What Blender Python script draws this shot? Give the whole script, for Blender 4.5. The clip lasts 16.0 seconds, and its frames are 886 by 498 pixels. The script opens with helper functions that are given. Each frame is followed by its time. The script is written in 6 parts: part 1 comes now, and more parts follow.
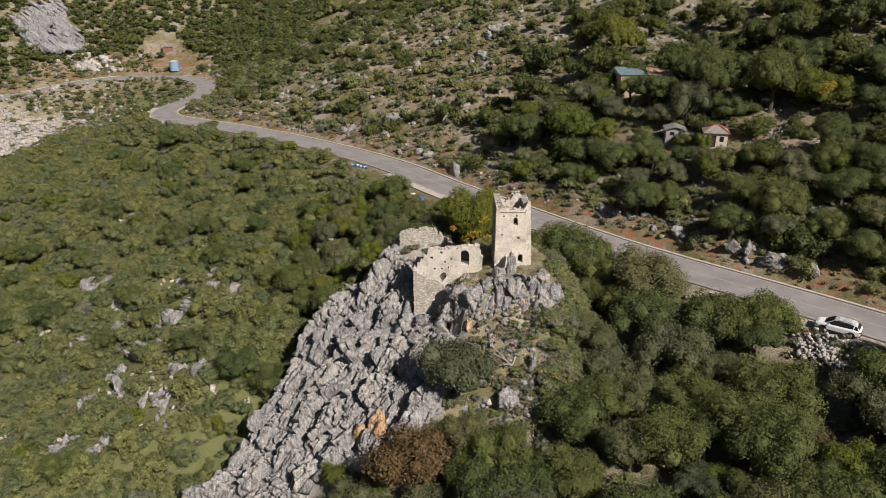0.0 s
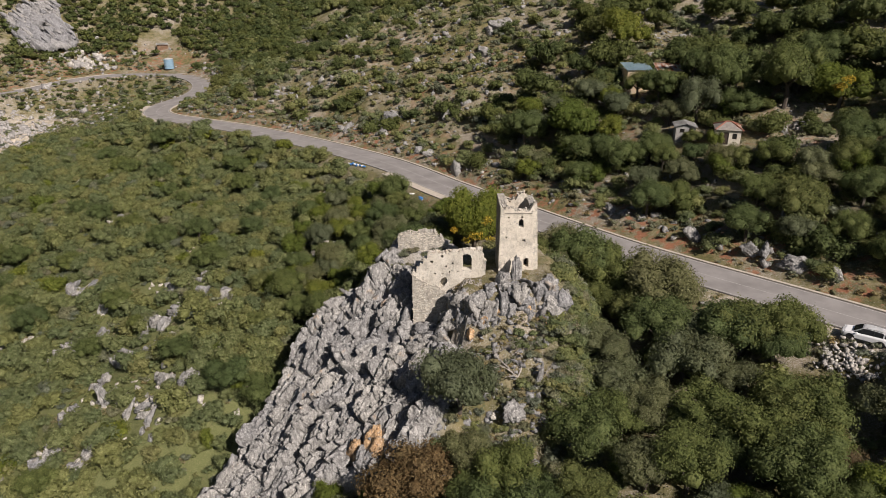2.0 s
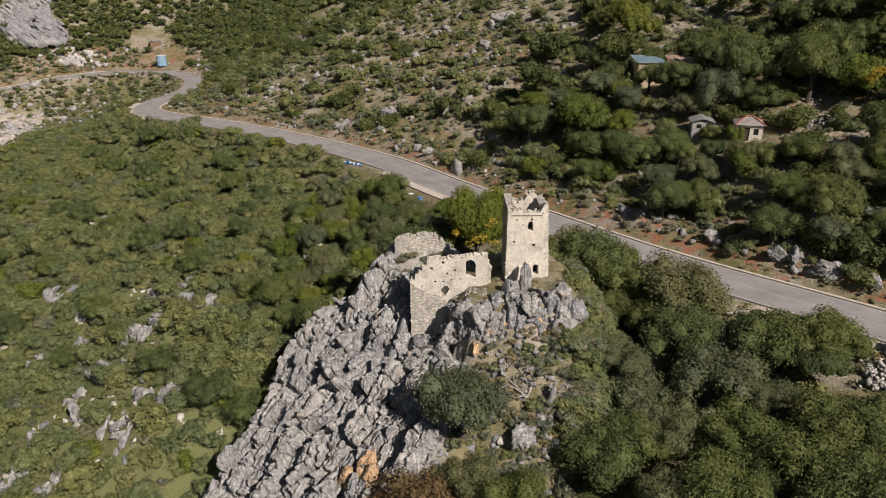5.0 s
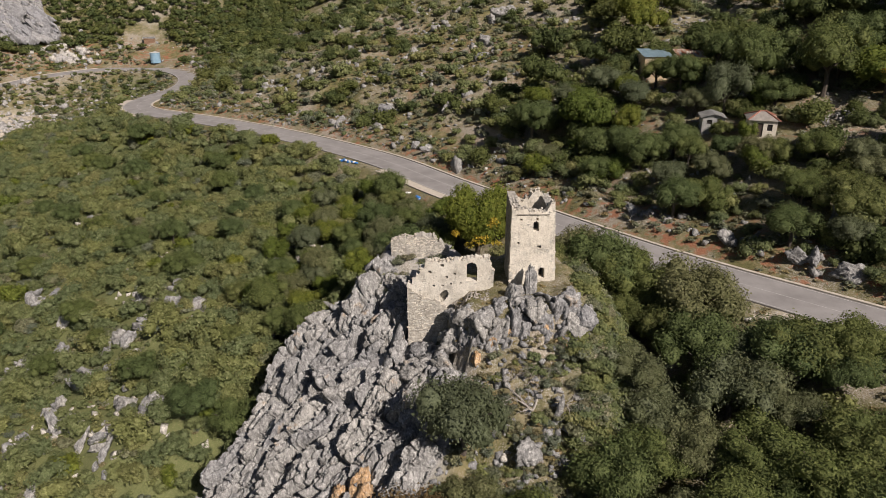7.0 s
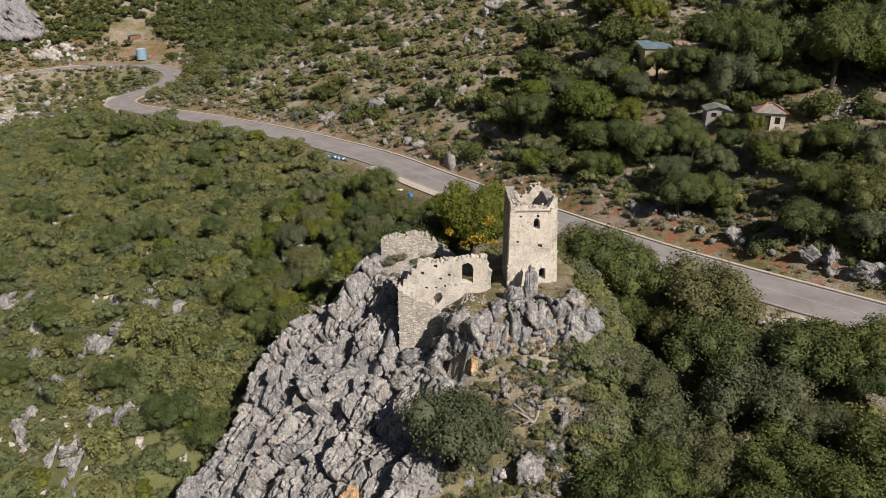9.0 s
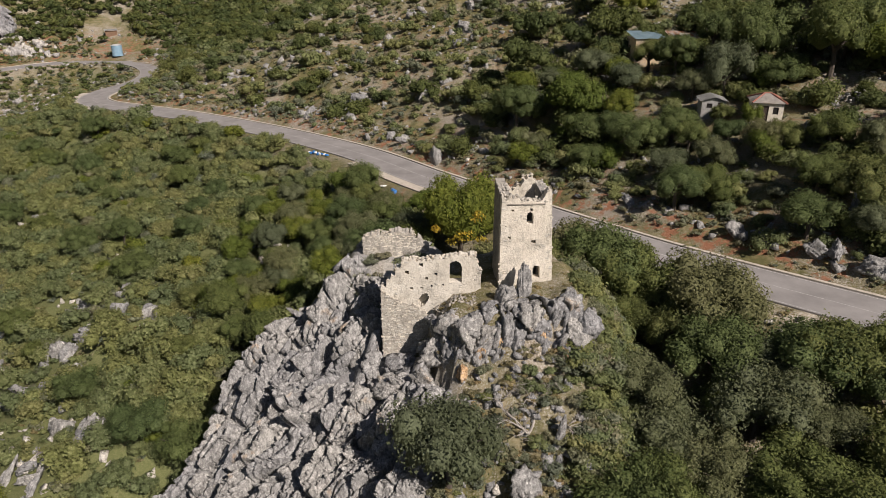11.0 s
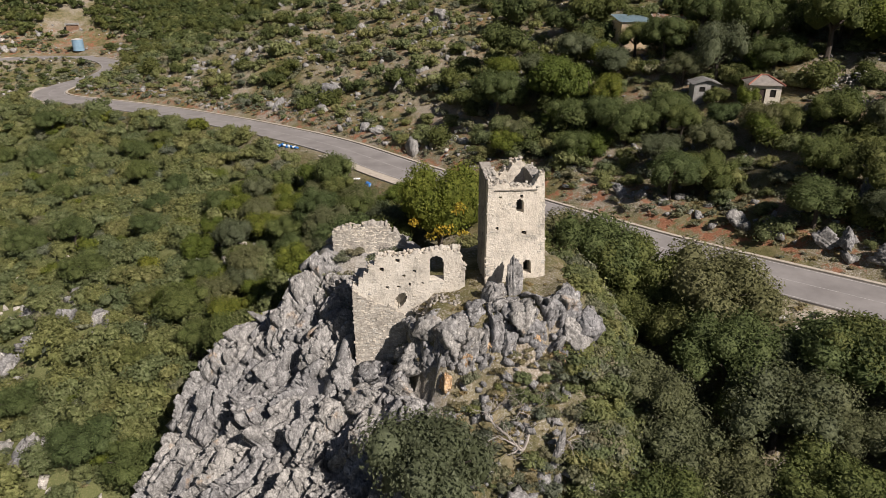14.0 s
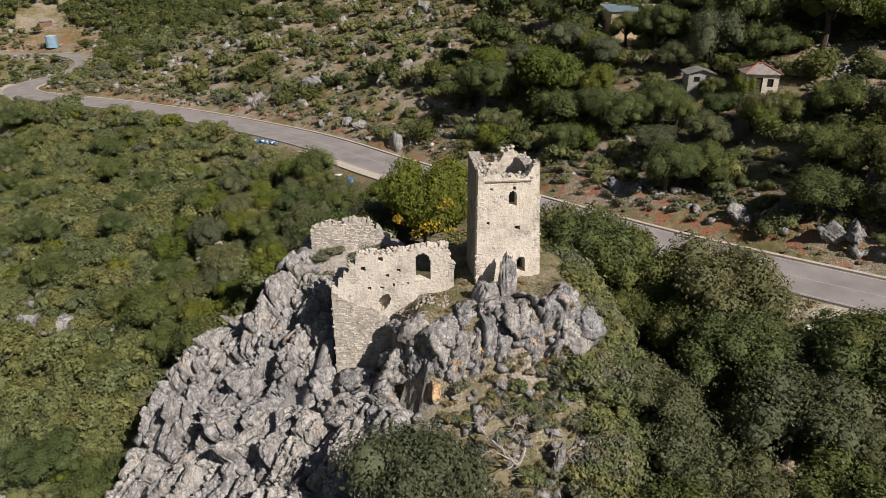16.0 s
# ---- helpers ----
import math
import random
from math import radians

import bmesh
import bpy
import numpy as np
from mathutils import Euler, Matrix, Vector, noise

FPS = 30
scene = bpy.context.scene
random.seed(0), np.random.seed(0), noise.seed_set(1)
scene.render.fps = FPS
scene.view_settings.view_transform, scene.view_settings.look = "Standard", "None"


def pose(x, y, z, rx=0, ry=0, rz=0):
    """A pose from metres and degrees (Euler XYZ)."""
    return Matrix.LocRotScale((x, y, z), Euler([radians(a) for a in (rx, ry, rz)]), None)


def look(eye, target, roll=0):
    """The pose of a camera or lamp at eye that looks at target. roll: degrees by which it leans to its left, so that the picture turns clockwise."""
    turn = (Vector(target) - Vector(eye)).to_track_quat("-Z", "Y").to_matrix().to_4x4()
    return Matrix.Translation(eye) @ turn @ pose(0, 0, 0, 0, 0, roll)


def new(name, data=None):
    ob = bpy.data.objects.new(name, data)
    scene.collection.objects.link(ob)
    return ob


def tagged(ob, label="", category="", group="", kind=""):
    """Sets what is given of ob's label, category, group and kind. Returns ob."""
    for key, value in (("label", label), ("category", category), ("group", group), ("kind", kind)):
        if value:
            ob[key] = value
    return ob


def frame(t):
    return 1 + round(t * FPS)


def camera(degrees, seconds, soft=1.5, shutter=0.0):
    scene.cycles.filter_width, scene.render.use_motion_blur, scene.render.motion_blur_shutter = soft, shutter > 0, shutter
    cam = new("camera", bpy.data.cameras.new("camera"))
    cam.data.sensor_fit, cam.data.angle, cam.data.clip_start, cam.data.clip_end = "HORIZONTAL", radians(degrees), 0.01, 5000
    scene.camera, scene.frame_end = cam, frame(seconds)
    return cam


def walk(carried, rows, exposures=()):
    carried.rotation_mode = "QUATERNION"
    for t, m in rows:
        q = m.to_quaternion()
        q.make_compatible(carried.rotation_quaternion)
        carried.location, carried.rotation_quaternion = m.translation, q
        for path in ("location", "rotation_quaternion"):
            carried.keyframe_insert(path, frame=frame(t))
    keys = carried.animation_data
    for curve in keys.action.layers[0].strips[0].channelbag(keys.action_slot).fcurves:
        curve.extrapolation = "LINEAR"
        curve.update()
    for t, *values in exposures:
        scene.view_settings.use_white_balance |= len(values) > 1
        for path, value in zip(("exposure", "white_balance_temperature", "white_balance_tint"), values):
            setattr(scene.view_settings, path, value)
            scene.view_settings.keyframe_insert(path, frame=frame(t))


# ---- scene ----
cam = camera(66.3, 16.0, soft=0.8)
PATH = [
    (0, (-0.003, -71.984, 37.051), (-5.663, -17.044, 13.607), 0.03),
    (0.5, (-0.16, -70.863, 36.672), (-5.812, -15.926, 13.22), 0.02),
    (1, (-0.31, -69.748, 36.302), (-5.942, -14.811, 12.846), 0.0),
    (1.5, (-0.454, -68.64, 35.938), (-6.074, -13.702, 12.482), -0.02),
    (2, (-0.593, -67.54, 35.579), (-6.21, -12.601, 12.123), -0.03),
    (2.5, (-0.728, -66.448, 35.221), (-6.349, -11.508, 11.769), -0.05),
    (3, (-0.859, -65.365, 34.863), (-6.484, -10.424, 11.415), -0.06),
    (3.5, (-0.986, -64.29, 34.504), (-6.614, -9.348, 11.06), -0.07),
    (4, (-1.11, -63.225, 34.142), (-6.738, -8.281, 10.701), -0.08),
    (6.5, (-1.694, -58.032, 32.237), (-7.26, -3.08, 8.8), -0.06),
    (7, (-1.804, -57.019, 31.831), (-7.319, -2.063, 8.392), -0.05),
    (7.5, (-1.911, -56.016, 31.415), (-7.344, -1.053, 7.973), -0.04),
    (8, (-2.017, -55.02, 30.989), (-7.328, -0.047, 7.543), -0.03),
    (10.5, (-2.502, -50.169, 28.727), (-6.515, 4.903, 5.256), 0.03),
    (11, (-2.589, -49.226, 28.254), (-6.243, 5.87, 4.779), 0.04),
    (11.5, (-2.671, -48.292, 27.779), (-5.964, 6.825, 4.299), 0.04),
    (12, (-2.75, -47.368, 27.302), (-5.691, 7.768, 3.82), 0.04),
    (12.5, (-2.824, -46.455, 26.828), (-5.435, 8.696, 3.342), 0.04),
    (13, (-2.893, -45.555, 26.358), (-5.196, 9.609, 2.87), 0.04),
    (13.5, (-2.957, -44.667, 25.895), (-4.97, 10.507, 2.405), 0.04),
    (14, (-3.015, -43.795, 25.445), (-4.743, 11.388, 1.953), 0.03),
    (14.5, (-3.067, -42.939, 25.009), (-4.496, 12.251, 1.515), 0.03),
    (15, (-3.113, -42.101, 24.594), (-4.217, 13.095, 1.097), 0.03),
    (15.5, (-3.153, -41.283, 24.204), (-3.915, 13.917, 0.701), 0.03),
    (16, (-3.186, -40.488, 23.844), (-3.644, 14.712, 0.334), 0.04),
]
walk(cam, [(t, look(eye, target, roll)) for t, eye, target, roll in PATH], [(0.0, 0.33, 6500, 17), (16.0, 0.33, 6500, 17)])
# ---------------------------------------------------------------- world and sun
SUN_DIR = Vector((0.57, -0.60, 0.74)).normalized()
world = bpy.data.worlds.new("sky")
scene.world = world
world.use_nodes = True
wn = world.node_tree.nodes
sky = wn.new("ShaderNodeTexSky")
sky.sky_type = 'NISHITA'
sky.sun_disc = False
sky.sun_elevation = math.asin(SUN_DIR.z)
sky.sun_rotation = math.atan2(SUN_DIR.x, SUN_DIR.y)
wn["Background"].inputs["Strength"].default_value = 0.032
world.node_tree.links.new(sky.outputs[0], wn["Background"].inputs["Color"])
sun_data = bpy.data.lights.new("sun", 'SUN')
sun_data.energy = 5.0
sun_data.angle = radians(0.5)
sun_data.color = (1.0, 0.93, 0.82)
sun = new("sun", sun_data)
sun.matrix_world = look((0, 0, 200), tuple(Vector((0, 0, 200)) - SUN_DIR))


# ---------------------------------------------------------------- materials
def rgb(c):
    return (c[0], c[1], c[2], 1.0)


class Nodes:
    """A short way to write node materials."""

    def __init__(self, name, rough=0.9, metal=0.0, spec=0.3):
        self.mat = bpy.data.materials.new(name)
        self.mat.use_nodes = True
        self.t = self.mat.node_tree
        self.b = self.t.nodes["Principled BSDF"]
        self.b.inputs["Roughness"].default_value = rough
        self.b.inputs["Metallic"].default_value = metal
        self.b.inputs["Specular IOR Level"].default_value = spec
        self.co = self.t.nodes.new("ShaderNodeTexCoord").outputs["Object"]
        self.gen = self.t.nodes.new("ShaderNodeNewGeometry")

    def link(self, a, b):
        self.t.links.new(a, b)

    def noise(self, scale, detail=5, rough=0.6, co=None, distort=0.0):
        n = self.t.nodes.new("ShaderNodeTexNoise")
        n.inputs["Scale"].default_value = scale
        n.inputs["Detail"].default_value = detail
        n.inputs["Roughness"].default_value = rough
        n.inputs["Distortion"].default_value = distort
        self.link(co or self.gen.outputs["Position"], n.inputs["Vector"])
        return n.outputs["Fac"]

    def voronoi(self, scale, feature='F1', co=None, out="Distance"):
        n = self.t.nodes.new("ShaderNodeTexVoronoi")
        n.feature = feature
        n.inputs["Scale"].default_value = scale
        self.link(co or self.gen.outputs["Position"], n.inputs["Vector"])
        return n.outputs[out]

    def squash(self, sx, sy, sz, rz=0.0, ry=0.0):
        n = self.t.nodes.new("ShaderNodeMapping")
        n.inputs["Scale"].default_value = (sx, sy, sz)
        n.inputs["Rotation"].default_value = (0, ry, rz)
        self.link(self.gen.outputs["Position"], n.inputs["Vector"])
        return n.outputs["Vector"]

    def ramp(self, fac, *stops):
        n = self.t.nodes.new("ShaderNodeValToRGB")
        e = n.color_ramp.elements
        while len(e) < len(stops):
            e.new(0.5)
        for el, (p, c) in zip(e, stops):
            el.position = p
            el.color = rgb(c) if not isinstance(c, float) else (c, c, c, 1)
        self.link(fac, n.inputs["Fac"])
        return n.outputs["Color"]

    def mix(self, fac, a, b, kind='MIX'):
        n = self.t.nodes.new("ShaderNodeMix")
        n.data_type = 'RGBA'
        n.blend_type = kind
        for sock, v in ((n.inputs[0], fac), (n.inputs[6], a), (n.inputs[7], b)):
            if isinstance(v, float):
                sock.default_value = v
            elif isinstance(v, tuple):
                sock.default_value = rgb(v)
            else:
                self.link(v, sock)
        return n.outputs[2]

    def math(self, op, a, b=0.0):
        n = self.t.nodes.new("ShaderNodeMath")
        n.operation = op
        for sock, v in ((n.inputs[0], a), (n.inputs[1], b)):
            if isinstance(v, float):
                sock.default_value = v
            else:
                self.link(v, sock)
        return n.outputs[0]

    def attr(self, name):
        n = self.t.nodes.new("ShaderNodeAttribute")
        n.attribute_name = name
        return n.outputs["Fac"]

    def rand(self):
        return self.t.nodes.new("ShaderNodeObjectInfo").outputs["Random"]

    def bump(self, fac, strength=0.5, dist=0.05):
        n = self.t.nodes.new("ShaderNodeBump")
        n.inputs["Strength"].default_value = strength
        n.inputs["Distance"].default_value = dist
        self.link(fac, n.inputs["Height"])
        self.link(n.outputs[0], self.b.inputs["Normal"])

    def color(self, c):
        if isinstance(c, tuple):
            self.b.inputs["Base Color"].default_value = rgb(c)
        else:
            self.link(c, self.b.inputs["Base Color"])
        return self.mat


def foliage(name, dark, mid, light, tone, shine=0.2):
    """Leaves: varied leaf by leaf, and from plant to plant by tone ('object' or an attribute's name)."""
    n = Nodes(name, rough=0.6, spec=shine)
    leaf = n.gen.outputs["Random Per Island"]
    plant = n.rand() if tone == 'object' else n.attr(tone)
    c = n.ramp(leaf, (0.0, dark), (0.45, mid), (1.0, light))
    warm = n.ramp(plant, (0.0, (0.76, 0.86, 0.98)), (0.5, (0.98, 1.02, 1.04)), (0.85, (1.12, 1.10, 1.00)), (1.0, (1.22, 1.12, 1.15)))
    c = n.mix(1.0, c, warm, 'MULTIPLY')
    patch = n.ramp(n.noise(0.9, 2), (0.3, 0.80), (0.7, 1.2))
    c = n.mix(1.0, c, patch, 'MULTIPLY')
    tuft = n.noise(6.5, 4, 0.7)
    c = n.mix(1.0, c, n.ramp(tuft, (0.33, 0.72), (0.50, 1.0), (0.66, 1.30)), 'MULTIPLY')
    n.bump(n.noise(11.0, 3, 0.7), 0.9, 0.08)
    n.color(c)
    tr = n.t.nodes.new("ShaderNodeBsdfTranslucent")
    n.link(c, tr.inputs["Color"])
    ms = n.t.nodes.new("ShaderNodeMixShader")
    ms.inputs[0].default_value = 0.38
    out = n.t.nodes["Material Output"]
    n.link(n.b.outputs[0], ms.inputs[1])
    n.link(tr.outputs[0], ms.inputs[2])
    n.link(ms.outputs[0], out.inputs["Surface"])
    return n.mat


LEAF_DARK = foliage("oak_leaves", (0.074, 0.095, 0.030), (0.114, 0.138, 0.044), (0.160, 0.182, 0.064), 'object')
LEAF_OLIVE = foliage("olive_leaves", (0.098, 0.104, 0.046), (0.138, 0.145, 0.068), (0.190, 0.195, 0.104), 'object')
LEAF_LIGHT = foliage("fresh_leaves", (0.085, 0.110, 0.018), (0.125, 0.152, 0.026), (0.180, 0.200, 0.040), 'object')
LEAF_YELLOW = foliage("yellow_leaves", (0.200, 0.140, 0.020), (0.380, 0.270, 0.030), (0.560, 0.420, 0.060), 'object')
LEAF_BROWN = foliage("brown_leaves", (0.085, 0.058, 0.026), (0.150, 0.095, 0.042), (0.210, 0.150, 0.072), 'object')
LEAF_SCRUB = foliage("scrub_leaves", (0.126, 0.140, 0.053), (0.180, 0.196, 0.076), (0.244, 0.254, 0.113), 'tone')
LEAF_FRESH = foliage("fresh_scrub_leaves", (0.100, 0.120, 0.018), (0.150, 0.170, 0.028), (0.210, 0.225, 0.045), 'tone')
LEAF_GREY = foliage("grey_scrub_leaves", (0.110, 0.116, 0.066), (0.180, 0.184, 0.110), (0.260, 0.260, 0.172), 'tone')


LEAF_WOOD = foliage("wood_leaves", (0.062, 0.077, 0.023), (0.096, 0.113, 0.034), (0.136, 0.150, 0.051), 'tone')
LEAF_STRAW = foliage("straw_grass", (0.150, 0.120, 0.050), (0.240, 0.195, 0.095), (0.360, 0.300, 0.170), 'tone')


def make_bark(name, a, b):
    n = Nodes(name, rough=0.95)
    f = n.noise(6.0, 6, co=n.squash(1, 1, 0.25))
    n.bump(f, 0.6, 0.04)
    return n.color(n.ramp(f, (0.3, a), (0.7, b)))


BARK = make_bark("bark", (0.045, 0.036, 0.028), (0.13, 0.11, 0.09))
DEADWOOD = make_bark("dead_wood", (0.20, 0.18, 0.16), (0.42, 0.39, 0.35))


def make_ground():
    n = Nodes("hillside_soil", rough=0.97, spec=0.15)
    big = n.noise(0.11, 5)
    mid = n.noise(0.8, 6)
    fine = n.noise(7.0, 6, 0.7)
    grass = n.ramp(mid, (0.28, (0.070, 0.072, 0.028)), (0.5, (0.130, 0.118, 0.052)), (0.72, (0.230, 0.190, 0.105)))
    stony = n.ramp(fine, (0.35, (0.16, 0.13, 0.095)), (0.55, (0.30, 0.265, 0.215)), (0.72, (0.50, 0.48, 0.45)))
    c = n.mix(n.ramp(n.math('ADD', n.math('MULTIPLY', big, 0.6), n.math('MULTIPLY', fine, 0.4)), (0.47, 0.0), (0.60, 1.0)), grass, stony)
    turf = n.ramp(fine, (0.3, (0.085, 0.098, 0.036)), (0.55, (0.140, 0.150, 0.062)), (0.75, (0.235, 0.215, 0.120)))
    c = n.mix(n.math('MULTIPLY', n.attr("turf"), n.ramp(mid, (0.62, 1.0), (0.74, 0.15))), c, turf)
    red = n.ramp(fine, (0.3, (0.17, 0.068, 0.036)), (0.55, (0.27, 0.125, 0.072)), (0.75, (0.40, 0.26, 0.18)))
    bank = n.math('MULTIPLY', n.attr("bank"), n.ramp(n.noise(0.55, 7, 0.75), (0.51, 0.0), (0.58, 1.0)))
    c = n.mix(bank, c, red)
    rock = n.ramp(fine, (0.25, (0.17, 0.165, 0.16)), (0.75, (0.42, 0.41, 0.40)))
    c = n.mix(n.attr("rock"), c, rock)
    pale = n.ramp(fine, (0.3, (0.36, 0.28, 0.20)), (0.5, (0.50, 0.44, 0.36)), (0.66, (0.64, 0.62, 0.58)))
    c = n.mix(n.math('MULTIPLY', n.attr("pale"), n.ramp(n.noise(0.5, 6, 0.7), (0.38, 0.15), (0.58, 1.0))), c, pale)
    n.bump(n.math('ADD', fine, n.math('MULTIPLY', mid, 1.5)), 0.9, 0.12)
    return n.color(c)


GROUND = make_ground()


def make_rock(name, a, b, c, ochre=0.5):
    n = Nodes(name, rough=0.93, spec=0.2)
    f = n.noise(1.6, 8, 0.68)
    streak = n.noise(2.2, 5, 0.65, co=n.squash(1.6, 1.6, 0.35), distort=0.6)
    g = n.noise(14.0, 5, 0.7)
    col = n.ramp(n.math('ADD', n.math('MULTIPLY', f, 0.5), n.math('MULTIPLY', streak, 0.5)), (0.33, a), (0.5, b), (0.67, c))
    wash = n.ramp(n.noise(3.0, 6, 0.7, co=n.squash(1.0, 1.0, 0.22, 0.6), distort=0.8), (0.42, 0.62), (0.56, 1.05))
    col = n.mix(1.0, col, wash, 'MULTIPLY')
    spots = n.ramp(n.noise(4.2, 9, 0.8), (0.55, 0.0), (0.62, 1.0))
    col = n.mix(n.math('MULTIPLY', spots, 0.62), col, (0.60, 0.59, 0.56))
    stain = n.ramp(n.noise(0.42, 4), (0.64, 0.0), (0.72, 1.0))
    col = n.mix(n.math('MULTIPLY', stain, ochre), col, (0.44, 0.31, 0.19))
    tint = n.mix(n.rand(), (0.82, 0.83, 0.86), (1.12, 1.10, 1.06))
    col = n.mix(1.0, col, tint, 'MULTIPLY')
    speck = n.ramp(n.noise(8.0, 8, 0.85), (0.36, 0.45), (0.47, 0.90), (0.57, 1.2), (0.66, 1.7))
    col = n.mix(1.0, col, speck, 'MULTIPLY')
    bent = n.t.nodes.new("ShaderNodeVectorMath")
    bent.operation = 'MULTIPLY_ADD'
    warp = n.t.nodes.new("ShaderNodeTexNoise")
    warp.inputs["Scale"].default_value = 1.7
    warp.inputs["Detail"].default_value = 4
    n.link(n.gen.outputs["Position"], warp.inputs["Vector"])
    n.link(warp.outputs["Color"], bent.inputs[0])
    bent.inputs[1].default_value = (0.9, 0.9, 0.9)
    n.link(n.squash(1.5, 0.7, 0.8, 0.5, 0.5), bent.inputs[2])
    crack = n.ramp(n.voronoi(1.0, 'DISTANCE_TO_EDGE', bent.outputs[0]), (0.0, 0.0), (0.018, 1.0))
    col = n.mix(1.0, col, n.mix(crack, (0.74, 0.73, 0.72), (1.0, 1.0, 1.0)), 'MULTIPLY')
    n.bump(n.math('ADD', n.math('ADD', n.math('MULTIPLY', streak, 0.5), n.math('MULTIPLY', g, 0.5)), crack), 1.0, 0.07)
    return n.color(col)


ROCK = make_rock("grey_limestone", (0.158, 0.158, 0.156), (0.275, 0.272, 0.264), (0.445, 0.438, 0.420))
ROCK_ORANGE = make_rock("ochre_limestone", (0.28, 0.17, 0.09), (0.45, 0.30, 0.17), (0.58, 0.45, 0.30), 0.8)
ROCK_PALE = make_rock("white_limestone", (0.30, 0.285, 0.26), (0.44, 0.42, 0.39), (0.60, 0.58, 0.54), 0.35)


def make_masonry(name, a, b, c, scale=1.0):
    n = Nodes(name, rough=0.95, spec=0.15)
    f = n.noise(1.1 * scale, 7, 0.7)
    g = n.noise(9.0 * scale, 8, 0.75)
    col = n.ramp(n.math('ADD', n.math('MULTIPLY', f, 0.5), n.math('MULTIPLY', g, 0.5)), (0.36, a), (0.5, b), (0.64, c))
    tint = n.mix(n.rand(), (0.80, 0.82, 0.84), (1.12, 1.08, 1.02))
    col = n.mix(1.0, col, tint, 'MULTIPLY')
    isl = n.ramp(n.gen.outputs["Random Per Island"], (0.0, 0.84), (1.0, 1.12))
    col = n.mix(1.0, col, isl, 'MULTIPLY')
    grey = n.ramp(n.noise(0.7, 6, 0.7), (0.50, 0.0), (0.62, 1.0))
    col = n.mix(n.math('MULTIPLY', grey, 0.45), col, (0.33, 0.31, 0.27))
    run = n.ramp(n.noise(2.4, 7, 0.75, co=n.squash(1.0, 1.0, 0.25)), (0.53, 1.0), (0.66, 0.62))
    col = n.mix(1.0, col, run, 'MULTIPLY')
    chip = n.ramp(n.noise(7.0, 6, 0.8, co=n.squash(0.7, 0.7, 1.5)), (0.36, 0.55), (0.45, 1.0))
    col = n.mix(1.0, col, chip, 'MULTIPLY')
    pits = n.ramp(n.voronoi(4.2, 'DISTANCE_TO_EDGE'), (0.0, 0.90), (0.06, 1.0))
    col = n.mix(n.ramp(n.noise(0.9, 4), (0.45, 0.0), (0.60, 1.0)), col, n.mix(1.0, col, pits, 'MULTIPLY'))
    n.bump(n.math('ADD', g, f), 0.6, 0.03)
    return n.color(col)


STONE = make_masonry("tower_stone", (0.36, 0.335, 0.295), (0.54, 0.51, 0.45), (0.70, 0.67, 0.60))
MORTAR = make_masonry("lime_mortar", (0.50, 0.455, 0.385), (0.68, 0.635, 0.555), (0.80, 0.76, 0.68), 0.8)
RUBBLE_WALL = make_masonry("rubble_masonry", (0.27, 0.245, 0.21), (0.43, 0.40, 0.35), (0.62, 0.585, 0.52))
# grey stone, darkened so the tower's shaded side is partly in the colour
STONE_GREY = make_masonry("shaded_grey_stone", (0.16, 0.152, 0.136), (0.27, 0.255, 0.23), (0.43, 0.405, 0.37))


def make_asphalt():
    n = Nodes("asphalt", rough=0.88, spec=0.3)
    f = n.noise(0.35, 5)
    g = n.noise(30.0, 3)
    c = n.ramp(n.math('ADD', n.math('MULTIPLY', f, 0.8), n.math('MULTIPLY', g, 0.2)), (0.35, (0.185, 0.174, 0.168)), (0.65, (0.262, 0.248, 0.240)))
    n.bump(g, 0.3, 0.01)
    return n.color(c)


def plain(name, a, b, scale=3.0, rough=0.7, metal=0.0, bump=0.2):
    n = Nodes(name, rough=rough, metal=metal)
    f = n.noise(scale, 5)
    n.bump(f, bump, 0.01)
    return n.color(n.ramp(f, (0.3, a), (0.7, b)))


ASPHALT = make_asphalt()
CONCRETE = plain("concrete", (0.34, 0.30, 0.25), (0.50, 0.45, 0.38), 1.5, 0.9)
LINE = plain("road_paint", (0.24, 0.23, 0.22), (0.46, 0.45, 0.43), 2.6, 0.8)
EARTH = plain("rubble_earth", (0.20, 0.145, 0.09), (0.40, 0.32, 0.22), 2.2, 0.97, 0.0, 0.8)
DARK = plain("dark_inside", (0.012, 0.011, 0.010), (0.02, 0.018, 0.016), 2.0, 0.95)


# ---------------------------------------------------------------- meshes
def mesh_from(name, co, loops, starts, mats, smooth=False):
    me = bpy.data.meshes.new(name)
    me.vertices.add(len(co))
    me.vertices.foreach_set("co", np.asarray(co, np.float32).ravel())
    me.loops.add(len(loops))
    me.loops.foreach_set("vertex_index", np.asarray(loops, np.int32))
    me.polygons.add(len(starts))
    me.polygons.foreach_set("loop_start", np.asarray(starts, np.int32))
    me.update(calc_edges=True)
    me.validate()
    for m in mats:
        me.materials.append(m)
    if smooth:
        me.polygons.foreach_set("use_smooth", np.ones(len(starts), bool))
    return me


def add_attr(me, name, values):
    a = me.attributes.new(name, 'FLOAT', 'POINT')
    a.data.foreach_set("value", np.asarray(values, np.float32))


def from_bm(name, bm, material):
    me = bpy.data.meshes.new(name)
    bmesh.ops.recalc_face_normals(bm, faces=bm.faces)
    bm.to_mesh(me)
    bm.free()
    me.materials.append(material)
    return me


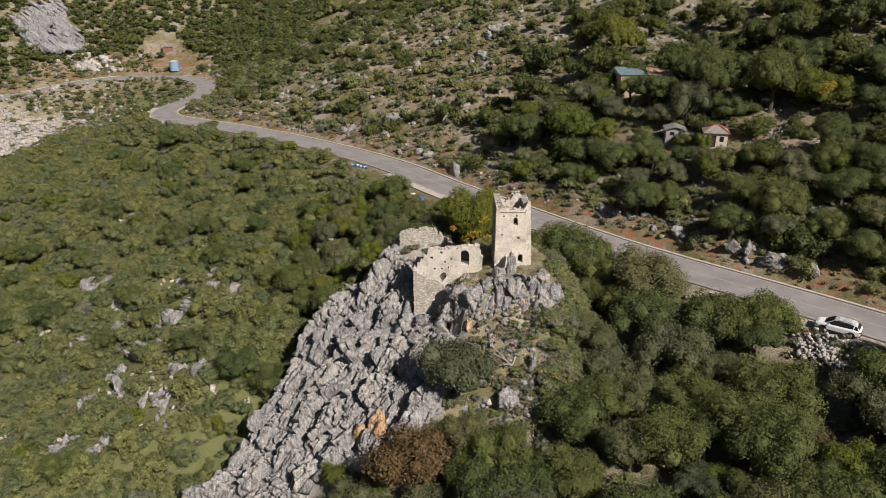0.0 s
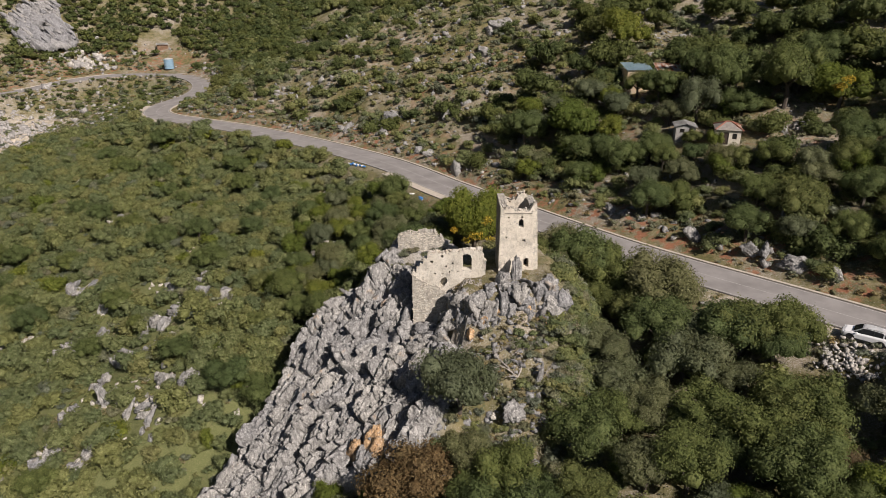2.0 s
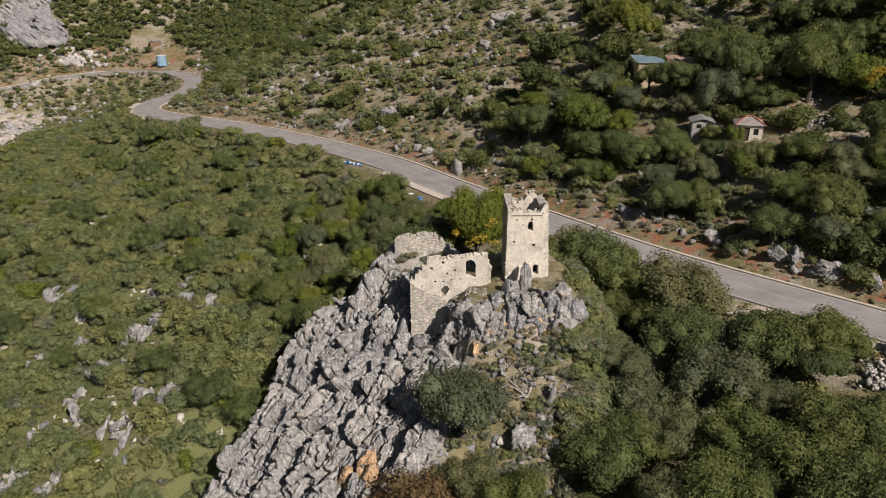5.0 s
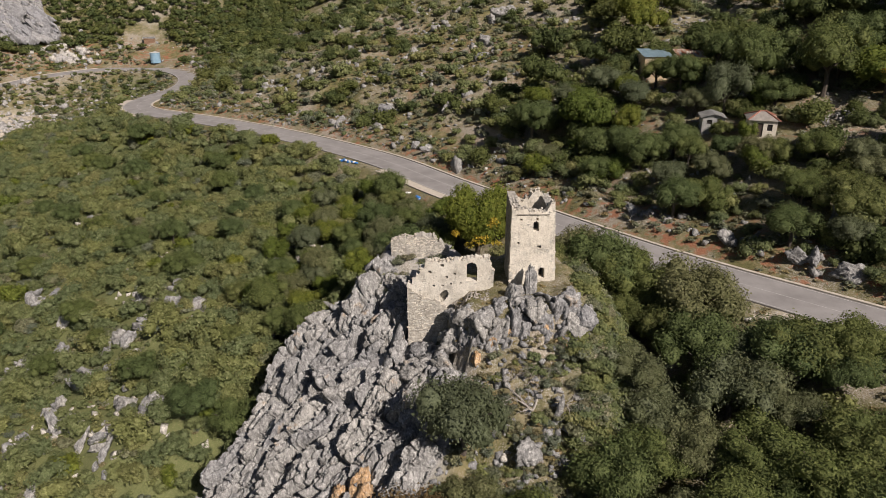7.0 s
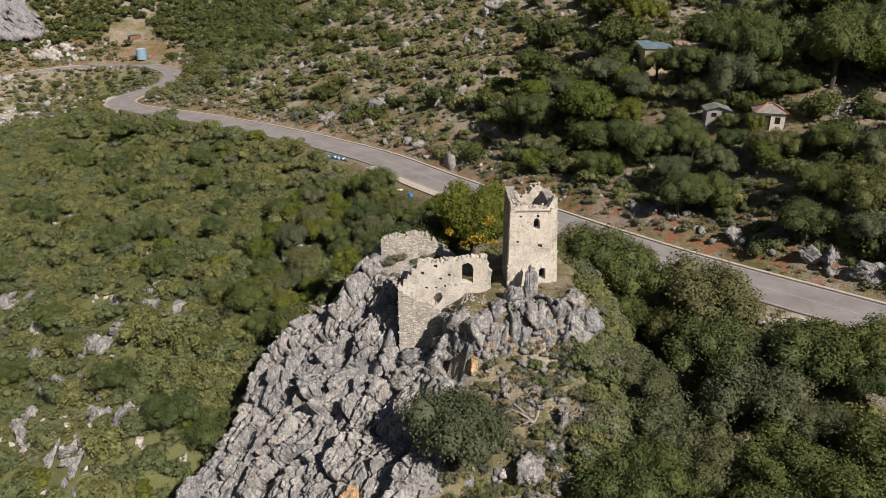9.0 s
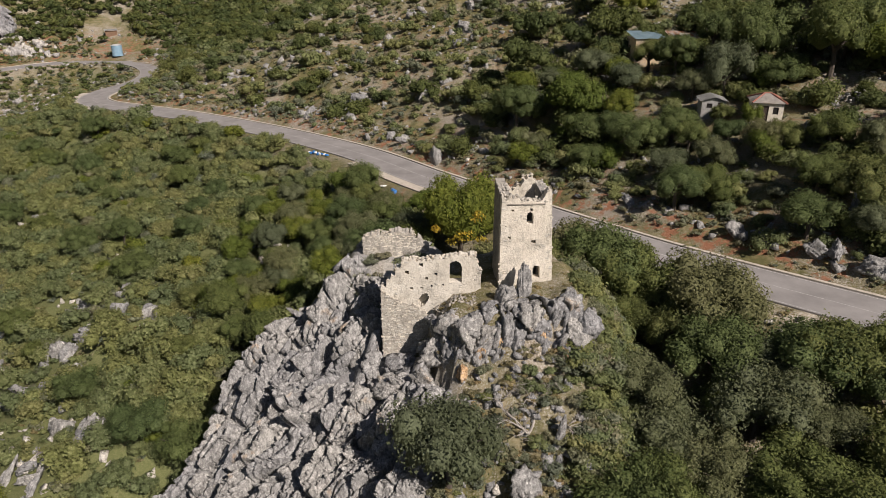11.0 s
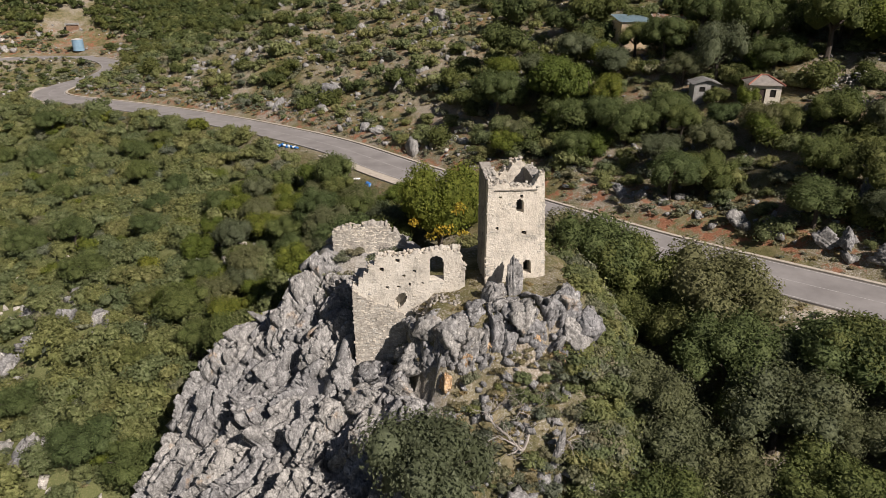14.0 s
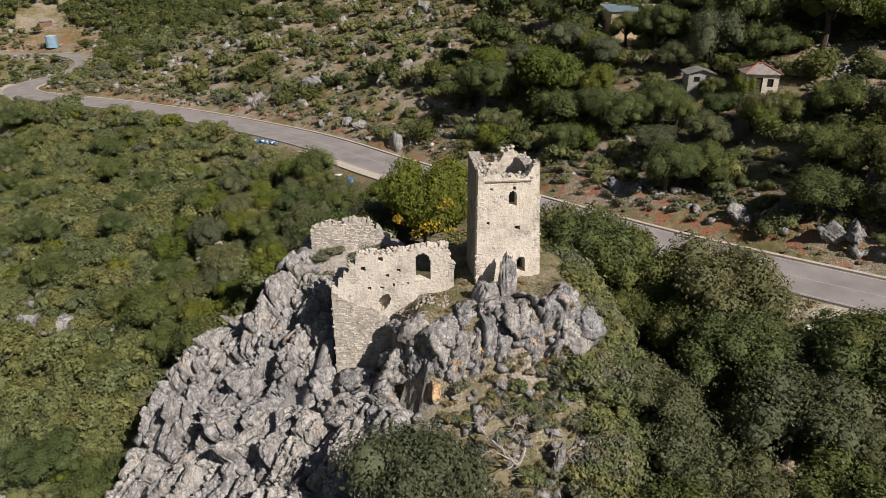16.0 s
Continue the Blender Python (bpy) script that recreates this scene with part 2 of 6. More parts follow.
def part(name, bm, material, parent=None, label=""):
    """One mesh object from a bmesh, under a thing or a part."""
    ob = new(name, from_bm(name, bm, material))
    ob.parent = parent
    return tagged(ob, label)


def thing(name, label, category, m=None, group="", kind=""):
    ob = new(name)
    ob.empty_display_size = 0.3
    if m is not None:
        ob.matrix_world = m
    return tagged(ob, label, category, group, kind)


def box(bm, x0, x1, y0, y1, z0, z1, bevel=0.0):
    v = [bm.verts.new((x, y, z)) for z in (z0, z1) for y in (y0, y1) for x in (x0, x1)]
    fs = [bm.faces.new([v[i] for i in f]) for f in ((0, 1, 3, 2), (4, 6, 7, 5), (0, 4, 5, 1), (2, 3, 7, 6), (0, 2, 6, 4), (1, 5, 7, 3))]
    if bevel:
        es = list({e for f in fs for e in f.edges})
        bmesh.ops.bevel(bm, geom=es, offset=bevel, segments=1, affect='EDGES')
    return v


def ico(sub):
    bm = bmesh.new()
    bmesh.ops.create_icosphere(bm, subdivisions=sub, radius=1)
    v = np.array([p.co[:] for p in bm.verts])
    f = np.array([[q.index for q in p.verts] for p in bm.faces])
    bm.free()
    return v, f


ICO1, ICO2, ICO3 = ico(1), ico(2), ico(4)
CUBE = np.array([(x, y, z) for z in (-1, 1) for y in (-1, 1) for x in (-1, 1)], float)


# ---------------------------------------------------------------- the lie of the land
ROAD = np.array([
    (120, -62, 2.0), (60, -18.5, 1.2), (34.3, 1.9, 0.7), (19.6, 14.0, 0.2), (10.3, 22.6, 0.0), (-1.2, 34.6, -0.3),
    (-10.9, 45.2, -0.7), (-22.7, 58.2, -0.9), (-36.3, 69.8, -1.2), (-52, 81.3, -1.6), (-69, 91.8, -2.0), (-83, 98.6, -2.2),
    (-92, 103.5, -2.4), (-97.5, 110, -2.5), (-99.5, 120, -2.6), (-99, 136, -2.8), (-103, 152, -3.0), (-111, 166, -3.2),
    (-121, 176, -3.4), (-132, 180.5, -3.6), (-149, 180, -4.0), (-164, 169.5, -5.0), (-177, 156.7, -7.0), (-215, 120, -10.0)])


def spline(p, step):
    out = []
    for i in range(len(p) - 1):
        a, b, c, d = p[max(i - 1, 0)], p[i], p[i + 1], p[min(i + 2, len(p) - 1)]
        n = max(2, int(np.linalg.norm(c - b) / step))
        for k in range(n):
            t = k / n
            out.append(0.5 * (2 * b + (c - a) * t + (2 * a - 5 * b + 4 * c - d) * t * t + (3 * b - a - 3 * c + d) * t ** 3))
    out.append(p[-1])
    return np.array(out)


ROAD_FINE = spline(ROAD, 1.5)
ROAD_MID = spline(ROAD, 7.0)


def road_near(x, y):
    """Signed distance to the road's middle (uphill side positive) and the road's height there."""
    best = np.full(x.shape, 1e9)
    sign = np.ones(x.shape)
    rz = np.zeros(x.shape)
    for a, b in zip(ROAD_MID[:-1], ROAD_MID[1:]):
        d = b - a
        t = np.clip(((x - a[0]) * d[0] + (y - a[1]) * d[1]) / (d[0] ** 2 + d[1] ** 2), 0, 1)
        ex, ey = x - a[0] - t * d[0], y - a[1] - t * d[1]
        q = ex * ex + ey * ey
        near = q < best
        best = np.where(near, q, best)
        sign = np.where(near, np.sign(ex * d[1] - ey * d[0]), sign)
        rz = np.where(near, a[2] + t * d[2], rz)
    return np.sqrt(best) * np.where(sign == 0, 1, sign), rz


def inside(x, y, poly):
    """Signed distance to a polygon, positive inside."""
    best = np.full(x.shape, 1e9)
    odd = np.zeros(x.shape, bool)
    n = len(poly)
    for i in range(n):
        (ax, ay), (bx, by) = poly[i], poly[(i + 1) % n]
        dx, dy = bx - ax, by - ay
        t = np.clip(((x - ax) * dx + (y - ay) * dy) / (dx * dx + dy * dy), 0, 1)
        best = np.minimum(best, np.hypot(x - ax - t * dx, y - ay - t * dy))
        if ay != by:
            odd ^= ((ay > y) != (by > y)) & (x < dx * (y - ay) / dy + ax)
    return np.where(odd, best, -best)


def waves(x, y, scale, seed):
    """Smooth noise from a few crossed waves, about -1 to 1."""
    r = np.random.RandomState(seed)
    out = 0
    for k in range(7):
        a = r.uniform(0, 6.28)
        f = r.uniform(0.6, 1.7) / scale * 6.28
        out = out + np.sin((x * math.cos(a) + y * math.sin(a)) * f + r.uniform(0, 6.28))
    return out / 4.0


CRAG = [(-10.9, 6), (-14, 8), (-19, 8), (-24.0, 6), (-26, 1.5), (-28.3, -3.5), (-31.2, -8), (-35.5, -12.6), (-44, -19), (-46, -27),
        (-34, -23), (-23.5, -17.8), (-17, -14.8), (-9, -16), (-6.0, -12), (-5.0, -6.6), (-6.4, -4.6), (-7.3, -3.9), (-9.9, -3.7), (-10.9, -2.6)]
MOUND = [(-9.0, 0.3), (-6.5, -0.3), (-6.0, -2.0), (-4.8, -3.8), (-1, -4.0), (4.0, -3.6), (4.9, -1.5), (4.7, 3), (2.5, 7), (-5, 7), (-10.2, 5)]
KNOLL = [(-5.4, -4.6), (-4.2, -3.6), (-1.5, -2.9), (1.0, -2.4), (4.2, -2.8), (6.0, -0.8), (7.0, -2.2), (6.2, -5.4), (2, -6.0), (-2, -6.4), (-4.4, -8.4), (-6.0, -8.6)]
PLATFORM = [(-6.5, -1.7), (-5.4, -2.8), (-4.5, 0), (-6.6, 0)]
SPUR = [(-15, 8), (-8, 8.4), (-7, 11), (-10, 13), (-15, 12)]
SLOPE_D = [-400, -200, -120, -80, -58, -50, -41, -35, -28, -16, -8.5, -5.6, 4.2, 6.3, 12, 20, 45, 60, 120, 300, 600]
SLOPE_Z = [-90, -64, -42, -29, -22.5, -19, -14.2, -11.2, -9.0, -5.6, -2.2, -0.12, -0.02, 1.5, 2.6, 4.6, 12.6, 17.0, 37, 100, 200]


# the hillside over the road steepens towards the houses; the scrub slope bulges west of the crag
RISE_D = [6.3, 11.5, 13, 20, 25, 33, 44, 60, 120, 300]
RISE_Z = [0, 0.2, 1.0, 2.4, 3.3, 3.0, 3.1, 4.0, 5.0, 6.0]
BULGE_D = [-120, -80, -62, -52, -44, -38, -28, -12]
BULGE_Z = [3.0, 3.5, 4.8, 4.6, 4.6, 2.8, 1.5, 0.0]


def crag_plane(x, y):
    return -1.8 + 0.57 * (x + 12.6) + 0.55 * (y + 0.9)


def land(x, y):
    x, y = np.asarray(x, float), np.asarray(y, float)
    d, rz = road_near(x, y)
    rough = np.clip((np.abs(d) - 5) / 8, 0, 1)
    c = inside(x, y, CRAG)
    z = rz + np.interp(d, SLOPE_D, SLOPE_Z) + np.interp(d, RISE_D, RISE_Z) * np.clip((x + 85) / 45, 0, 1)
    z = z + np.interp(d, BULGE_D, BULGE_Z) * np.clip((-3.5 - c) / 8, 0, 1) * np.clip((-18 - x) / 12, 0, 1)
    # the hill opposite, beyond the hairpin
    far = np.clip((-0.776 * (x - 14) + 0.63 * (y - 19) - 235) / 60, 0, None)
    z = z + 16 * far * far / (1 + 0.35 * far) * np.clip((d - 5) / 25, 0, 1)
    z = z + rough * (1.1 * waves(x, y, 30, 1) + 0.35 * waves(x, y, 9, 2) + 0.16 * waves(x, y, 3.2, 3))
    zc = np.minimum(crag_plane(x, y), 3.6) - 1.3 + np.minimum(c, 0) * 1.6 + 0.5 * waves(x, y, 4.0, 5)
    m = inside(x, y, MOUND)
    zm = np.clip(3.7 + 0.18 * (x + 5), 3.1, 4.9) + np.minimum(m, 0) * np.where(y < 0, np.interp(x, [-6.5, -4.4], [5.0, 1.5]), np.clip(1.5 - 0.3 * (x + 5), 1.5, 2.4)) + 0.3 * waves(x, y, 3.0, 6)
    k = inside(x, y, PLATFORM)
    zm = np.where((x < -5.2) & (y < 0.5), np.minimum(zm, 2.4), zm)
    zm = np.maximum(zm, np.clip(2.3 + 0.5 * (x + 7.0), 2.3, 4.2) + np.minimum(k, 0) * 9.0)
    s = inside(x, y, SPUR)
    zs = 2.6 + np.minimum(s, 0) * 1.3 + 0.3 * waves(x, y, 3.0, 7)
    return np.maximum.reduce([z, zc, zm, zs])


def land_at(x, y):
    return float(land(np.array([x]), np.array([y]))[0])


def graded(lo, a, b, hi, step, grow):
    out = list(np.arange(a, b, step))
    s = step
    while out[-1] < hi:
        s = min(s * grow, 14)
        out.append(out[-1] + s)
    s = step
    while out[0] > lo:
        s = min(s * grow, 14)
        out.insert(0, out[0] - s)
    return np.array(out)


def build_ground():
    xs, ys = graded(-520, -50, 45, 330, 0.6, 1.035), graded(-170, -26, 62, 620, 0.6, 1.03)
    gx, gy = np.meshgrid(xs, ys)
    x, y = gx.ravel(), gy.ravel()
    z = land(x, y)
    d, _ = road_near(x, y)
    nx, ny = len(xs), len(ys)
    i = np.arange(nx * ny).reshape(ny, nx)
    quads = np.stack([i[:-1, :-1], i[:-1, 1:], i[1:, 1:], i[1:, :-1]], -1).reshape(-1, 4)
    me = mesh_from("ground", np.stack([x, y, z], 1), quads.ravel(), np.arange(len(quads)) * 4, [GROUND], True)
    c, m, s = inside(x, y, CRAG), inside(x, y, MOUND), inside(x, y, SPUR)
    bank = np.clip((d - 3.2) / 1.0, 0, 1) * np.clip((16 - d) / 10, 0, 1)
    bank = np.maximum(bank, 0.30 * np.clip((d - 16) / 10, 0, 1) * np.clip((60 - d) / 10, 0, 1) * (x > -40))
    bank = np.maximum(bank, np.clip((d - 3) / 2, 0, 1) * np.clip((30 - d) / 10, 0, 1) * (y > 170))
    for a, b, q in ((19.5, 45.5, 4.5), (40, 34, 6), (34, 36, 3), (-13.5, 38, 4), (-5, 100, 9), (-20, 92, 8)):
        bank = np.maximum(bank, 0.75 * np.clip(1.4 - np.hypot(x - a, y - b) / q, 0, 1))
    add_attr(me, "turf", np.clip((-8 - d) / 4, 0, 1) * np.clip((-12 - x) / 6, 0, 1) * np.clip(-c / 1.0, 0, 1) * (x > -135))
    add_attr(me, "bank", bank)
    add_attr(me, "rock", np.clip(np.maximum(c, s) / 1.5 + 0.7, 0, 1))
    pale = np.clip(1.2 - np.hypot((x + 160) / 26, (y - 128) / 20), 0, 1) * 1.6
    pale = np.maximum(pale, 0.8 * ((d < -2.9) & (d > -6.0) & (x > 22)))
    pale = np.maximum(pale, 0.75 * (inside(x, y, PLATFORM) > -0.3) + 0.20 * ((m > -6) & (m < -1.0) & (y < -3) & (c < 0)))
    add_attr(me, "pale", np.clip(pale, 0, 1))
    tagged(new("ground", me), "stony hillside of dry grass, red earth and scrub", "ground", kind="structure")


build_ground()


def ribbon(name, lo, hi, dz, material, a=0.0, b=1.0, thick=0.0, line=None):
    """A strip along the road between two distances from its middle."""
    p = ROAD_FINE if line is None else line
    t = np.gradient(p[:, :2], axis=0)
    t /= np.linalg.norm(t, axis=1)[:, None]
    nrm = np.stack([t[:, 1], -t[:, 0]], 1)
    k0, k1 = int(a * (len(p) - 1)), int(b * (len(p) - 1))
    bm = bmesh.new()
    rows = []
    for k in range(k0, k1 + 1):
        row = []
        for o, h in ((lo, dz - thick), (lo, dz), (hi, dz), (hi, dz - thick)) if thick else ((lo, dz), (hi, dz)):
            q = p[k, :2] + nrm[k] * o
            row.append(bm.verts.new((q[0], q[1], p[k, 2] + h)))
        rows.append(row)
    for r, s in zip(rows[:-1], rows[1:]):
        for i in range(len(r) - 1):
            bm.faces.new((r[i], r[i + 1], s[i + 1], s[i]))
    return part(name, bm, material)


road = tagged(ribbon("road", -3.75, 2.95, 0.06, ASPHALT, thick=0.4), "worn grey asphalt mountain road", "road", kind="structure")
for o, w in ((-3.5, 0.11), (2.72, 0.11)):
    tagged(ribbon("trim", o - w / 2, o + w / 2, 0.066, LINE), "faded white edge line on the road", "road line", kind="structure")
tagged(ribbon("trim", -0.45, -0.36, 0.066, LINE), "faint white middle line on the road", "road line", kind="structure")
APRON = [k / (len(ROAD_FINE) - 1) for k, p in enumerate(ROAD_FINE) if -21 < p[0] < -7 and p[1] < 70]
BEND = [k / (len(ROAD_FINE) - 1) for k, p in enumerate(ROAD_FINE) if p[0] < -86 and p[1] < 118]
tagged(ribbon("pavement", -5.4, -3.76, 0.05, CONCRETE, APRON[0], APRON[-1], 0.5), "pale concrete apron beside the road", "pavement", kind="structure")
tagged(ribbon("pavement", -5.4, -3.76, 0.05, CONCRETE, BEND[0], BEND[-1], 0.5), "pale concrete apron outside the bend", "pavement", kind="structure")
tagged(ribbon("trim", 3.0, 3.42, 0.20, CONCRETE, thick=0.5), "pale concrete kerb along the uphill side of the road", "kerb", kind="structure")


# ---------------------------------------------------------------- rocks
def rock_arrays(seed, sub, stretch, cuts=14):
    """A broken limestone block: flat broken faces meeting in sharp edges."""
    r = np.random.RandomState(seed)
    if sub < 3:
        # small broken stones: a few sharp corners and flat faces
        p = CUBE * 0.62 * (1 + r.uniform(-0.42, 0.30, (8, 3)))
        p = np.concatenate([p[:7], r.normal(size=(1 if sub == 1 else 3, 3)) * 0.42]) * np.array(stretch) * r.uniform(0.75, 1.3, 3)
        bm = bmesh.new()
        for q in p:
            bm.verts.new(q)
        bmesh.ops.convex_hull(bm, input=bm.verts)
        bmesh.ops.triangulate(bm, faces=bm.faces)
        bm.verts.index_update()
        v, f = np.array([q.co[:] for q in bm.verts]), np.array([[q.index for q in g.verts] for g in bm.faces])
        bm.free()
        return v, f
    v, f = ICO3
    n = r.normal(size=(cuts, 3))
    n /= np.linalg.norm(n, axis=1)[:, None]
    h = r.uniform(0.46, 0.86, cuts)
    reach = np.maximum(v @ n.T, 0.05)
    v = v * np.minimum((h / reach).min(1), 1.15)[:, None]
    # split into beds that stand out or back, with narrow gaps between them
    for sp, out, deep in ((r.uniform(0.20, 0.30), 0.11, 0.20), (r.uniform(0.45, 0.65), 0.08, 0.20), (r.uniform(0.10, 0.15), 0.03, 0.05)):
        w = r.normal(size=3)
        w /= np.linalg.norm(w)
        q = v @ w / sp + r.uniform(0, 1)
        bed = np.floor(q).astype(int)
        push = r.uniform(-out, out, 40)[bed + 20]
        gap = np.minimum(q - bed, 1 - q + bed) * sp
        v = v * (1 + push - deep * np.exp(-(gap / 0.030) ** 2))[:, None]
    v = v + r.normal(size=v.shape) * 0.014
    return v * np.array(stretch), f


def rock_mesh(name, seed, sub, stretch, material, cuts=14):
    v, f = rock_arrays(seed, sub, stretch, cuts)
    return mesh_from(name, v, f.ravel(), np.arange(len(f)) * 3, [material])


BLADES = [rock_mesh("boulder", 100 + k, 3, (1.7, 0.62, 1.0), ROCK, 10) for k in range(9)]
BLOCKS = [rock_mesh("boulder", 200 + k, 3, (1.2, 0.95, 0.95), ROCK, 9) for k in range(7)]
OCHRE = [rock_mesh("boulder", 300 + k, 3, (0.8, 0.6, 1.1), ROCK_ORANGE, 12) for k in range(3)]
STONES = [rock_mesh("boulder", 400 + k, 2, (1.1, 0.85, 0.7), ROCK, 11) for k in range(6)]
PALES = [rock_mesh("boulder", 500 + k, 2, (1.1, 0.85, 0.75), ROCK_PALE, 11) for k in range(4)]


def stone_object(name, me, parent, x, y, z, s, turn, tilt=0.0, roll=0.0, sz=None):
    ob = new(name, me)
    ob.parent = parent
    ob.matrix_world = Matrix.LocRotScale((x, y, z), Euler((roll, -tilt, turn)), (s, s, s * (sz or 1)))
    return ob


rr = random.Random(7)
crag = thing("rock_crag", "jagged grey limestone crag with deep fissures below the ruin", "crag", pose(-20, -5, -8))
bpy.context.view_layer.update()


def parented(name, me, parent, m):
    ob = new(name, me)
    ob.parent = parent
    ob.matrix_parent_inverse = parent.matrix_world.inverted()
    ob.matrix_world = m
    return ob


def trs(x, y, z, s, turn, tilt=0.0, roll=0.0, scale=None):
    sc = scale or (s, s, s)
    return Matrix.LocRotScale((x, y, z), Euler((roll, -tilt, turn)), sc)


UPSLOPE = math.atan2(0.55, 0.57)


def build_crag():
    placed = []
    tries = 0
    while len(placed) < 22 and tries < 20000:
        tries += 1
        x, y = rr.uniform(-44, -6), rr.uniform(-26, 9)
        c = float(inside(np.array([x]), np.array([y]), CRAG)[0])
        if c < 0.6 or y > 0.1 * x - 3:
            continue
        s = rr.choice((0.7, 0.8, 1.0, 1.2, 1.5)) * rr.uniform(0.85, 1.15)
        if any((x - a) ** 2 + (y - b) ** 2 < (0.44 * (s + q)) ** 2 for a, b, q in placed):
            continue
        placed.append((x, y, s))
        me = rr.choice(BLADES if rr.random() < 0.72 else BLOCKS)
        z = land_at(x, y) + 0.35 + s * rr.uniform(0.0, 0.25)
        parented("boulder", me, crag, trs(x, y, z, s, UPSLOPE + rr.gauss(0, 0.30), 0.98 + rr.gauss(0, 0.20), rr.gauss(0.1, 0.4)))
    for k in range(5):
        x, y = -13.4 + rr.uniform(-1.8, 2.2), -13.2 + rr.uniform(-1.2, 0.8)
        parented("boulder", rr.choice(OCHRE), crag, trs(x, y, land_at(x, y) + rr.uniform(0.6, 1.2), rr.uniform(1.1, 1.8), rr.uniform(0, 6.28), rr.gauss(0, 0.3)))


build_crag()


def cells(u, v, spacing, seed):
    """Nearest and second nearest of scattered seeds: which one, offsets from it, and how near a border."""
    r = np.random.RandomState(seed)
    gu, gv = np.arange(u.min() - 2 * spacing, u.max() + 3 * spacing, spacing), np.arange(v.min() - 2 * spacing, v.max() + 3 * spacing, spacing)
    g = np.stack(np.meshgrid(gu, gv), -1).reshape(-1, 2)
    g = g + r.uniform(-0.45, 0.45, g.shape) * spacing
    f1, f2 = np.full(u.shape, 1e9), np.full(u.shape, 1e9)
    who = np.zeros(u.shape, int)
    iu, iv = np.rint((u - gu[0]) / spacing).astype(int), np.rint((v - gv[0]) / spacing).astype(int)
    for a in (-1, 0, 1):
        for b in (-1, 0, 1):
            k = (iv + b) * len(gu) + iu + a
            q = np.hypot(u - g[k, 0], v - g[k, 1])
            first = q < f1
            f2 = np.where(first, f1, np.minimum(f2, q))
            f1 = np.where(first, q, f1)
            who = np.where(first, k, who)
    return who, u - g[who, 0], v - g[who, 1], f2 - f1, r, len(g)


def rock_sheet(parent, poly, normal, along, step, seed, material, lift=0.5, amp=1.0, big=2.3, long=1.7, bed_size=1.0):
    """Living rock, split by fissures into leaning slabs; every slab is a piece of its own."""
    px, py = [p[0] for p in poly], [p[1] for p in poly]
    xs, ys = np.arange(min(px) - 0.5, max(px) + 0.5, step), np.arange(min(py) - 0.5, max(py) + 0.5, step)
    gx, gy = np.meshgrid(xs, ys)
    r0 = np.random.RandomState(seed)
    x, y = gx.ravel() + r0.uniform(-0.3, 0.3, gx.size) * step, gy.ravel() + r0.uniform(-0.3, 0.3, gx.size) * step
    c = inside(x, y, poly)
    wx, wy = x + 0.14 * waves(x, y, 2.2, seed + 1), y + 0.14 * waves(x, y, 2.0, seed + 2)
    u, v = (wx * math.cos(along) + wy * math.sin(along)) / long, -wx * math.sin(along) + wy * math.cos(along)
    h = np.zeros(x.shape)
    home = None
    for sp, off, lean, deep, width, sd in ((big, 0.60, 0.36, 1.3, 0.075, 1), (big * 0.42, 0.30, 0.46, 0.70, 0.06, 2), (big * 0.20, 0.12, 0.55, 0.26, 0.06, 3)):
        who, du, dv, edge, r, n = cells(u, v, sp, seed * 7 + sd)
        o, ga, gb = r.uniform(-off, off, n), r.normal(size=n) * lean * 0.6 - 0.10, r.normal(size=n) * lean + 0.10
        h += o[who] + ga[who] * du * long + gb[who] * dv - deep * np.exp(-edge / (width * sp * 0.7))
        if home is None:
            # thin beds on edge, each a little higher or lower than its neighbour
            home = who
            bed_v = v + du * r.normal(size=n)[who] * 0.16 + r.uniform(0, 5 * bed_size, n)[who]
            for th, step_up, rake in ((0.52 * bed_size, 0.22 * bed_size, 0.34), (0.21 * bed_size, 0.07 * bed_size, 0.30)):
                q = bed_v / th
                bed = np.floor(q).astype(int)
                h += r.uniform(-step_up, step_up, 4001)[(bed * 37 + who * 101) % 4001] + rake * th * (q - bed - 0.5)
    h = h * amp + r0.normal(size=x.shape) * 0.012
    h = h + lift - 1.4 * np.clip(1 - c / 0.9, 0, 1.6) ** 2
    nrm = np.array(normal) / np.linalg.norm(normal)
    base = land(x, y)
    co = np.stack([x, y, base], 1) + h[:, None] * nrm
    ny, nx = gx.shape
    i = np.arange(nx * ny).reshape(ny, nx)
    quads = np.stack([i[:-1, :-1], i[:-1, 1:], i[1:, 1:], i[1:, :-1]], -1).reshape(-1, 4)
    quads = quads[(c[quads] > -0.25).all(1)]
    owner = home[quads[:, 0]]
    for k in np.unique(owner):
        q = quads[owner == k]
        used, back = np.unique(q, return_inverse=True)
        ob = new("slab", mesh_from("slab", co[used], back.ravel(), np.arange(len(q)) * 4, [material]))
        ob.parent = parent
        ob.matrix_parent_inverse = parent.matrix_world.inverted()


rock_sheet(crag, CRAG, (-0.45, -0.43, 0.78), UPSLOPE, 0.075, 5, ROCK, 1.0, 1.0, 1.75, 2.3)


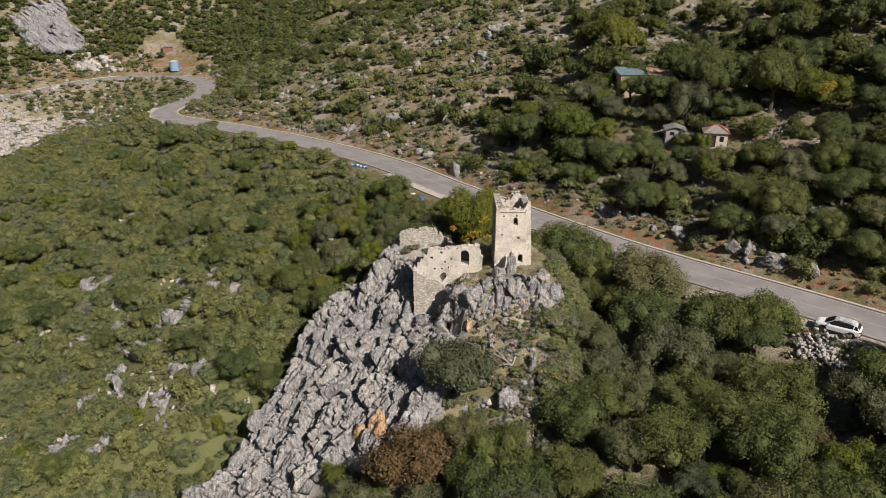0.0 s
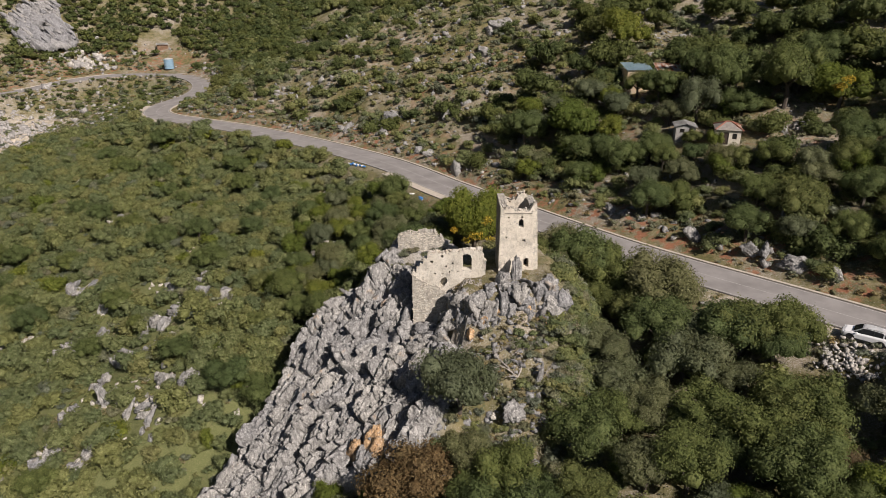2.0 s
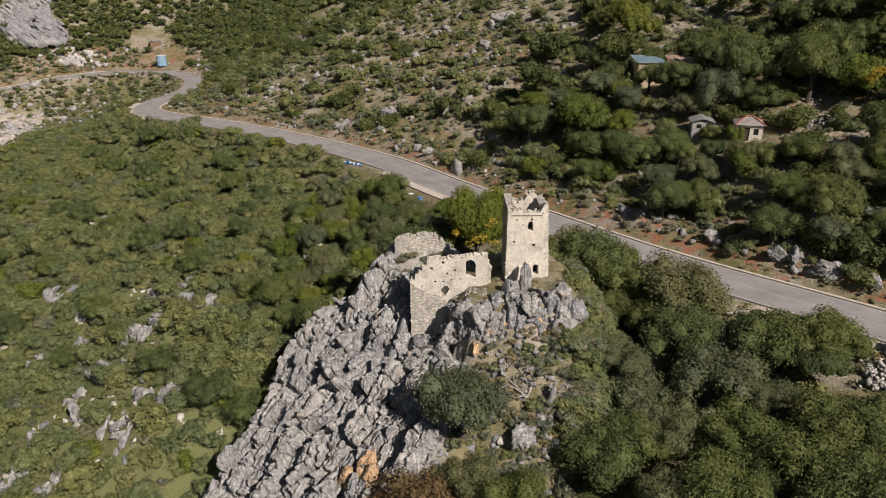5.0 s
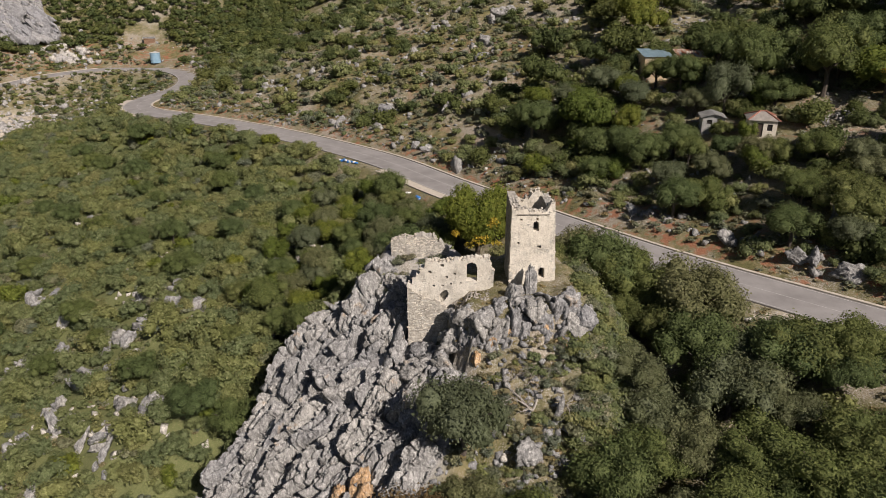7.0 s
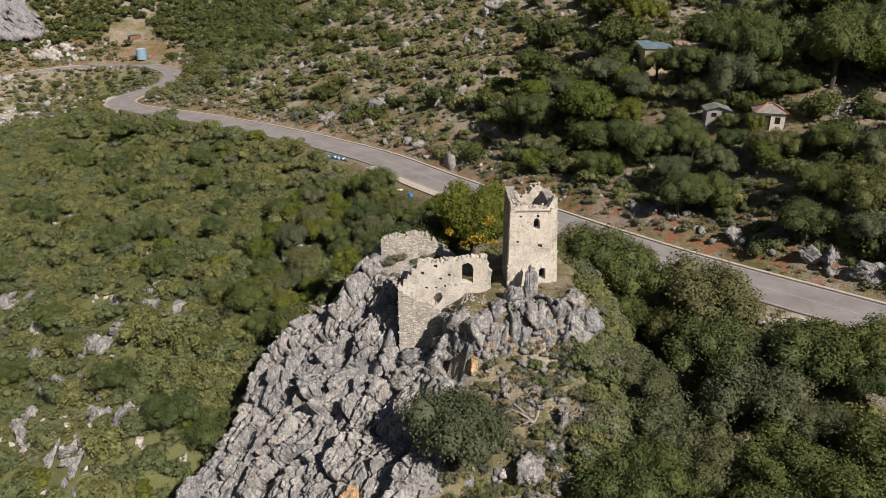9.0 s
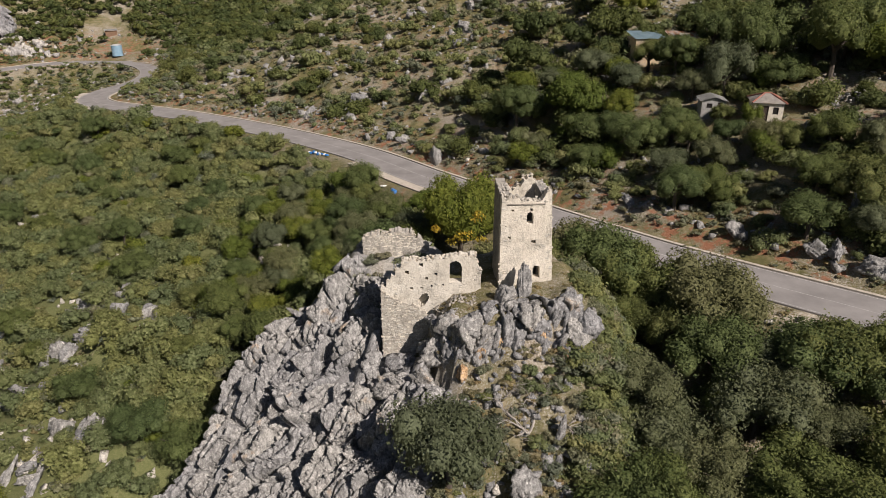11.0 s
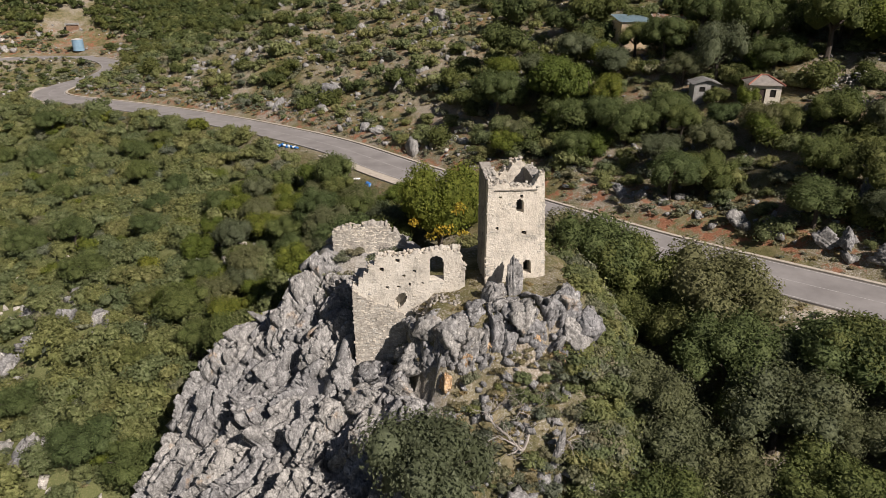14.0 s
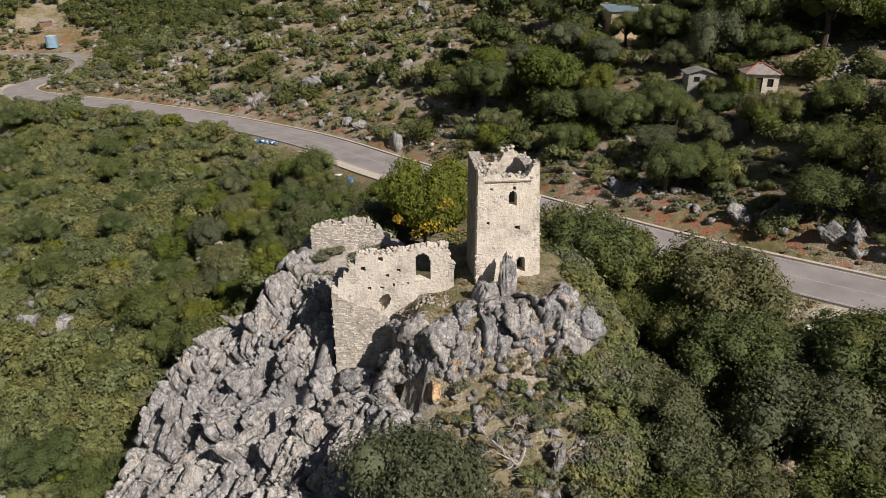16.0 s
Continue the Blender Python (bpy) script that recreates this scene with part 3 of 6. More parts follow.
def rubble(name, label, material, x, y, s, seed, parent=None, stretch=(1.25, 0.9, 0.8), sub=2, lift=0.15, category="stones", turn=None, tilt=0.25):
    """Many small stones, too many to count, in one mesh."""
    r = np.random.RandomState(seed)
    shapes = [rock_arrays(900 + seed * 10 + k, sub, stretch, 11) for k in range(6)]
    z = land(x, y)
    cos, los = [], []
    nv = 0
    for k in range(len(x)):
        v, f = shapes[k % 6]
        a = r.uniform(0, 6.28) if turn is None else turn + r.normal() * 0.4
        m = np.array(Euler((r.normal() * tilt, -(r.normal() * tilt + (0.9 if turn is not None else 0)), a)).to_matrix())
        cos.append((v * s[k]) @ m.T + (x[k], y[k], z[k] + lift * s[k]))
        los.append(f + nv)
        nv += len(v)
    lo = np.concatenate(los).ravel()
    ob = new(name, mesh_from(name, np.concatenate(cos), lo, np.arange(len(lo) // 3) * 3, [material]))
    if parent:
        ob.parent = parent
        ob.matrix_parent_inverse = parent.matrix_world.inverted()
    return tagged(ob, label, category if not parent else "", kind="stuff")


def build_crag_rubble():
    r = np.random.RandomState(3)
    x, y = r.uniform(-45, -6, 3200), r.uniform(-27, 9, 3200)
    ok = inside(x, y, CRAG) > -0.5
    x, y = x[ok][:140], y[ok][:140]
    rubble("loose_stones", "sharp limestone splinters between the larger blocks", ROCK, x, y, r.uniform(0.35, 0.95, len(x)), 4, None, (1.7, 0.6, 0.9), 2, 0.9, turn=UPSLOPE)


build_crag_rubble()

knoll = thing("rock_knoll", "weathered grey limestone rocks carrying the tower and ruin", "rocks", pose(0, -4, 2))
bpy.context.view_layer.update()


def knoll_rock(me, x, y, z, s, turn=0.0, tilt=0.0, roll=0.0, scale=None):
    parented("boulder", me, knoll, trs(x, y, z, s, turn, tilt, roll, scale))


def build_knoll():
    rock_sheet(knoll, KNOLL, (0.1, -0.82, 0.57), 0.3, 0.085, 9, ROCK, 0.35, 0.75, 1.5, 1.2)
    # the standing stone before the tower and the rock heads beside it
    knoll_rock(BLADES[1], 0.42, -2.0, 5.7, 1, 1.4, 1.35, 0.1, (1.5, 1.05, 0.85))
    # rock heads under the tower, and the big blocks under the ruin
    for x, y, z, s, tilt in ((-0.9, -3.0, 4.6, 1.0, 0.9), (0.1, -4.0, 4.0, 1.15, 0.7), (1.2, -4.3, 3.9, 1.3, 0.9), (1.9, -4.6, 3.0, 1.0, 0.6),
                             (3.8, -3.7, 4.3, 1.3, 0.4), (3.9, -3.2, 5.0, 1.0, 0.2), (4.1, -4.8, 2.9, 1.4, 0.8), (5.1, -4.3, 3.5, 1.2, 0.7),
                             (-1.97, -3.9, 3.9, 1.05, 0.3), (-3.4, -4.3, 3.1, 1.35, 0.5), (-3.8, -5.0, 2.3, 1.2, 0.8), (-2.4, -4.9, 2.6, 1.0, 0.4),
                             (-8.5, -4.2, -2.0, 0.9, 0.2), (-9.8, -5.0, -2.6, 1.1, 0.5), (-6.9, -5.3, -1.6, 1.15, 0.4), (-7.6, -6.2, -2.6, 1.2, 0.6), (-5.3, -3.3, 2.5, 1.15, 0.4), (-5.0, -4.0, 1.2, 1.2, 0.6), (-6.0, -2.8, 1.5, 1.1, 0.3), (-4.4, -3.9, 2.9, 1.0, 0.5), (-6.4, -2.1, 1.7, 0.9, 0.4), (-6.4, -3.0, 0.2, 1.2, 0.5), (-4.9, -4.6, 0.0, 1.2, 0.5), (-8.7, -2.1, -2.2, 1.3, 0.3), (-9.6, -2.0, -2.9, 1.1, 0.5), (-4.2, -3.7, 1.8, 1.1, 0.5), (-2.5, -3.5, 2.9, 1.2, 0.4), (-0.5, -2.7, 4.6, 0.9, 1.2)):
        knoll_rock(rr.choice(BLOCKS), x, y, z, s, rr.uniform(0, 6.28), tilt, rr.gauss(0, 0.3))
    knoll_rock(BLOCKS[2], -5.9, -3.9, -0.1, 1, 0.6, 0.5, 0.2, (1.5, 1.3, 1.7))
    for x, y, z, s in ((-3.1, -4.9, 0.5, 0.9), (-4.4, -5.4, -0.9, 0.55), (2.4, -4.5, 2.9, 0.75), (1.9, -5.2, 2.6, 0.6), (3.7, -5.6, 1.7, 0.8), (-4.0, -6.6, 0.2, 0.75), (-2.6, -5.8, 1.3, 0.6), (3.0, -5.5, 1.2, 0.6), (-1.2, -5.2, 2.2, 0.55)):
        knoll_rock(rr.choice(OCHRE), x, y, z, s, rr.uniform(0, 6.28))
    for k in range(26):
        a = rr.uniform(0, 1)
        x, y = -6 + 14 * a + rr.gauss(0, 0.6), -8.5 + rr.uniform(-6.5, 0.8)
        s = rr.uniform(0.2, 0.6)
        knoll_rock(rr.choice(STONES + BLOCKS), x, y, land_at(x, y) + 0.1 * s, s, rr.uniform(0, 6.28), rr.gauss(0, 0.4), rr.gauss(0, 0.4))
    # low rocks on the spur behind the ruin
    for k in range(12):
        x, y = rr.uniform(-14.5, -7.6), rr.uniform(9.6, 12)
        s = rr.uniform(0.35, 0.75)
        knoll_rock(rr.choice(BLOCKS), x, y, land_at(x, y) + 0.2 * s, s, rr.uniform(0, 6.28), rr.gauss(0, 0.3), rr.gauss(0, 0.3))
    knoll_rock(BLOCKS[5], 4.1, -4.7, 1.4, 0.8, 0.4, 0.9, 0.2)
    knoll_rock(BLOCKS[1], 0.9, -11.4, land_at(0.9, -11.4) + 0.5, 1.4, 0.9, 0.4, 0.2)
    for k in range(16):
        x, y = 3.5 + 0.55 * k + rr.gauss(0, 0.3), -10.9 + 0.08 * k + rr.gauss(0, 0.5)
        knoll_rock(rr.choice(BLADES + STONES), x, y, land_at(x, y) + 0.3, rr.uniform(0.4, 0.8), rr.uniform(0, 6.28), rr.gauss(0.3, 0.4), rr.gauss(0, 0.4))


build_knoll()

# loose rocks over the slopes
rg = random.Random(21)


def scatter_rocks(n, xr, yr, sizes, meshes, keep, label, category="rock"):
    made = 0
    for _ in range(n * 20):
        if made >= n:
            break
        x, y = rg.uniform(*xr), rg.uniform(*yr)
        if not keep(x, y):
            continue
        s = rg.uniform(*sizes)
        ob = new("rock", rg.choice(meshes))
        ob.matrix_world = trs(x, y, land_at(x, y) + 0.12 * s, s, rg.uniform(0, 6.28), rg.gauss(0, 0.3), rg.gauss(0, 0.3))
        tagged(ob, label, category, group=label)
        made += 1


def dist_road(x, y):
    return float(road_near(np.array([x]), np.array([y]))[0][0])


# ---------------------------------------------------------------- plants
def crown_arrays(seed, radius, height, lobes, leaves, size, core=True, spread=0.55, lift=0.0, tri=False, cores=0, low=0.35):
    """A crown of many small leaves over a few lobes, with a dim heart. Returns points, loops, starts."""
    r = np.random.RandomState(seed)
    cen, rad = [], []
    for k in range(lobes):
        a, q = r.uniform(0, 6.28), math.sqrt(r.uniform(0, 1)) * spread
        cen.append((math.cos(a) * q * radius, math.sin(a) * q * radius, lift + height * r.uniform(low, 0.75)))
        rad.append(radius * r.uniform(0.34, 0.56) * min(1.0, (7.0 / lobes) ** 0.27))
    cen, rad = np.array(cen), np.array(rad)
    flat = np.array([1, 1, min(1.0, 0.75 * height / radius)])
    pick = r.choice(lobes, leaves * 2, p=rad ** 2 / (rad ** 2).sum())
    d = r.normal(size=(leaves * 2, 3))
    d /= np.linalg.norm(d, axis=1)[:, None]
    d[:, 2] = np.where(d[:, 2] < -0.35, -d[:, 2], d[:, 2])
    pos = cen[pick] + d * rad[pick][:, None] * flat * r.uniform(0.76, 1.20, (leaves * 2, 1)) ** np.where(r.uniform(size=(leaves * 2, 1)) < 0.12, 2.2, 1.0)
    hid = np.zeros(len(pos), bool)
    for c, q in zip(cen, rad):
        hid |= (np.linalg.norm((pos - c) / flat, axis=1) < 0.78 * q)
    hid |= pos[:, 2] < 0.05 * height
    pos, d = pos[~hid][:leaves], d[~hid][:leaves]
    n = d + (0, 0, 0.25) + r.normal(size=d.shape) * 0.46
    n /= np.linalg.norm(n, axis=1)[:, None]
    u = np.cross(n, r.normal(size=n.shape))
    u /= np.linalg.norm(u, axis=1)[:, None]
    w = np.cross(n, u)
    s = size * r.uniform(0.55, 1.35, (len(pos), 1))
    quad = np.stack([pos - u * s * 0.62, pos + w * s * (0.66 if tri else 0.40), pos + u * s * 0.62, pos - w * s * 0.40], 1).reshape(-1, 3)
    if tri:
        quad = quad.reshape(-1, 4, 3)[:, :3].reshape(-1, 3)
    co, loops = [quad], [np.arange(len(quad))]
    starts = [np.arange(len(pos)) * (3 if tri else 4)]
    nv, nl = len(quad), len(quad)
    if core:
        iv, jf = ICO1
        for j in np.argsort(-rad)[:cores or lobes]:
            c, q = cen[j], rad[j] * 1.08
            co.append(c + iv * flat * q * 0.70 * (1 + 0.12 * r.normal(size=(len(iv), 1))))
            loops.append((jf + nv).ravel())
            starts.append(nl + np.arange(len(jf)) * 3)
            nv += len(iv)
            nl += jf.size
    return np.concatenate(co), np.concatenate(loops), np.concatenate(starts)


def limb(bm, path, r0, r1, sides=6):
    """A tapered round limb along a list of points."""
    rings = []
    for k, p in enumerate(path):
        p = Vector(p)
        t = (Vector(path[min(k + 1, len(path) - 1)]) - Vector(path[max(k - 1, 0)])).normalized()
        a = t.orthogonal().normalized()
        b = t.cross(a)
        q = r0 + (r1 - r0) * k / (len(path) - 1)
        rings.append([bm.verts.new(p + (a * math.cos(6.2832 * i / sides) + b * math.sin(6.2832 * i / sides)) * q) for i in range(sides)])
    for r, s in zip(rings[:-1], rings[1:]):
        for i in range(sides):
            bm.faces.new((r[i], r[(i + 1) % sides], s[(i + 1) % sides], s[i]))
    bm.faces.new(rings[-1])
    bm.faces.new(rings[0][::-1])


def trunk_mesh(seed, height, radius, spread):
    r = random.Random(seed)
    bm = bmesh.new()
    top = height * 0.55
    limb(bm, [(0, 0, -0.6), (r.gauss(0, 0.05), r.gauss(0, 0.05), top * 0.4), (r.gauss(0, 0.12), r.gauss(0, 0.12), top)], radius, radius * 0.6, 7)
    for k in range(5):
        a = 6.28 * k / 5 + r.uniform(-0.4, 0.4)
        z = top * r.uniform(0.5, 0.95)
        limb(bm, [(0, 0, z), (math.cos(a) * spread * 0.3, math.sin(a) * spread * 0.3, z + height * 0.15), (math.cos(a) * spread * 0.65, math.sin(a) * spread * 0.65, z + height * 0.3)], radius * 0.5, radius * 0.12, 5)
    return from_bm("trunk", bm, BARK)


def plant_kind(seed, radius, height, lobes, leaves, size, material, trunk=True, lift=0.0):
    co, lo, st = crown_arrays(seed, radius, height, lobes, leaves, size, True, 0.74, lift, True)
    crown = mesh_from("crown", co, lo, st, [material])
    return crown, trunk_mesh(seed, height + lift, 0.06 * radius + 0.04, radius) if trunk else None


OAKS = [plant_kind(10 + k, 3.1, 4.6, 28, 5600, 0.15, LEAF_DARK, lift=0.8) for k in range(4)]
OLIVES = [plant_kind(20 + k, 2.8, 4.0, 24, 4400, 0.145, LEAF_OLIVE, lift=0.5) for k in range(3)]
LIGHTS = [plant_kind(30 + k, 2.4, 3.4, 20, 3400, 0.15, LEAF_LIGHT, lift=0.4) for k in range(2)]
TURNING = plant_kind(39, 2.4, 3.4, 30, 8000, 0.112, LEAF_LIGHT, lift=0.4)
BROWNS = [plant_kind(36, 2.8, 3.4, 24, 4000, 0.15, LEAF_BROWN, lift=0.4)]


def plant(kind, name, x, y, s, label, category, group="", sz=None, turn=None, sink=0.05, material=None):
    ob = thing(name, label, category, None, group)
    ob.location = (x, y, land_at(x, y) - sink)
    ob.rotation_euler = (0, 0, rp.uniform(0, 6.28) if turn is None else turn)
    ob.scale = (s, s, s * (sz or 1))
    crown, trunk = kind
    for nm, me in (("crown", crown), ("trunk", trunk)):
        if me:
            o = new(nm, me)
            o.parent = ob
    return ob


rp = random.Random(5)
KEEP_OFF = []          # places kept free of scrub: x, y, radius


def in_view(x, y):
    a = np.degrees(np.arctan2(x - 0.0, y + 78.0))
    return (a > -43) & (a < 38)


# clearings: houses, terraces, the layby and the rubbish heap, the stone pile, the car
KEEP_OFF += [(32.4, 38.4, 4.0), (27, 41.6, 3.0), (36.6, 36.4, 2.6), (40.0, 33.6, 2.8), (43.7, 31.2, 2.2), (42.3, 39.4, 2.0), (19, 46.6, 3.2), (21, 43.2, 2.4), (23.6, 42.0, 2.0), (22.4, 64.6, 3.6), (28, 63.6, 3.6), (22.4, 61, 2.0), (28.5, 60, 2.0),
             (-196, 203, 9), (-188, 200, 9), (-180, 195, 6.5), (-195, 211, 6),
             (-25, 52, 2.6), (-30, 58, 2.0), (-29, 55.5, 2.0), (-13, 36.5, 2.8), (29.5, -8, 2.0), (36, -6.0, 4.0), (40, -8, 3.0), (32.5, -9, 3.2), (-136, 196, 9), (-148, 210, 9), (-125, 190, 8),
             (21, 4.0, 3.4), (-5.4, 24, 5.0), (33, -6.8, 2.8), (30.8, -4.2, 2.3), (31, -10.5, 3.0), (-10.5, 20, 2.5), (-5.5, 14.5, 3.0), (-7, 17, 2.5), (-24, 53, 2.0), (-16, 42, 3.0)]


# bare rocky places on the slope below the road
BARE = [(-48.6, 26, 1.6), (-46.5, 20.3, 1.2), (-53.6, 24.9, 1.3), (-50.2, 17.5, 2.2), (-52, 16.3, 1.6), (-52.7, 15, 1.3), (-48.6, 13.4, 1.6), (-54.9, 11.7, 1.6), (-71.3, 31.2, 2.0), (-75.4, 31.2, 1.4),
        (-65, 22.7, 1.5), (-61.5, 18.3, 2.2), (-67.5, 15.9, 2.4), (-50.1, 11.8, 1.3), (-47.3, 4.7, 2.0), (-46.7, 0.8, 2.4), (-44.3, -2.4, 2.8), (-52.7, 2.9, 2.4), (-58, 2.6, 2.4), (-57.6, -3.8, 2.0),
        (-57.4, -5.7, 2.2), (-51, -6.3, 1.8), (-56.1, 7, 1.8), (-42.6, 21, 1.2), (-41.6, 2.8, 1.6), (-87, 41.6, 1.6), (-61.3, 44.2, 1.2), (-76.8, 50, 1.6), (-35, 27.8, 1.0)]


def free(x, y):
    ok = np.ones(x.shape, bool)
    for a, b, r in KEEP_OFF:
        ok &= (x - a) ** 2 + (y - b) ** 2 > r * r
    return ok


def jitter(x0, x1, y0, y1, cell, seed):
    r = np.random.RandomState(seed)
    gx, gy = np.meshgrid(np.arange(x0, x1, cell), np.arange(y0, y1, cell))
    x = gx.ravel() + r.uniform(-0.48, 0.48, gx.size) * cell
    y = gy.ravel() + r.uniform(-0.48, 0.48, gx.size) * cell
    return x, y, r


def build_scrub(name, label, material, templates, x, y, s, r, tall=1.0):
    """All the scrub of one sort: too many bushes to count, one mesh."""
    z = land(x, y) - 0.08
    cos, los, sts, tones = [], [], [], []
    nv = nl = 0
    pick = r.randint(0, len(templates), len(x))
    ang = r.uniform(0, 6.283, len(x))
    tone = r.uniform(0, 1, len(x))
    for k in range(len(x)):
        co, lo, st = templates[pick[k]]
        c, q = math.cos(ang[k]) * s[k], math.sin(ang[k]) * s[k]
        p = np.empty_like(co)
        p[:, 0] = co[:, 0] * c - co[:, 1] * q + x[k]
        p[:, 1] = co[:, 0] * q + co[:, 1] * c + y[k]
        p[:, 2] = co[:, 2] * s[k] * tall + z[k]
        cos.append(p)
        los.append(lo + nv)
        sts.append(st + nl)
        tones.append(np.full(len(co), tone[k]))
        nv += len(co)
        nl += len(lo)
    me = mesh_from(name, np.concatenate(cos), np.concatenate(los), np.concatenate(sts), [material])
    add_attr(me, "tone", np.concatenate(tones))
    return tagged(new(name, me), label, "scrub", kind="stuff")


def build_all_scrub():
    near = [crown_arrays(60 + k, 1.0, 1.15, 12, 830, 0.122, True, 0.76, tri=True, cores=8, low=0.18) for k in range(8)]
    far = [crown_arrays(70 + k, 1.0, 1.2, 7, 170, 0.20, True, 0.70, tri=True, cores=4, low=0.2) for k in range(6)]
    dim = [crown_arrays(75 + k, 1.0, 1.2, 6, 80, 0.28, True, 0.68, tri=True, cores=3) for k in range(5)]
    # slope below the road
    x, y, r = jitter(-130, 12, -30, 105, 2.15, 11)
    d, _ = road_near(x, y)
    gaps = waves(x, y, 17, 31) + 0.6 * waves(x, y, 6, 32)
    off = np.maximum.reduce([inside(x, y, CRAG), inside(x, y, MOUND), inside(x, y, SPUR)])
    ok = in_view(x, y) & free(x, y) & (d < -5.8) & (d > -88) & (off < -1.0) & (gaps < 0.85) & (r.uniform(size=x.shape) < 0.95)
    ok &= (y > 4) | (x < -9)
    for a, b, q in BARE:
        ok &= ((x - a) ** 2 + (y - b) ** 2 > (q + 0.5) ** 2)
    ok &= np.hypot((x + 160) / 26, (y - 128) / 20) > 1.0
    x, y = x[ok], y[ok]
    kind = r.uniform(size=x.shape) + 0.10 * waves(x, y, 9, 34)
    pale, fresh = kind < 0.10, kind > 0.95
    size = np.clip(1.75 + 0.50 * waves(x, y, 14, 33) + r.normal(size=x.shape) * 0.42, 0.9, 3.2)
    build_scrub("scrub", "dense dark green evergreen scrub covering the slope below the road", LEAF_SCRUB, near, x[~pale & ~fresh], y[~pale & ~fresh], size[~pale & ~fresh], r, 1.0)
    build_scrub("scrub", "yellow-green bushes among the dark scrub", LEAF_FRESH, near, x[fresh], y[fresh], size[fresh] * 0.9, r, 1.0)
    build_scrub("scrub", "grey-green shrubs dotted over the slope below the road", LEAF_GREY, near, x[pale], y[pale], size[pale] * 0.8, r, 0.85)
    # hillside above the road
    x, y, r = jitter(-125, 75, -20, 330, 2.5, 12)
    d, _ = road_near(x, y)
    gaps = waves(x, y, 15, 41) + 0.7 * waves(x, y, 5.5, 42)
    ok = in_view(x, y) & free(x, y) & (d > 5.2) & (r.uniform(size=x.shape) < np.where(d < 8.5, 0.85, np.where((gaps < 0.15) | (d < 13), 0.95, 0.56)))
    dist = np.hypot(x, y + 72)
    ok &= (dist < 215) | (r.uniform(size=x.shape) < 0.55)
    x, y, dist = x[ok], y[ok], dist[ok]
    size = np.clip(np.where((x > -12) & (dist < 150), 1.65, 1.30) + 0.3 * waves(x, y, 12, 43) + r.normal(size=x.shape) * 0.30 + np.where(dist > 215, 0.6, 0), 0.45, 2.4) * np.where(d[ok] < 8.5, 0.68, 1.0)
    size = size * np.where(r.uniform(size=x.shape) < 0.14, 1.55, r.uniform(0.55, 1.05, x.shape))
    grey = (r.uniform(size=x.shape) < 0.38) & (size < 1.5)
    dark = (size > 1.75) & (r.uniform(size=x.shape) < 0.7)
    n = (dist < 135) & ~dark
    far_green = ~n & ~dark
    for sel, nm, lab, m, t in ((n & ~grey, "scrub", "scattered green shrubs on the stony hillside above the road", LEAF_SCRUB, near),
                               (far_green & ~grey, "scrub", "distant green shrubs high on the hillside", LEAF_SCRUB, far),
                               (dark, "scrub", "tall dark green bushes standing among the lower shrubs", LEAF_WOOD, near),
                               (grey, "scrub", "grey-green sage-like shrubs on the stony hillside", LEAF_GREY, far)):
        build_scrub(nm, lab, m, t, x[sel], y[sel], size[sel], r)
    # round and beyond the hairpin
    x, y, r = jitter(-330, -85, 90, 430, 3.1, 13)
    d, _ = road_near(x, y)
    gaps = waves(x, y, 24, 51)
    high = d > 19
    ok = in_view(x, y) & free(x, y) & (np.abs(d) > 5.5) & (r.uniform(size=x.shape) < np.where(high, 0.95, np.where(gaps > 0, 0.72, 0.48)))
    ok &= np.hypot((x + 160) / 26, (y - 128) / 20) > 1.0
    ok &= (d > -60)
    x, y, high = x[ok], y[ok], high[ok]
    size = np.clip(np.where(high, 2.3, 1.0) + r.normal(size=x.shape) * 0.4, 0.5, 3.4)
    build_scrub("scrub", "distant dark green thicket on the far hillside", LEAF_WOOD, dim, x, y, size, r, 0.9)
    # undergrowth between the trees below the road
    x, y, r = jitter(8, 66, -42, 30, 2.7, 19)
    d, _ = road_near(x, y)
    ok = in_view(x, y) & free(x, y) & (d < -5.6) & (d > -48) & (inside(x, y, KNOLL) < -2.5)
    x, y = x[ok], y[ok]
    build_scrub("undergrowth", "green undergrowth between the trees below the road", LEAF_SCRUB, far, x, y, r.uniform(0.8, 1.7, len(x)), r, 0.9)


build_all_scrub()


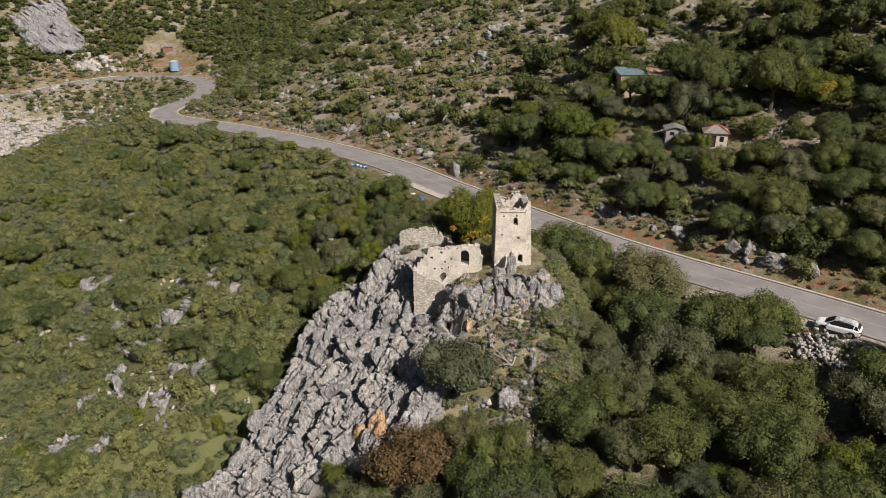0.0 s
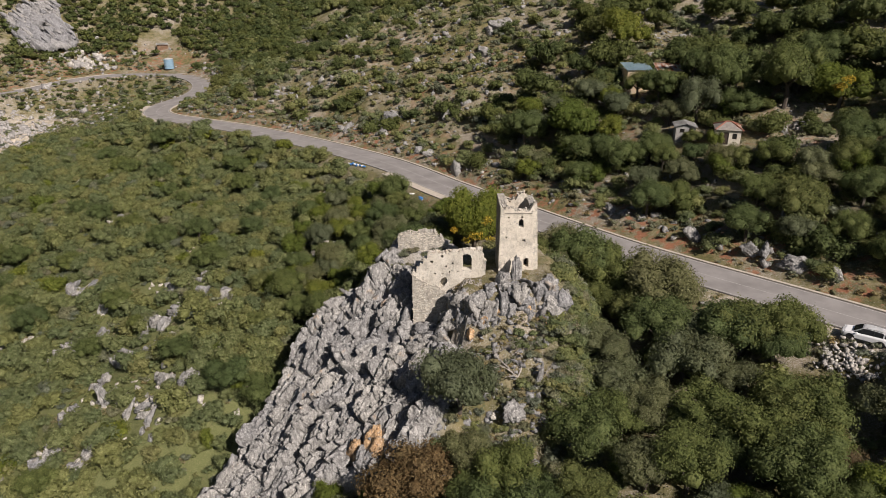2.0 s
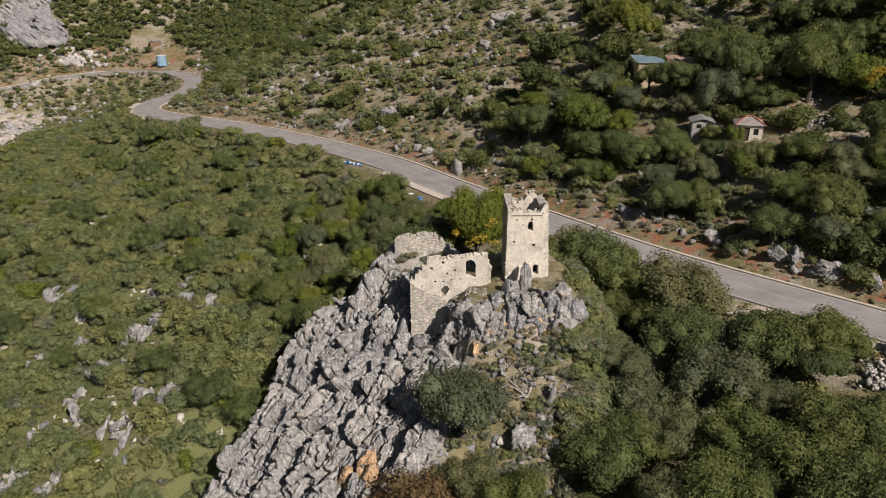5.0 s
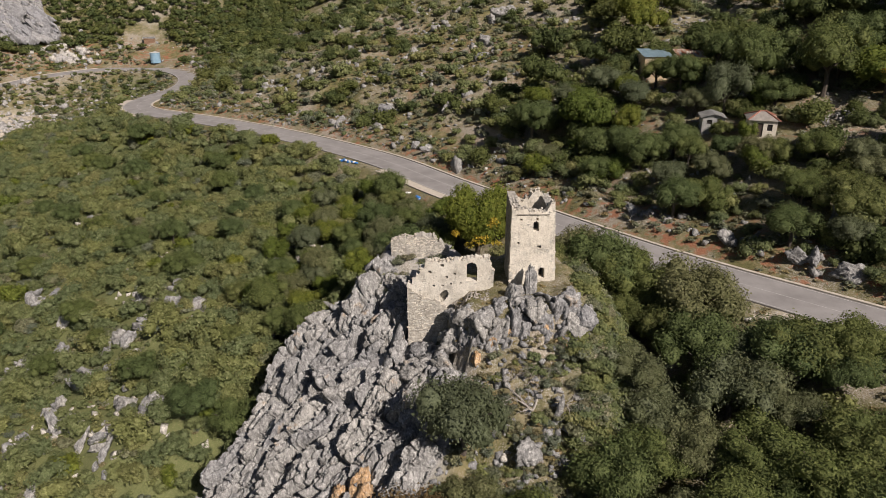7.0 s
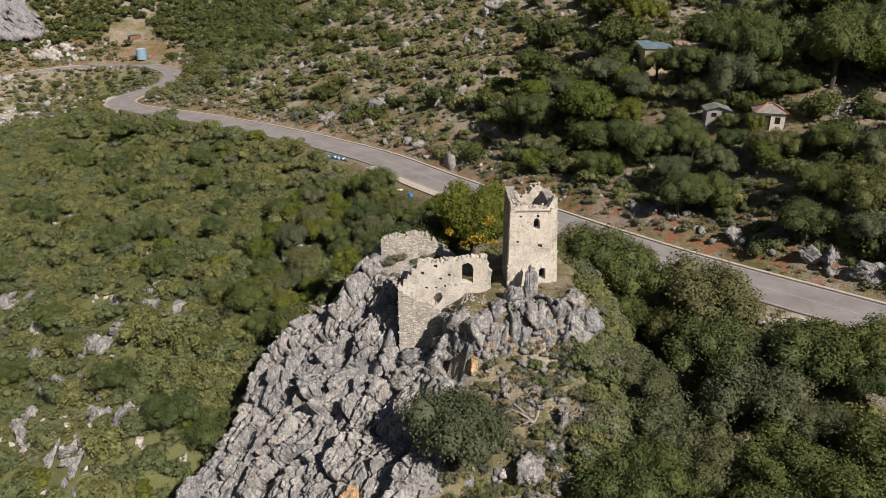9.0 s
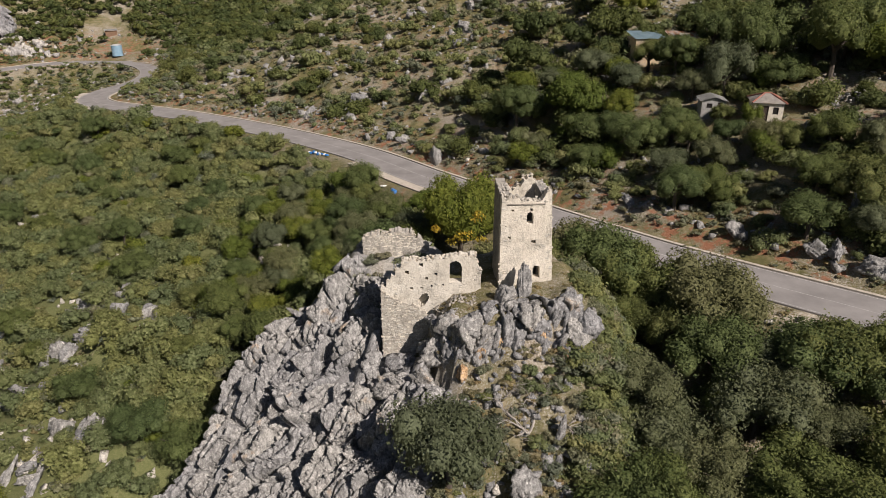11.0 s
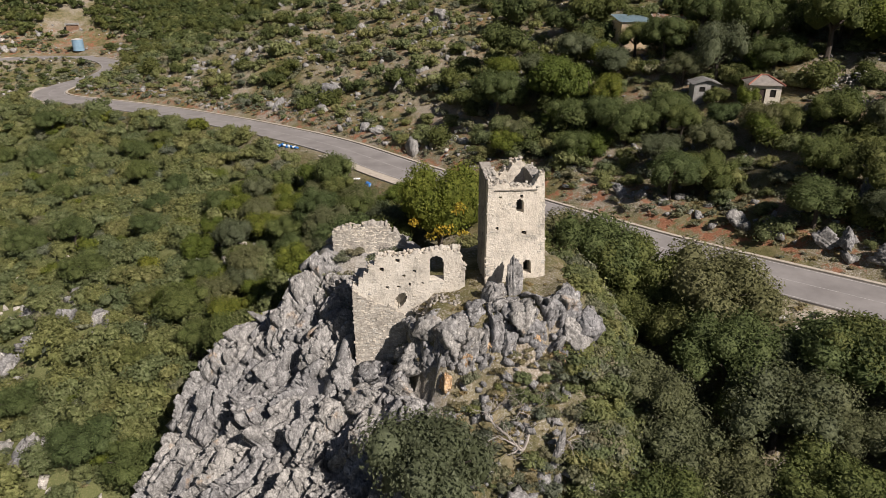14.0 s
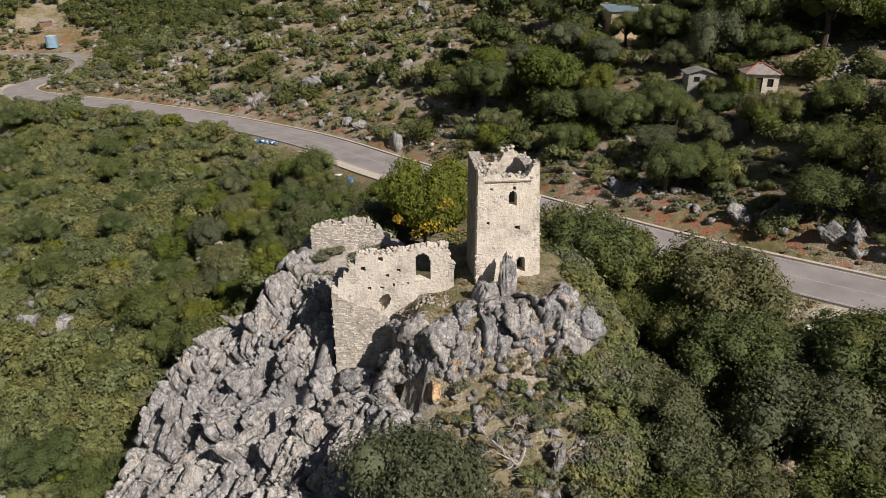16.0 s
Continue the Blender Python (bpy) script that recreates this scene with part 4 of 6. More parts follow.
def build_tufts():
    """Low herbs and dry tufts on the verges and between the shrubs."""
    low = [crown_arrays(80 + k, 1.0, 0.9, 5, 70, 0.30, True, 0.75, tri=True, cores=2) for k in range(5)]
    x, y, r = jitter(-125, 70, -32, 130, 1.15, 17)
    d, _ = road_near(x, y)
    off = np.maximum.reduce([inside(x, y, CRAG), inside(x, y, MOUND)])
    p = np.where((d < -5.0) & (d > -12) & (x > 18), 0.55, 0.0) + np.where((d > 3.9) & (d < 10), 0.95, np.where((d < -3.9) & (d > -8), 0.55, np.where((d > 10) & (d < 75), np.where(x > -90, 0.44, 0.2), np.where((d < -12) & (d > -80) & (x < -20), np.where(d < -34, 0.55, 0.35), 0.0))))
    ok = in_view(x, y) & (r.uniform(size=x.shape) < p) & (off < 0) & ~((d > -5.2) & (d < 0) & (x > 27)) & ~((d < 0) & (d > -7) & (x < -5) & (x > -19))
    x, y = x[ok], y[ok]
    s = r.uniform(0.25, 0.80, x.shape) * np.where(np.abs(d[ok]) < 5.0, 0.6, np.where(d[ok] < -34, 1.25, 1.0))
    slope = (d[ok] < -12) & (r.uniform(size=x.shape) < 0.7)
    build_scrub("herbs", "low green growth between the bushes of the slope", LEAF_SCRUB, low, x[slope], y[slope], s[slope], r)
    x, y, s = x[~slope], y[~slope], s[~slope]
    dry = r.uniform(size=x.shape) < 0.4
    build_scrub("herbs", "low grey-green herbs along the verges", LEAF_GREY, low, x[~dry], y[~dry], s[~dry], r)
    build_scrub("dry_grass", "tufts of dry straw-coloured grass on the verges", LEAF_STRAW, low, x[dry], y[dry], s[dry] * 0.9, r, 0.7)


build_tufts()


def build_far_herbs():
    """Low growth and stones about the hairpin and the old quarry."""
    low = [crown_arrays(84 + k, 1.0, 0.9, 4, 40, 0.5, True, 0.7, tri=True) for k in range(4)]
    x, y, r = jitter(-205, -78, 92, 225, 2.0, 18)
    d, _ = road_near(x, y)
    ok = in_view(x, y) & (np.abs(d) > 4.6) & (d < 32) & (d > -62) & (r.uniform(size=x.shape) < np.where(np.hypot((x + 160) / 26, (y - 128) / 20) < 1.0, 0.38, 0.85)) & free(x, y)
    x, y = x[ok], y[ok]
    s = r.uniform(0.45, 1.35, x.shape)
    q = r.uniform(size=x.shape)
    build_scrub("herbs", "low grey-green growth round the hairpin bend", LEAF_GREY, low, x[q < 0.45], y[q < 0.45], s[q < 0.45], r)
    build_scrub("herbs", "low green growth round the hairpin bend", LEAF_SCRUB, low, x[(q > 0.45) & (q < 0.8)], y[(q > 0.45) & (q < 0.8)], s[(q > 0.45) & (q < 0.8)], r)
    build_scrub("dry_grass", "dry grass round the hairpin bend", LEAF_STRAW, low, x[q > 0.8], y[q > 0.8], s[q > 0.8], r, 0.6)
    x, y = r.uniform(-205, -80, 1500), r.uniform(92, 225, 1500)
    d, _ = road_near(x, y)
    ok = in_view(x, y) & (np.abs(d) > 4.5) & (d < 35) & (d > -60)
    x, y = x[ok][:620], y[ok][:620]
    rubble("loose_stones", "pale stones scattered round the hairpin bend", ROCK_PALE, x, y, 0.2 + r.gamma(1.5, 0.22, len(x)), 8, sub=1)


build_far_herbs()


def build_stones():
    r = np.random.RandomState(9)
    x, y = r.uniform(-120, 80, 26000), r.uniform(10, 190, 26000)
    d, _ = road_near(x, y)
    gaps = waves(x, y, 15, 41) + 0.7 * waves(x, y, 5.5, 42)
    ok = in_view(x, y) & (d > 5.0) & ((gaps > 0.25) | (d < 11)) & (d < 95)
    x, y = x[ok][:2300], y[ok][:2300]
    s = 0.16 + r.gamma(1.6, 0.17, len(x))
    rubble("loose_stones", "grey limestone stones strewn over the hillside", ROCK, x, y, np.minimum(s, 1.5), 5, sub=1)
    x, y = r.uniform(-105, 5, 9000), r.uniform(-25, 80, 9000)
    d, _ = road_near(x, y)
    gaps = waves(x, y, 17, 31) + 0.6 * waves(x, y, 6, 32)
    off = np.maximum(inside(x, y, CRAG), inside(x, y, MOUND))
    bare = np.zeros(len(x), bool)
    for a, b, q in BARE:
        bare |= (x - a) ** 2 + (y - b) ** 2 < q * q
    ok = (d < -6) & (off < -0.5) & (bare | (gaps > 0.75))
    x, y = x[ok][:300], y[ok][:300]
    rubble("loose_stones", "pale limestone stones on the scrub slope", ROCK_PALE, x, y, r.uniform(0.2, 0.7, len(x)), 6, sub=1)
    # white broken stone of the old quarry face and the road cutting beyond the bend
    x, y = r.normal(-160, 15, 1700), r.normal(130, 13, 1700)
    rubble("quarry_stones", "pale broken quarry stone", ROCK_PALE, x, y, r.gamma(1.5, 0.22, len(x)) + 0.15, 7, sub=1)
    for a, b, q in BARE:
        for k in range(rg.choice((3, 4, 5))):
            px, py, s = a + rg.gauss(0, q * 0.45), b + rg.gauss(0, q * 0.45), rg.uniform(0.4, 1.25)
            ob = new("rock", rg.choice(BLOCKS + BLADES[:4]))
            ob.matrix_world = trs(px, py, land_at(px, py) + 0.3 * s, s, rg.uniform(0, 6.28), 0.5 + rg.gauss(0, 0.3), rg.gauss(0, 0.3))
            tagged(ob, "pale weathered limestone rock among the scrub", "rock", "rocks on the scrub slope")
    for a, b, s, me in ((-27.8, 80.4, 2.0, BLOCKS[0]), (-26.6, 81.6, 1.2, BLOCKS[2]), (-8.8, 105.6, 2.0, BLOCKS[3]), (-8.2, 96.8, 1.5, BLADES[1]), (-5.6, 97.4, 1.2, BLOCKS[2]), (-10.6, 97.2, 1.2, BLADES[2]),
                        (-5, 119.6, 2.2, BLADES[4]), (-2.6, 121, 1.7, BLOCKS[1]), (-7.4, 118.4, 1.5, BLADES[7]), (-25.1, 108.4, 1.1, BLADES[8]), (-37.2, 80.8, 1.3, BLADES[0]), (-19.1, 63.8, 0.9, BLOCKS[4]),
                        (-16.4, 60.6, 0.8, BLADES[3]), (-14.2, 73.6, 1.1, BLADES[2]), (-51.8, 104.6, 1.3, BLOCKS[6]), (26, 17.2, 1.2, BLADES[3]), (29.5, 13.7, 1.3, BLOCKS[2]), (31.0, 13.2, 1.1, BLADES[5]), (33.8, 10.0, 1.25, BLADES[2]),
                        (34.6, 10.4, 0.9, BLOCKS[1]), (35.7, 18.0, 1.5, BLADES[6]), (14.2, 28.2, 0.8, BLADES[5]), (16.3, 26.9, 0.9, BLADES[4]), (37.4, 7.6, 0.9, BLOCKS[6]), (23.7, 18.8, 1.0, BLOCKS[5])):
        ob = new("rock", me)
        ob.matrix_world = trs(a, b, land_at(a, b) + 0.35 * s, s, rg.uniform(0, 6.28), 0.4 + rg.gauss(0, 0.2), rg.gauss(0, 0.2))
        tagged(ob, "large dark grey limestone boulder on the hillside", "boulder", "boulders above the road")


build_stones()


# room for the single trees that are set further down
BIG_TREES = [(23.2, 84.1, 5), (34.2, 80.2, 4.5), (22, 52.5, 4.2), (29.2, 47.0, 3.6), (34.9, 50.8, 4.6), (42.3, 45.5, 5), (49.4, 43.0, 5), (10.2, 51.5, 5), (35, 34.5, 3.6), (38, 36, 3.6), (32.5, 34.5, 3.4), (27, 38, 3.5), (30, 36, 3.0), (42, 33, 4), (45, 34, 4), (33.5, 31.5, 3.2), (37, 32.5, 3.5), (40.5, 29.5, 3.0), (43, 39, 3.5), (21.5, 60, 4), (26, 58, 4.5), (30, 57.5, 4), (20, 45, 4.5)]


def grow_trees():
    spots = []
    # thick wood below the road, beside and before the crag
    x, y, r = jitter(-9, 62, -40, 32, 4.1, 14)
    d, _ = road_near(x, y)
    off = np.maximum.reduce([inside(x, y, CRAG), inside(x, y, MOUND), inside(x, y, KNOLL)])
    bare = inside(x, y, [(-8, -6), (10, -5), (10, -14), (5, -16), (-1, -14), (-8, -14)])
    ok = in_view(x, y) & free(x, y) & (d < -6.4) & (off < -2.2) & (bare < 0) & ((x > 6.5) | (y < -14)) & (d > -50)
    spots += [(a, b, 0.5, 0.35, rp.uniform(0.82, 1.32), "below the road") for a, b in zip(x[ok], y[ok])]
    # trees on the hillside round the houses
    x, y, r = jitter(-6, 86, -26, 112, 4.9, 15)
    d, _ = road_near(x, y)
    w = waves(x, y, 26, 61)
    ok = in_view(x, y) & free(x, y) & (d > 7.6) & (x > -2 + 0.10 * (y - 20)) & (r.uniform(size=x.shape) < np.where(y > 74, 0.28, np.where(y > 58, 0.55, 0.80))) & (w > -0.7)
    for a, b, q in BIG_TREES:
        ok &= (x - a) ** 2 + (y - b) ** 2 > q * q
    spots += [(a, b, 0.40 if a < 26 else 0.52, 0.30 if a < 26 else 0.20, rp.uniform(0.95, 1.45) if b > 48 else rp.uniform(0.85, 1.2), "on the hillside by the houses") for a, b in zip(x[ok], y[ok])]
    # behind the ruin, down to the road
    x, y, r = jitter(-34, 9, 10, 46, 3.7, 16)
    d, _ = road_near(x, y)
    off = np.maximum.reduce([inside(x, y, CRAG), inside(x, y, MOUND), inside(x, y, SPUR)])
    ok = free(x, y) & (d < -7.0) & (off < -1.6) & (d > -34)
    spots += [(a, b, 0.14, 0.36, rp.uniform(0.75, 1.1), "behind the ruin") for a, b in zip(x[ok], y[ok])]
    x, y, r = jitter(-100, -12, -8, 88, 9.0, 20)
    d, _ = road_near(x, y)
    ok = in_view(x, y) & free(x, y) & (d < -7.5) & (d > -75) & (inside(x, y, CRAG) < -3) & (inside(x, y, SPUR) < -2) & (r.uniform(size=x.shape) < 0.75)
    for a, b in zip(x[ok], y[ok]):
        if all((a - p) ** 2 + (b - q) ** 2 > (w + 1.5) ** 2 for p, q, w in BARE):
            plant(rp.choice(OAKS), "tree", a, b, rp.uniform(0.62, 0.98), "rounded dark evergreen oak standing above the scrub", "tree", "oaks in the scrub", rp.uniform(0.8, 1.0))
    spots.sort(key=lambda p: math.hypot(p[0], p[1] + 60))
    for a, b, p, q, s, where in spots[:240]:
        k = rp.random()
        kind, lab = (rp.choice(OAKS), "broad dark green evergreen oak ") if k < p else (rp.choice(OLIVES), "wild olive tree with grey-green leaves ") if k < p + q else (rp.choice(LIGHTS), "leafy tree of fresher green ")
        plant(kind, "tree", a, b, s, lab + where, "tree", "trees " + where, rp.uniform(0.85, 1.1))
    rest = np.array([(p[0], p[1], p[4]) for p in spots[240:]])
    if len(rest):
        r = np.random.RandomState(8)
        tall = [crown_arrays(90 + k, 3.1, 4.6, 18, 1300, 0.31, True, 0.74, 0.8, True) for k in range(4)]
        build_scrub("wood", "dark green wood of broad evergreen oaks on the hillside", LEAF_WOOD, tall, rest[:, 0], rest[:, 1], rest[:, 2], r)


grow_trees()


# ---------------------------------------------------------------- the tower
TOWER_TURN = 7.0
tower = thing("watchtower", "square ruined stone watchtower with broken battlements", "tower", pose(0.45, 1.5, 4.9, 0, 0, TOWER_TURN))
bpy.context.view_layer.update()
T_W, T_H, T_T = 4.2, 7.4, 0.75      # width at the foot, height, wall thickness


def jag(u, seed, amp):
    """Broken stone by stone."""
    k = int(u * 17)
    return amp * (random.Random(seed * 101 + k).uniform(-1, 1) + 0.6 * random.Random(seed * 77 + int(u * 41)).uniform(-1, 1))


def wall_top(u, side):
    """The broken top edge of the tower's walls: u runs from 0 to 1 along a side."""
    if side == "front":
        return T_H - 0.50 + 0.30 * max(0.0, 1 - u / 0.10) + 0.85 * max(0.0, (u - 0.86) / 0.14) ** 0.4 - 0.22 * math.exp(-((u - 0.62) / 0.14) ** 2) + jag(u, 1, 0.12)
    if side == "back":
        return T_H - 0.42 + 0.62 * math.exp(-((u - 0.74) / 0.24) ** 2) - 0.40 * math.exp(-((u - 0.22) / 0.16) ** 2) - 0.35 * (0.46 < u < 0.54) + jag(u, 2, 0.17)
    return T_H - 0.42 + jag(u, 3, 0.10)


def taper(x, z):
    """The tower narrows a little on its right-hand side towards the top."""
    return x - (0.42 * max(0.0, z) / T_H) * (x + T_W / 2) / T_W


def rough_wall(name, length, thick, top, holes, material, parent, m, base=-1.5, step=0.14, shrink=None, seed=1, label="", blind=()):
    """A rubble wall: a grid with openings cut through, thickness, and an uneven face and top."""
    nx = max(2, int(length / step))
    tops = [top(i / nx) for i in range(nx + 1)]
    nz = max(2, int((max(tops) - base) / step))
    bm = bmesh.new()
    r = random.Random(seed)
    grid = {}

    def vert(i, k, s):
        key = (i, k, s)
        if key not in grid:
            x = i * length / nx
            z = min(base + k * step, tops[i])
            j = 0.16 * step
            px, pz = x + r.uniform(-j, j), z + r.uniform(-j, j)
            if shrink:
                px = shrink(px, pz)
            grid[key] = bm.verts.new((px, (0 if s == 0 else thick) + r.uniform(-j, j), pz))
        return grid[key]

    def solid(i, k):
        if not (0 <= i < nx and 0 <= k):
            return False
        if base + k * step >= 0.5 * (tops[i] + tops[i + 1]) - 0.02:
            return False
        x, z = (i + 0.5) * length / nx, base + (k + 0.5) * step
        return not any(h(x, z) for h in holes) and not any(h(x, z) for h in blind)

    def recess(i, k):
        x, z = (i + 0.5) * length / nx, base + (k + 0.5) * step
        return any(h(x, z) for h in blind)

    for i in range(nx):
        for k in range(nz + 1):
            if not solid(i, k):
                if recess(i, k):
                    q = [vert(*p, 1) for p in ((i, k), (i, k + 1), (i + 1, k + 1), (i + 1, k))]
                    bm.faces.new(q)
                continue
            a = [(i, k), (i + 1, k), (i + 1, k + 1), (i, k + 1)]
            for s in (0, 1):
                q = [vert(*p, s) for p in (a if s == 0 else a[::-1])]
                if len(set(q)) == 4:
                    bm.faces.new(q)
            for (p, q), (di, dk) in (((a[0], a[1]), (0, -1)), ((a[1], a[2]), (1, 0)), ((a[2], a[3]), (0, 1)), ((a[3], a[0]), (-1, 0))):
                if not solid(i + di, k + dk):
                    bm.faces.new((vert(*q, 0), vert(*p, 0), vert(*p, 1), vert(*q, 1)))
    ob = part(name, bm, material, parent, label)
    ob.matrix_local = m
    return ob


def arched(cx, z0, w, h):
    """An opening with straight sides and a round head."""
    def hole(x, z):
        u = abs(x - cx)
        return u < w / 2 and z0 < z < z0 + h - w / 2 or (z >= z0 + h - w / 2 and math.hypot(u, z - z0 - h + w / 2) < w / 2)
    return hole


def square(cx, cz, w, h):
    return lambda x, z: abs(x - cx) < w / 2 and abs(z - cz) < h / 2


TOWER_HOLES = [arched(2.38, 4.85, 0.50, 0.98), square(2.70, 3.4, 0.30, 0.30), arched(2.95, 0.3, 0.54, 1.1), square(0.75, 3.8, 0.19, 0.19), square(0.95, 6.0, 0.2, 0.19), square(2.5, 6.05, 0.2, 0.19)]
RUIN_HOLES = [square(x + 1.65, z, w, w * 0.95) for x, z, w in ((1.54, 2.99, 0.30), (0.46, 2.29, 0.32), (2.0, 1.85, 0.2), (2.74, 2.2, 0.28), (0.77, 0.93, 0.2), (1.62, 0.97, 0.22), (2.4, 1.15, 0.2), (3.3, 1.28, 0.2))] + [lambda x, z: ((x - 3.35 - 0.35 * (z + 0.1)) / 0.40) ** 2 + ((z + 0.10) / 0.62) ** 2 < 1]


def build_tower():
    half = T_W / 2
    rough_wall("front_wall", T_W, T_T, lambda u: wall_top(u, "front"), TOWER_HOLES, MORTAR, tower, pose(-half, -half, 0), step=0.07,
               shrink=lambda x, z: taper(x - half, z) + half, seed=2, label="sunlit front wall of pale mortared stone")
    rough_wall("back_wall", T_W - 2 * T_T - 0.2, T_T, lambda u: wall_top(u, "back"), [], STONE, tower, pose(-half + T_T, half - T_T, 0), seed=3, step=0.14)
    # side walls in darker stone than the front: their shade is painted in
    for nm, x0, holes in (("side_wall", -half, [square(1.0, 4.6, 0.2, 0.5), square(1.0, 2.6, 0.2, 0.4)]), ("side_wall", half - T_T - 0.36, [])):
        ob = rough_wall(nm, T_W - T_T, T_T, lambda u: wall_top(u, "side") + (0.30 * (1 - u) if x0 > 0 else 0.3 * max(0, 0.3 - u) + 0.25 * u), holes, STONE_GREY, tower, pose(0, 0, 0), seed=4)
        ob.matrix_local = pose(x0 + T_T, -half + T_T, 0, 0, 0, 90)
    # a string course under the parapet
    bm = bmesh.new()
    for k in range(14):
        x = -half + 0.5 + k * 0.225
        box(bm, taper(x, 6.6), taper(x, 6.6) + 0.21, -half - 0.09, -half + 0.1, 6.46 + rr.uniform(-0.02, 0.02), 6.54, 0.015)
    part("string_course", bm, STONE_GREY, tower)
    # floor of earth and rubble inside
    bm = bmesh.new()
    box(bm, -half + T_T, half - T_T - 0.3, -half + T_T + 1.1, half - T_T, -1.0, 5.6)
    part("fill", bm, STONE_GREY, tower)


build_tower()

# ---------------------------------------------------------------- the ruined house beside it
ruin = thing("ruined_house", "roofless ruined stone house with one arched doorway", "ruin", pose(-10.75, -0.98, 3.2, 0, 0, 3))
bpy.context.view_layer.update()


RUIN_LONG = 7.95


def ruin_top(u):
    """The stepped and broken top of the ruin's long wall."""
    x = u * RUIN_LONG
    if x < 1.62:
        return 1.1 + 0.5 * (x > 0.42) + 0.45 * (x > 0.8) + 0.6 * (x > 1.15)
    return 3.3 + 0.6 * (x - 1.65) / 6.3 - 1.6 * max(0.0, (x - 7.45) / 0.5)


def skirt_top(u):
    return 0.75 - 1.0 * min(1.0, u / 0.4) - 0.9 * max(0.0, u - 0.6) / 0.4


def build_ruin():
    holes = [arched(5.93, 1.5, 0.98, 1.85)]
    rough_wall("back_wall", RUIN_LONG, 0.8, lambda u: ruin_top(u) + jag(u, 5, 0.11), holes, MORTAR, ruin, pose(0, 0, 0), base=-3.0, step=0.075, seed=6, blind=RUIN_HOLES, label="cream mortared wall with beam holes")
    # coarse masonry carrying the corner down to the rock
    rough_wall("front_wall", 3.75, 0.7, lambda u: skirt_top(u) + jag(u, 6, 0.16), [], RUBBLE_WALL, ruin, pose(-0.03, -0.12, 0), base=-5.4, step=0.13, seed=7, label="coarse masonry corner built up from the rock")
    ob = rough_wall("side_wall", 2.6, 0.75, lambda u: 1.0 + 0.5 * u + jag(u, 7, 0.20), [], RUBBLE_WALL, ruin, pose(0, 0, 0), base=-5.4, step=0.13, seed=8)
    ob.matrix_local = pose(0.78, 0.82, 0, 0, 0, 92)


build_ruin()


def fragment_top(u):
    return 2.45 + 0.45 * math.sin(u * 3.0) - 1.3 * max(0.0, u - 0.72) / 0.28


def build_fragment():
    f = thing("ruined_wall", "grey fragment of a ruined rubble wall behind the house", "ruin", pose(-14.0, 9.0, 2.0, 0, 0, 4))
    bpy.context.view_layer.update()
    rough_wall("wall", 6.2, 1.1, lambda u: fragment_top(u) + jag(u, 9, 0.22), [lambda x, z: 0 < z < 0.9 and 1.2 < x < 1.7], RUBBLE_WALL, f, pose(0, 0, 0), base=-2.5, step=0.13, seed=11)


build_fragment()


# ---------------------------------------------------------------- laid stones on the old walls
def stone_block(seed):
    r = random.Random(seed)
    bm = bmesh.new()
    vs = box(bm, -0.5, 0.5, -0.5, 0.5, -0.5, 0.5)
    for v in vs:
        v.co += Vector((r.uniform(-0.12, 0.12), r.uniform(-0.05, 0.15) if v.co.y < 0 else 0, r.uniform(-0.13, 0.13)))
    bmesh.ops.bevel(bm, geom=list(bm.edges), offset=0.09, segments=1, affect='EDGES')
    return bm


STONE_MESHES = [from_bm("stone", stone_block(600 + k), STONE) for k in range(8)]
STONE_ARRAYS = []
for me in STONE_MESHES:
    STONE_ARRAYS.append((np.array([v.co[:] for v in me.vertices]), [list(p.vertices) for p in me.polygons]))


def lay_stones(wall, length, top, holes, base, seed, cover, limit, shrink=None):
    """Courses of rubble stone standing a little proud of the mortar; the first ones as pieces, the rest as one mesh."""
    r = random.Random(seed)
    z, spots = base, []
    while z < 9:
        h = r.uniform(0.085, 0.16)
        x = r.uniform(-0.1, 0.05)
        while x < length - 0.05:
            w = r.uniform(0.12, 0.34)
            cx, cz = x + w / 2, z + h / 2
            x += w + 0.015
            edge = cx < 0.45 or cx > length - 0.45
            if cx > length or cz + h * 0.4 > top(min(max(cx / length, 0), 1)) or any(q(cx + a, cz + b) for q in holes for a in (-w * 0.5, 0, w * 0.5) for b in (-h * 0.5, h * 0.5)):
                continue
            if r.random() > (0.30 if edge else cover(cx, cz)):
                continue
            spots.append((shrink(cx, cz) if shrink else cx, cz, w, h, r.uniform(-0.012, 0.007), r.gauss(0, 0.07), r.randrange(8)))
        z += h + 0.012
    r.shuffle(spots)
    for cx, cz, w, h, out, roll, k in spots[:limit]:
        ob = new("stone", STONE_MESHES[k])
        ob.parent = wall
        ob.matrix_local = Matrix.LocRotScale((cx, 0.05 - out, cz), Euler((0, roll, 0)), (w, 0.16, h))
    co, lo, st = [], [], []
    nv = nl = 0
    for cx, cz, w, h, out, roll, k in spots[limit:]:
        v, f = STONE_ARRAYS[k]
        co.append(v * (w, 0.16, h) + (cx, 0.05 - out, cz))
        for p in f:
            lo += [nv + i for i in p]
            st.append(nl)
            nl += len(p)
        nv += len(v)
    if co:
        ob = new("stonework", mesh_from("stonework", np.concatenate(co), lo, st, [STONE]))
        ob.parent = wall
        tagged(ob, kind="stuff")


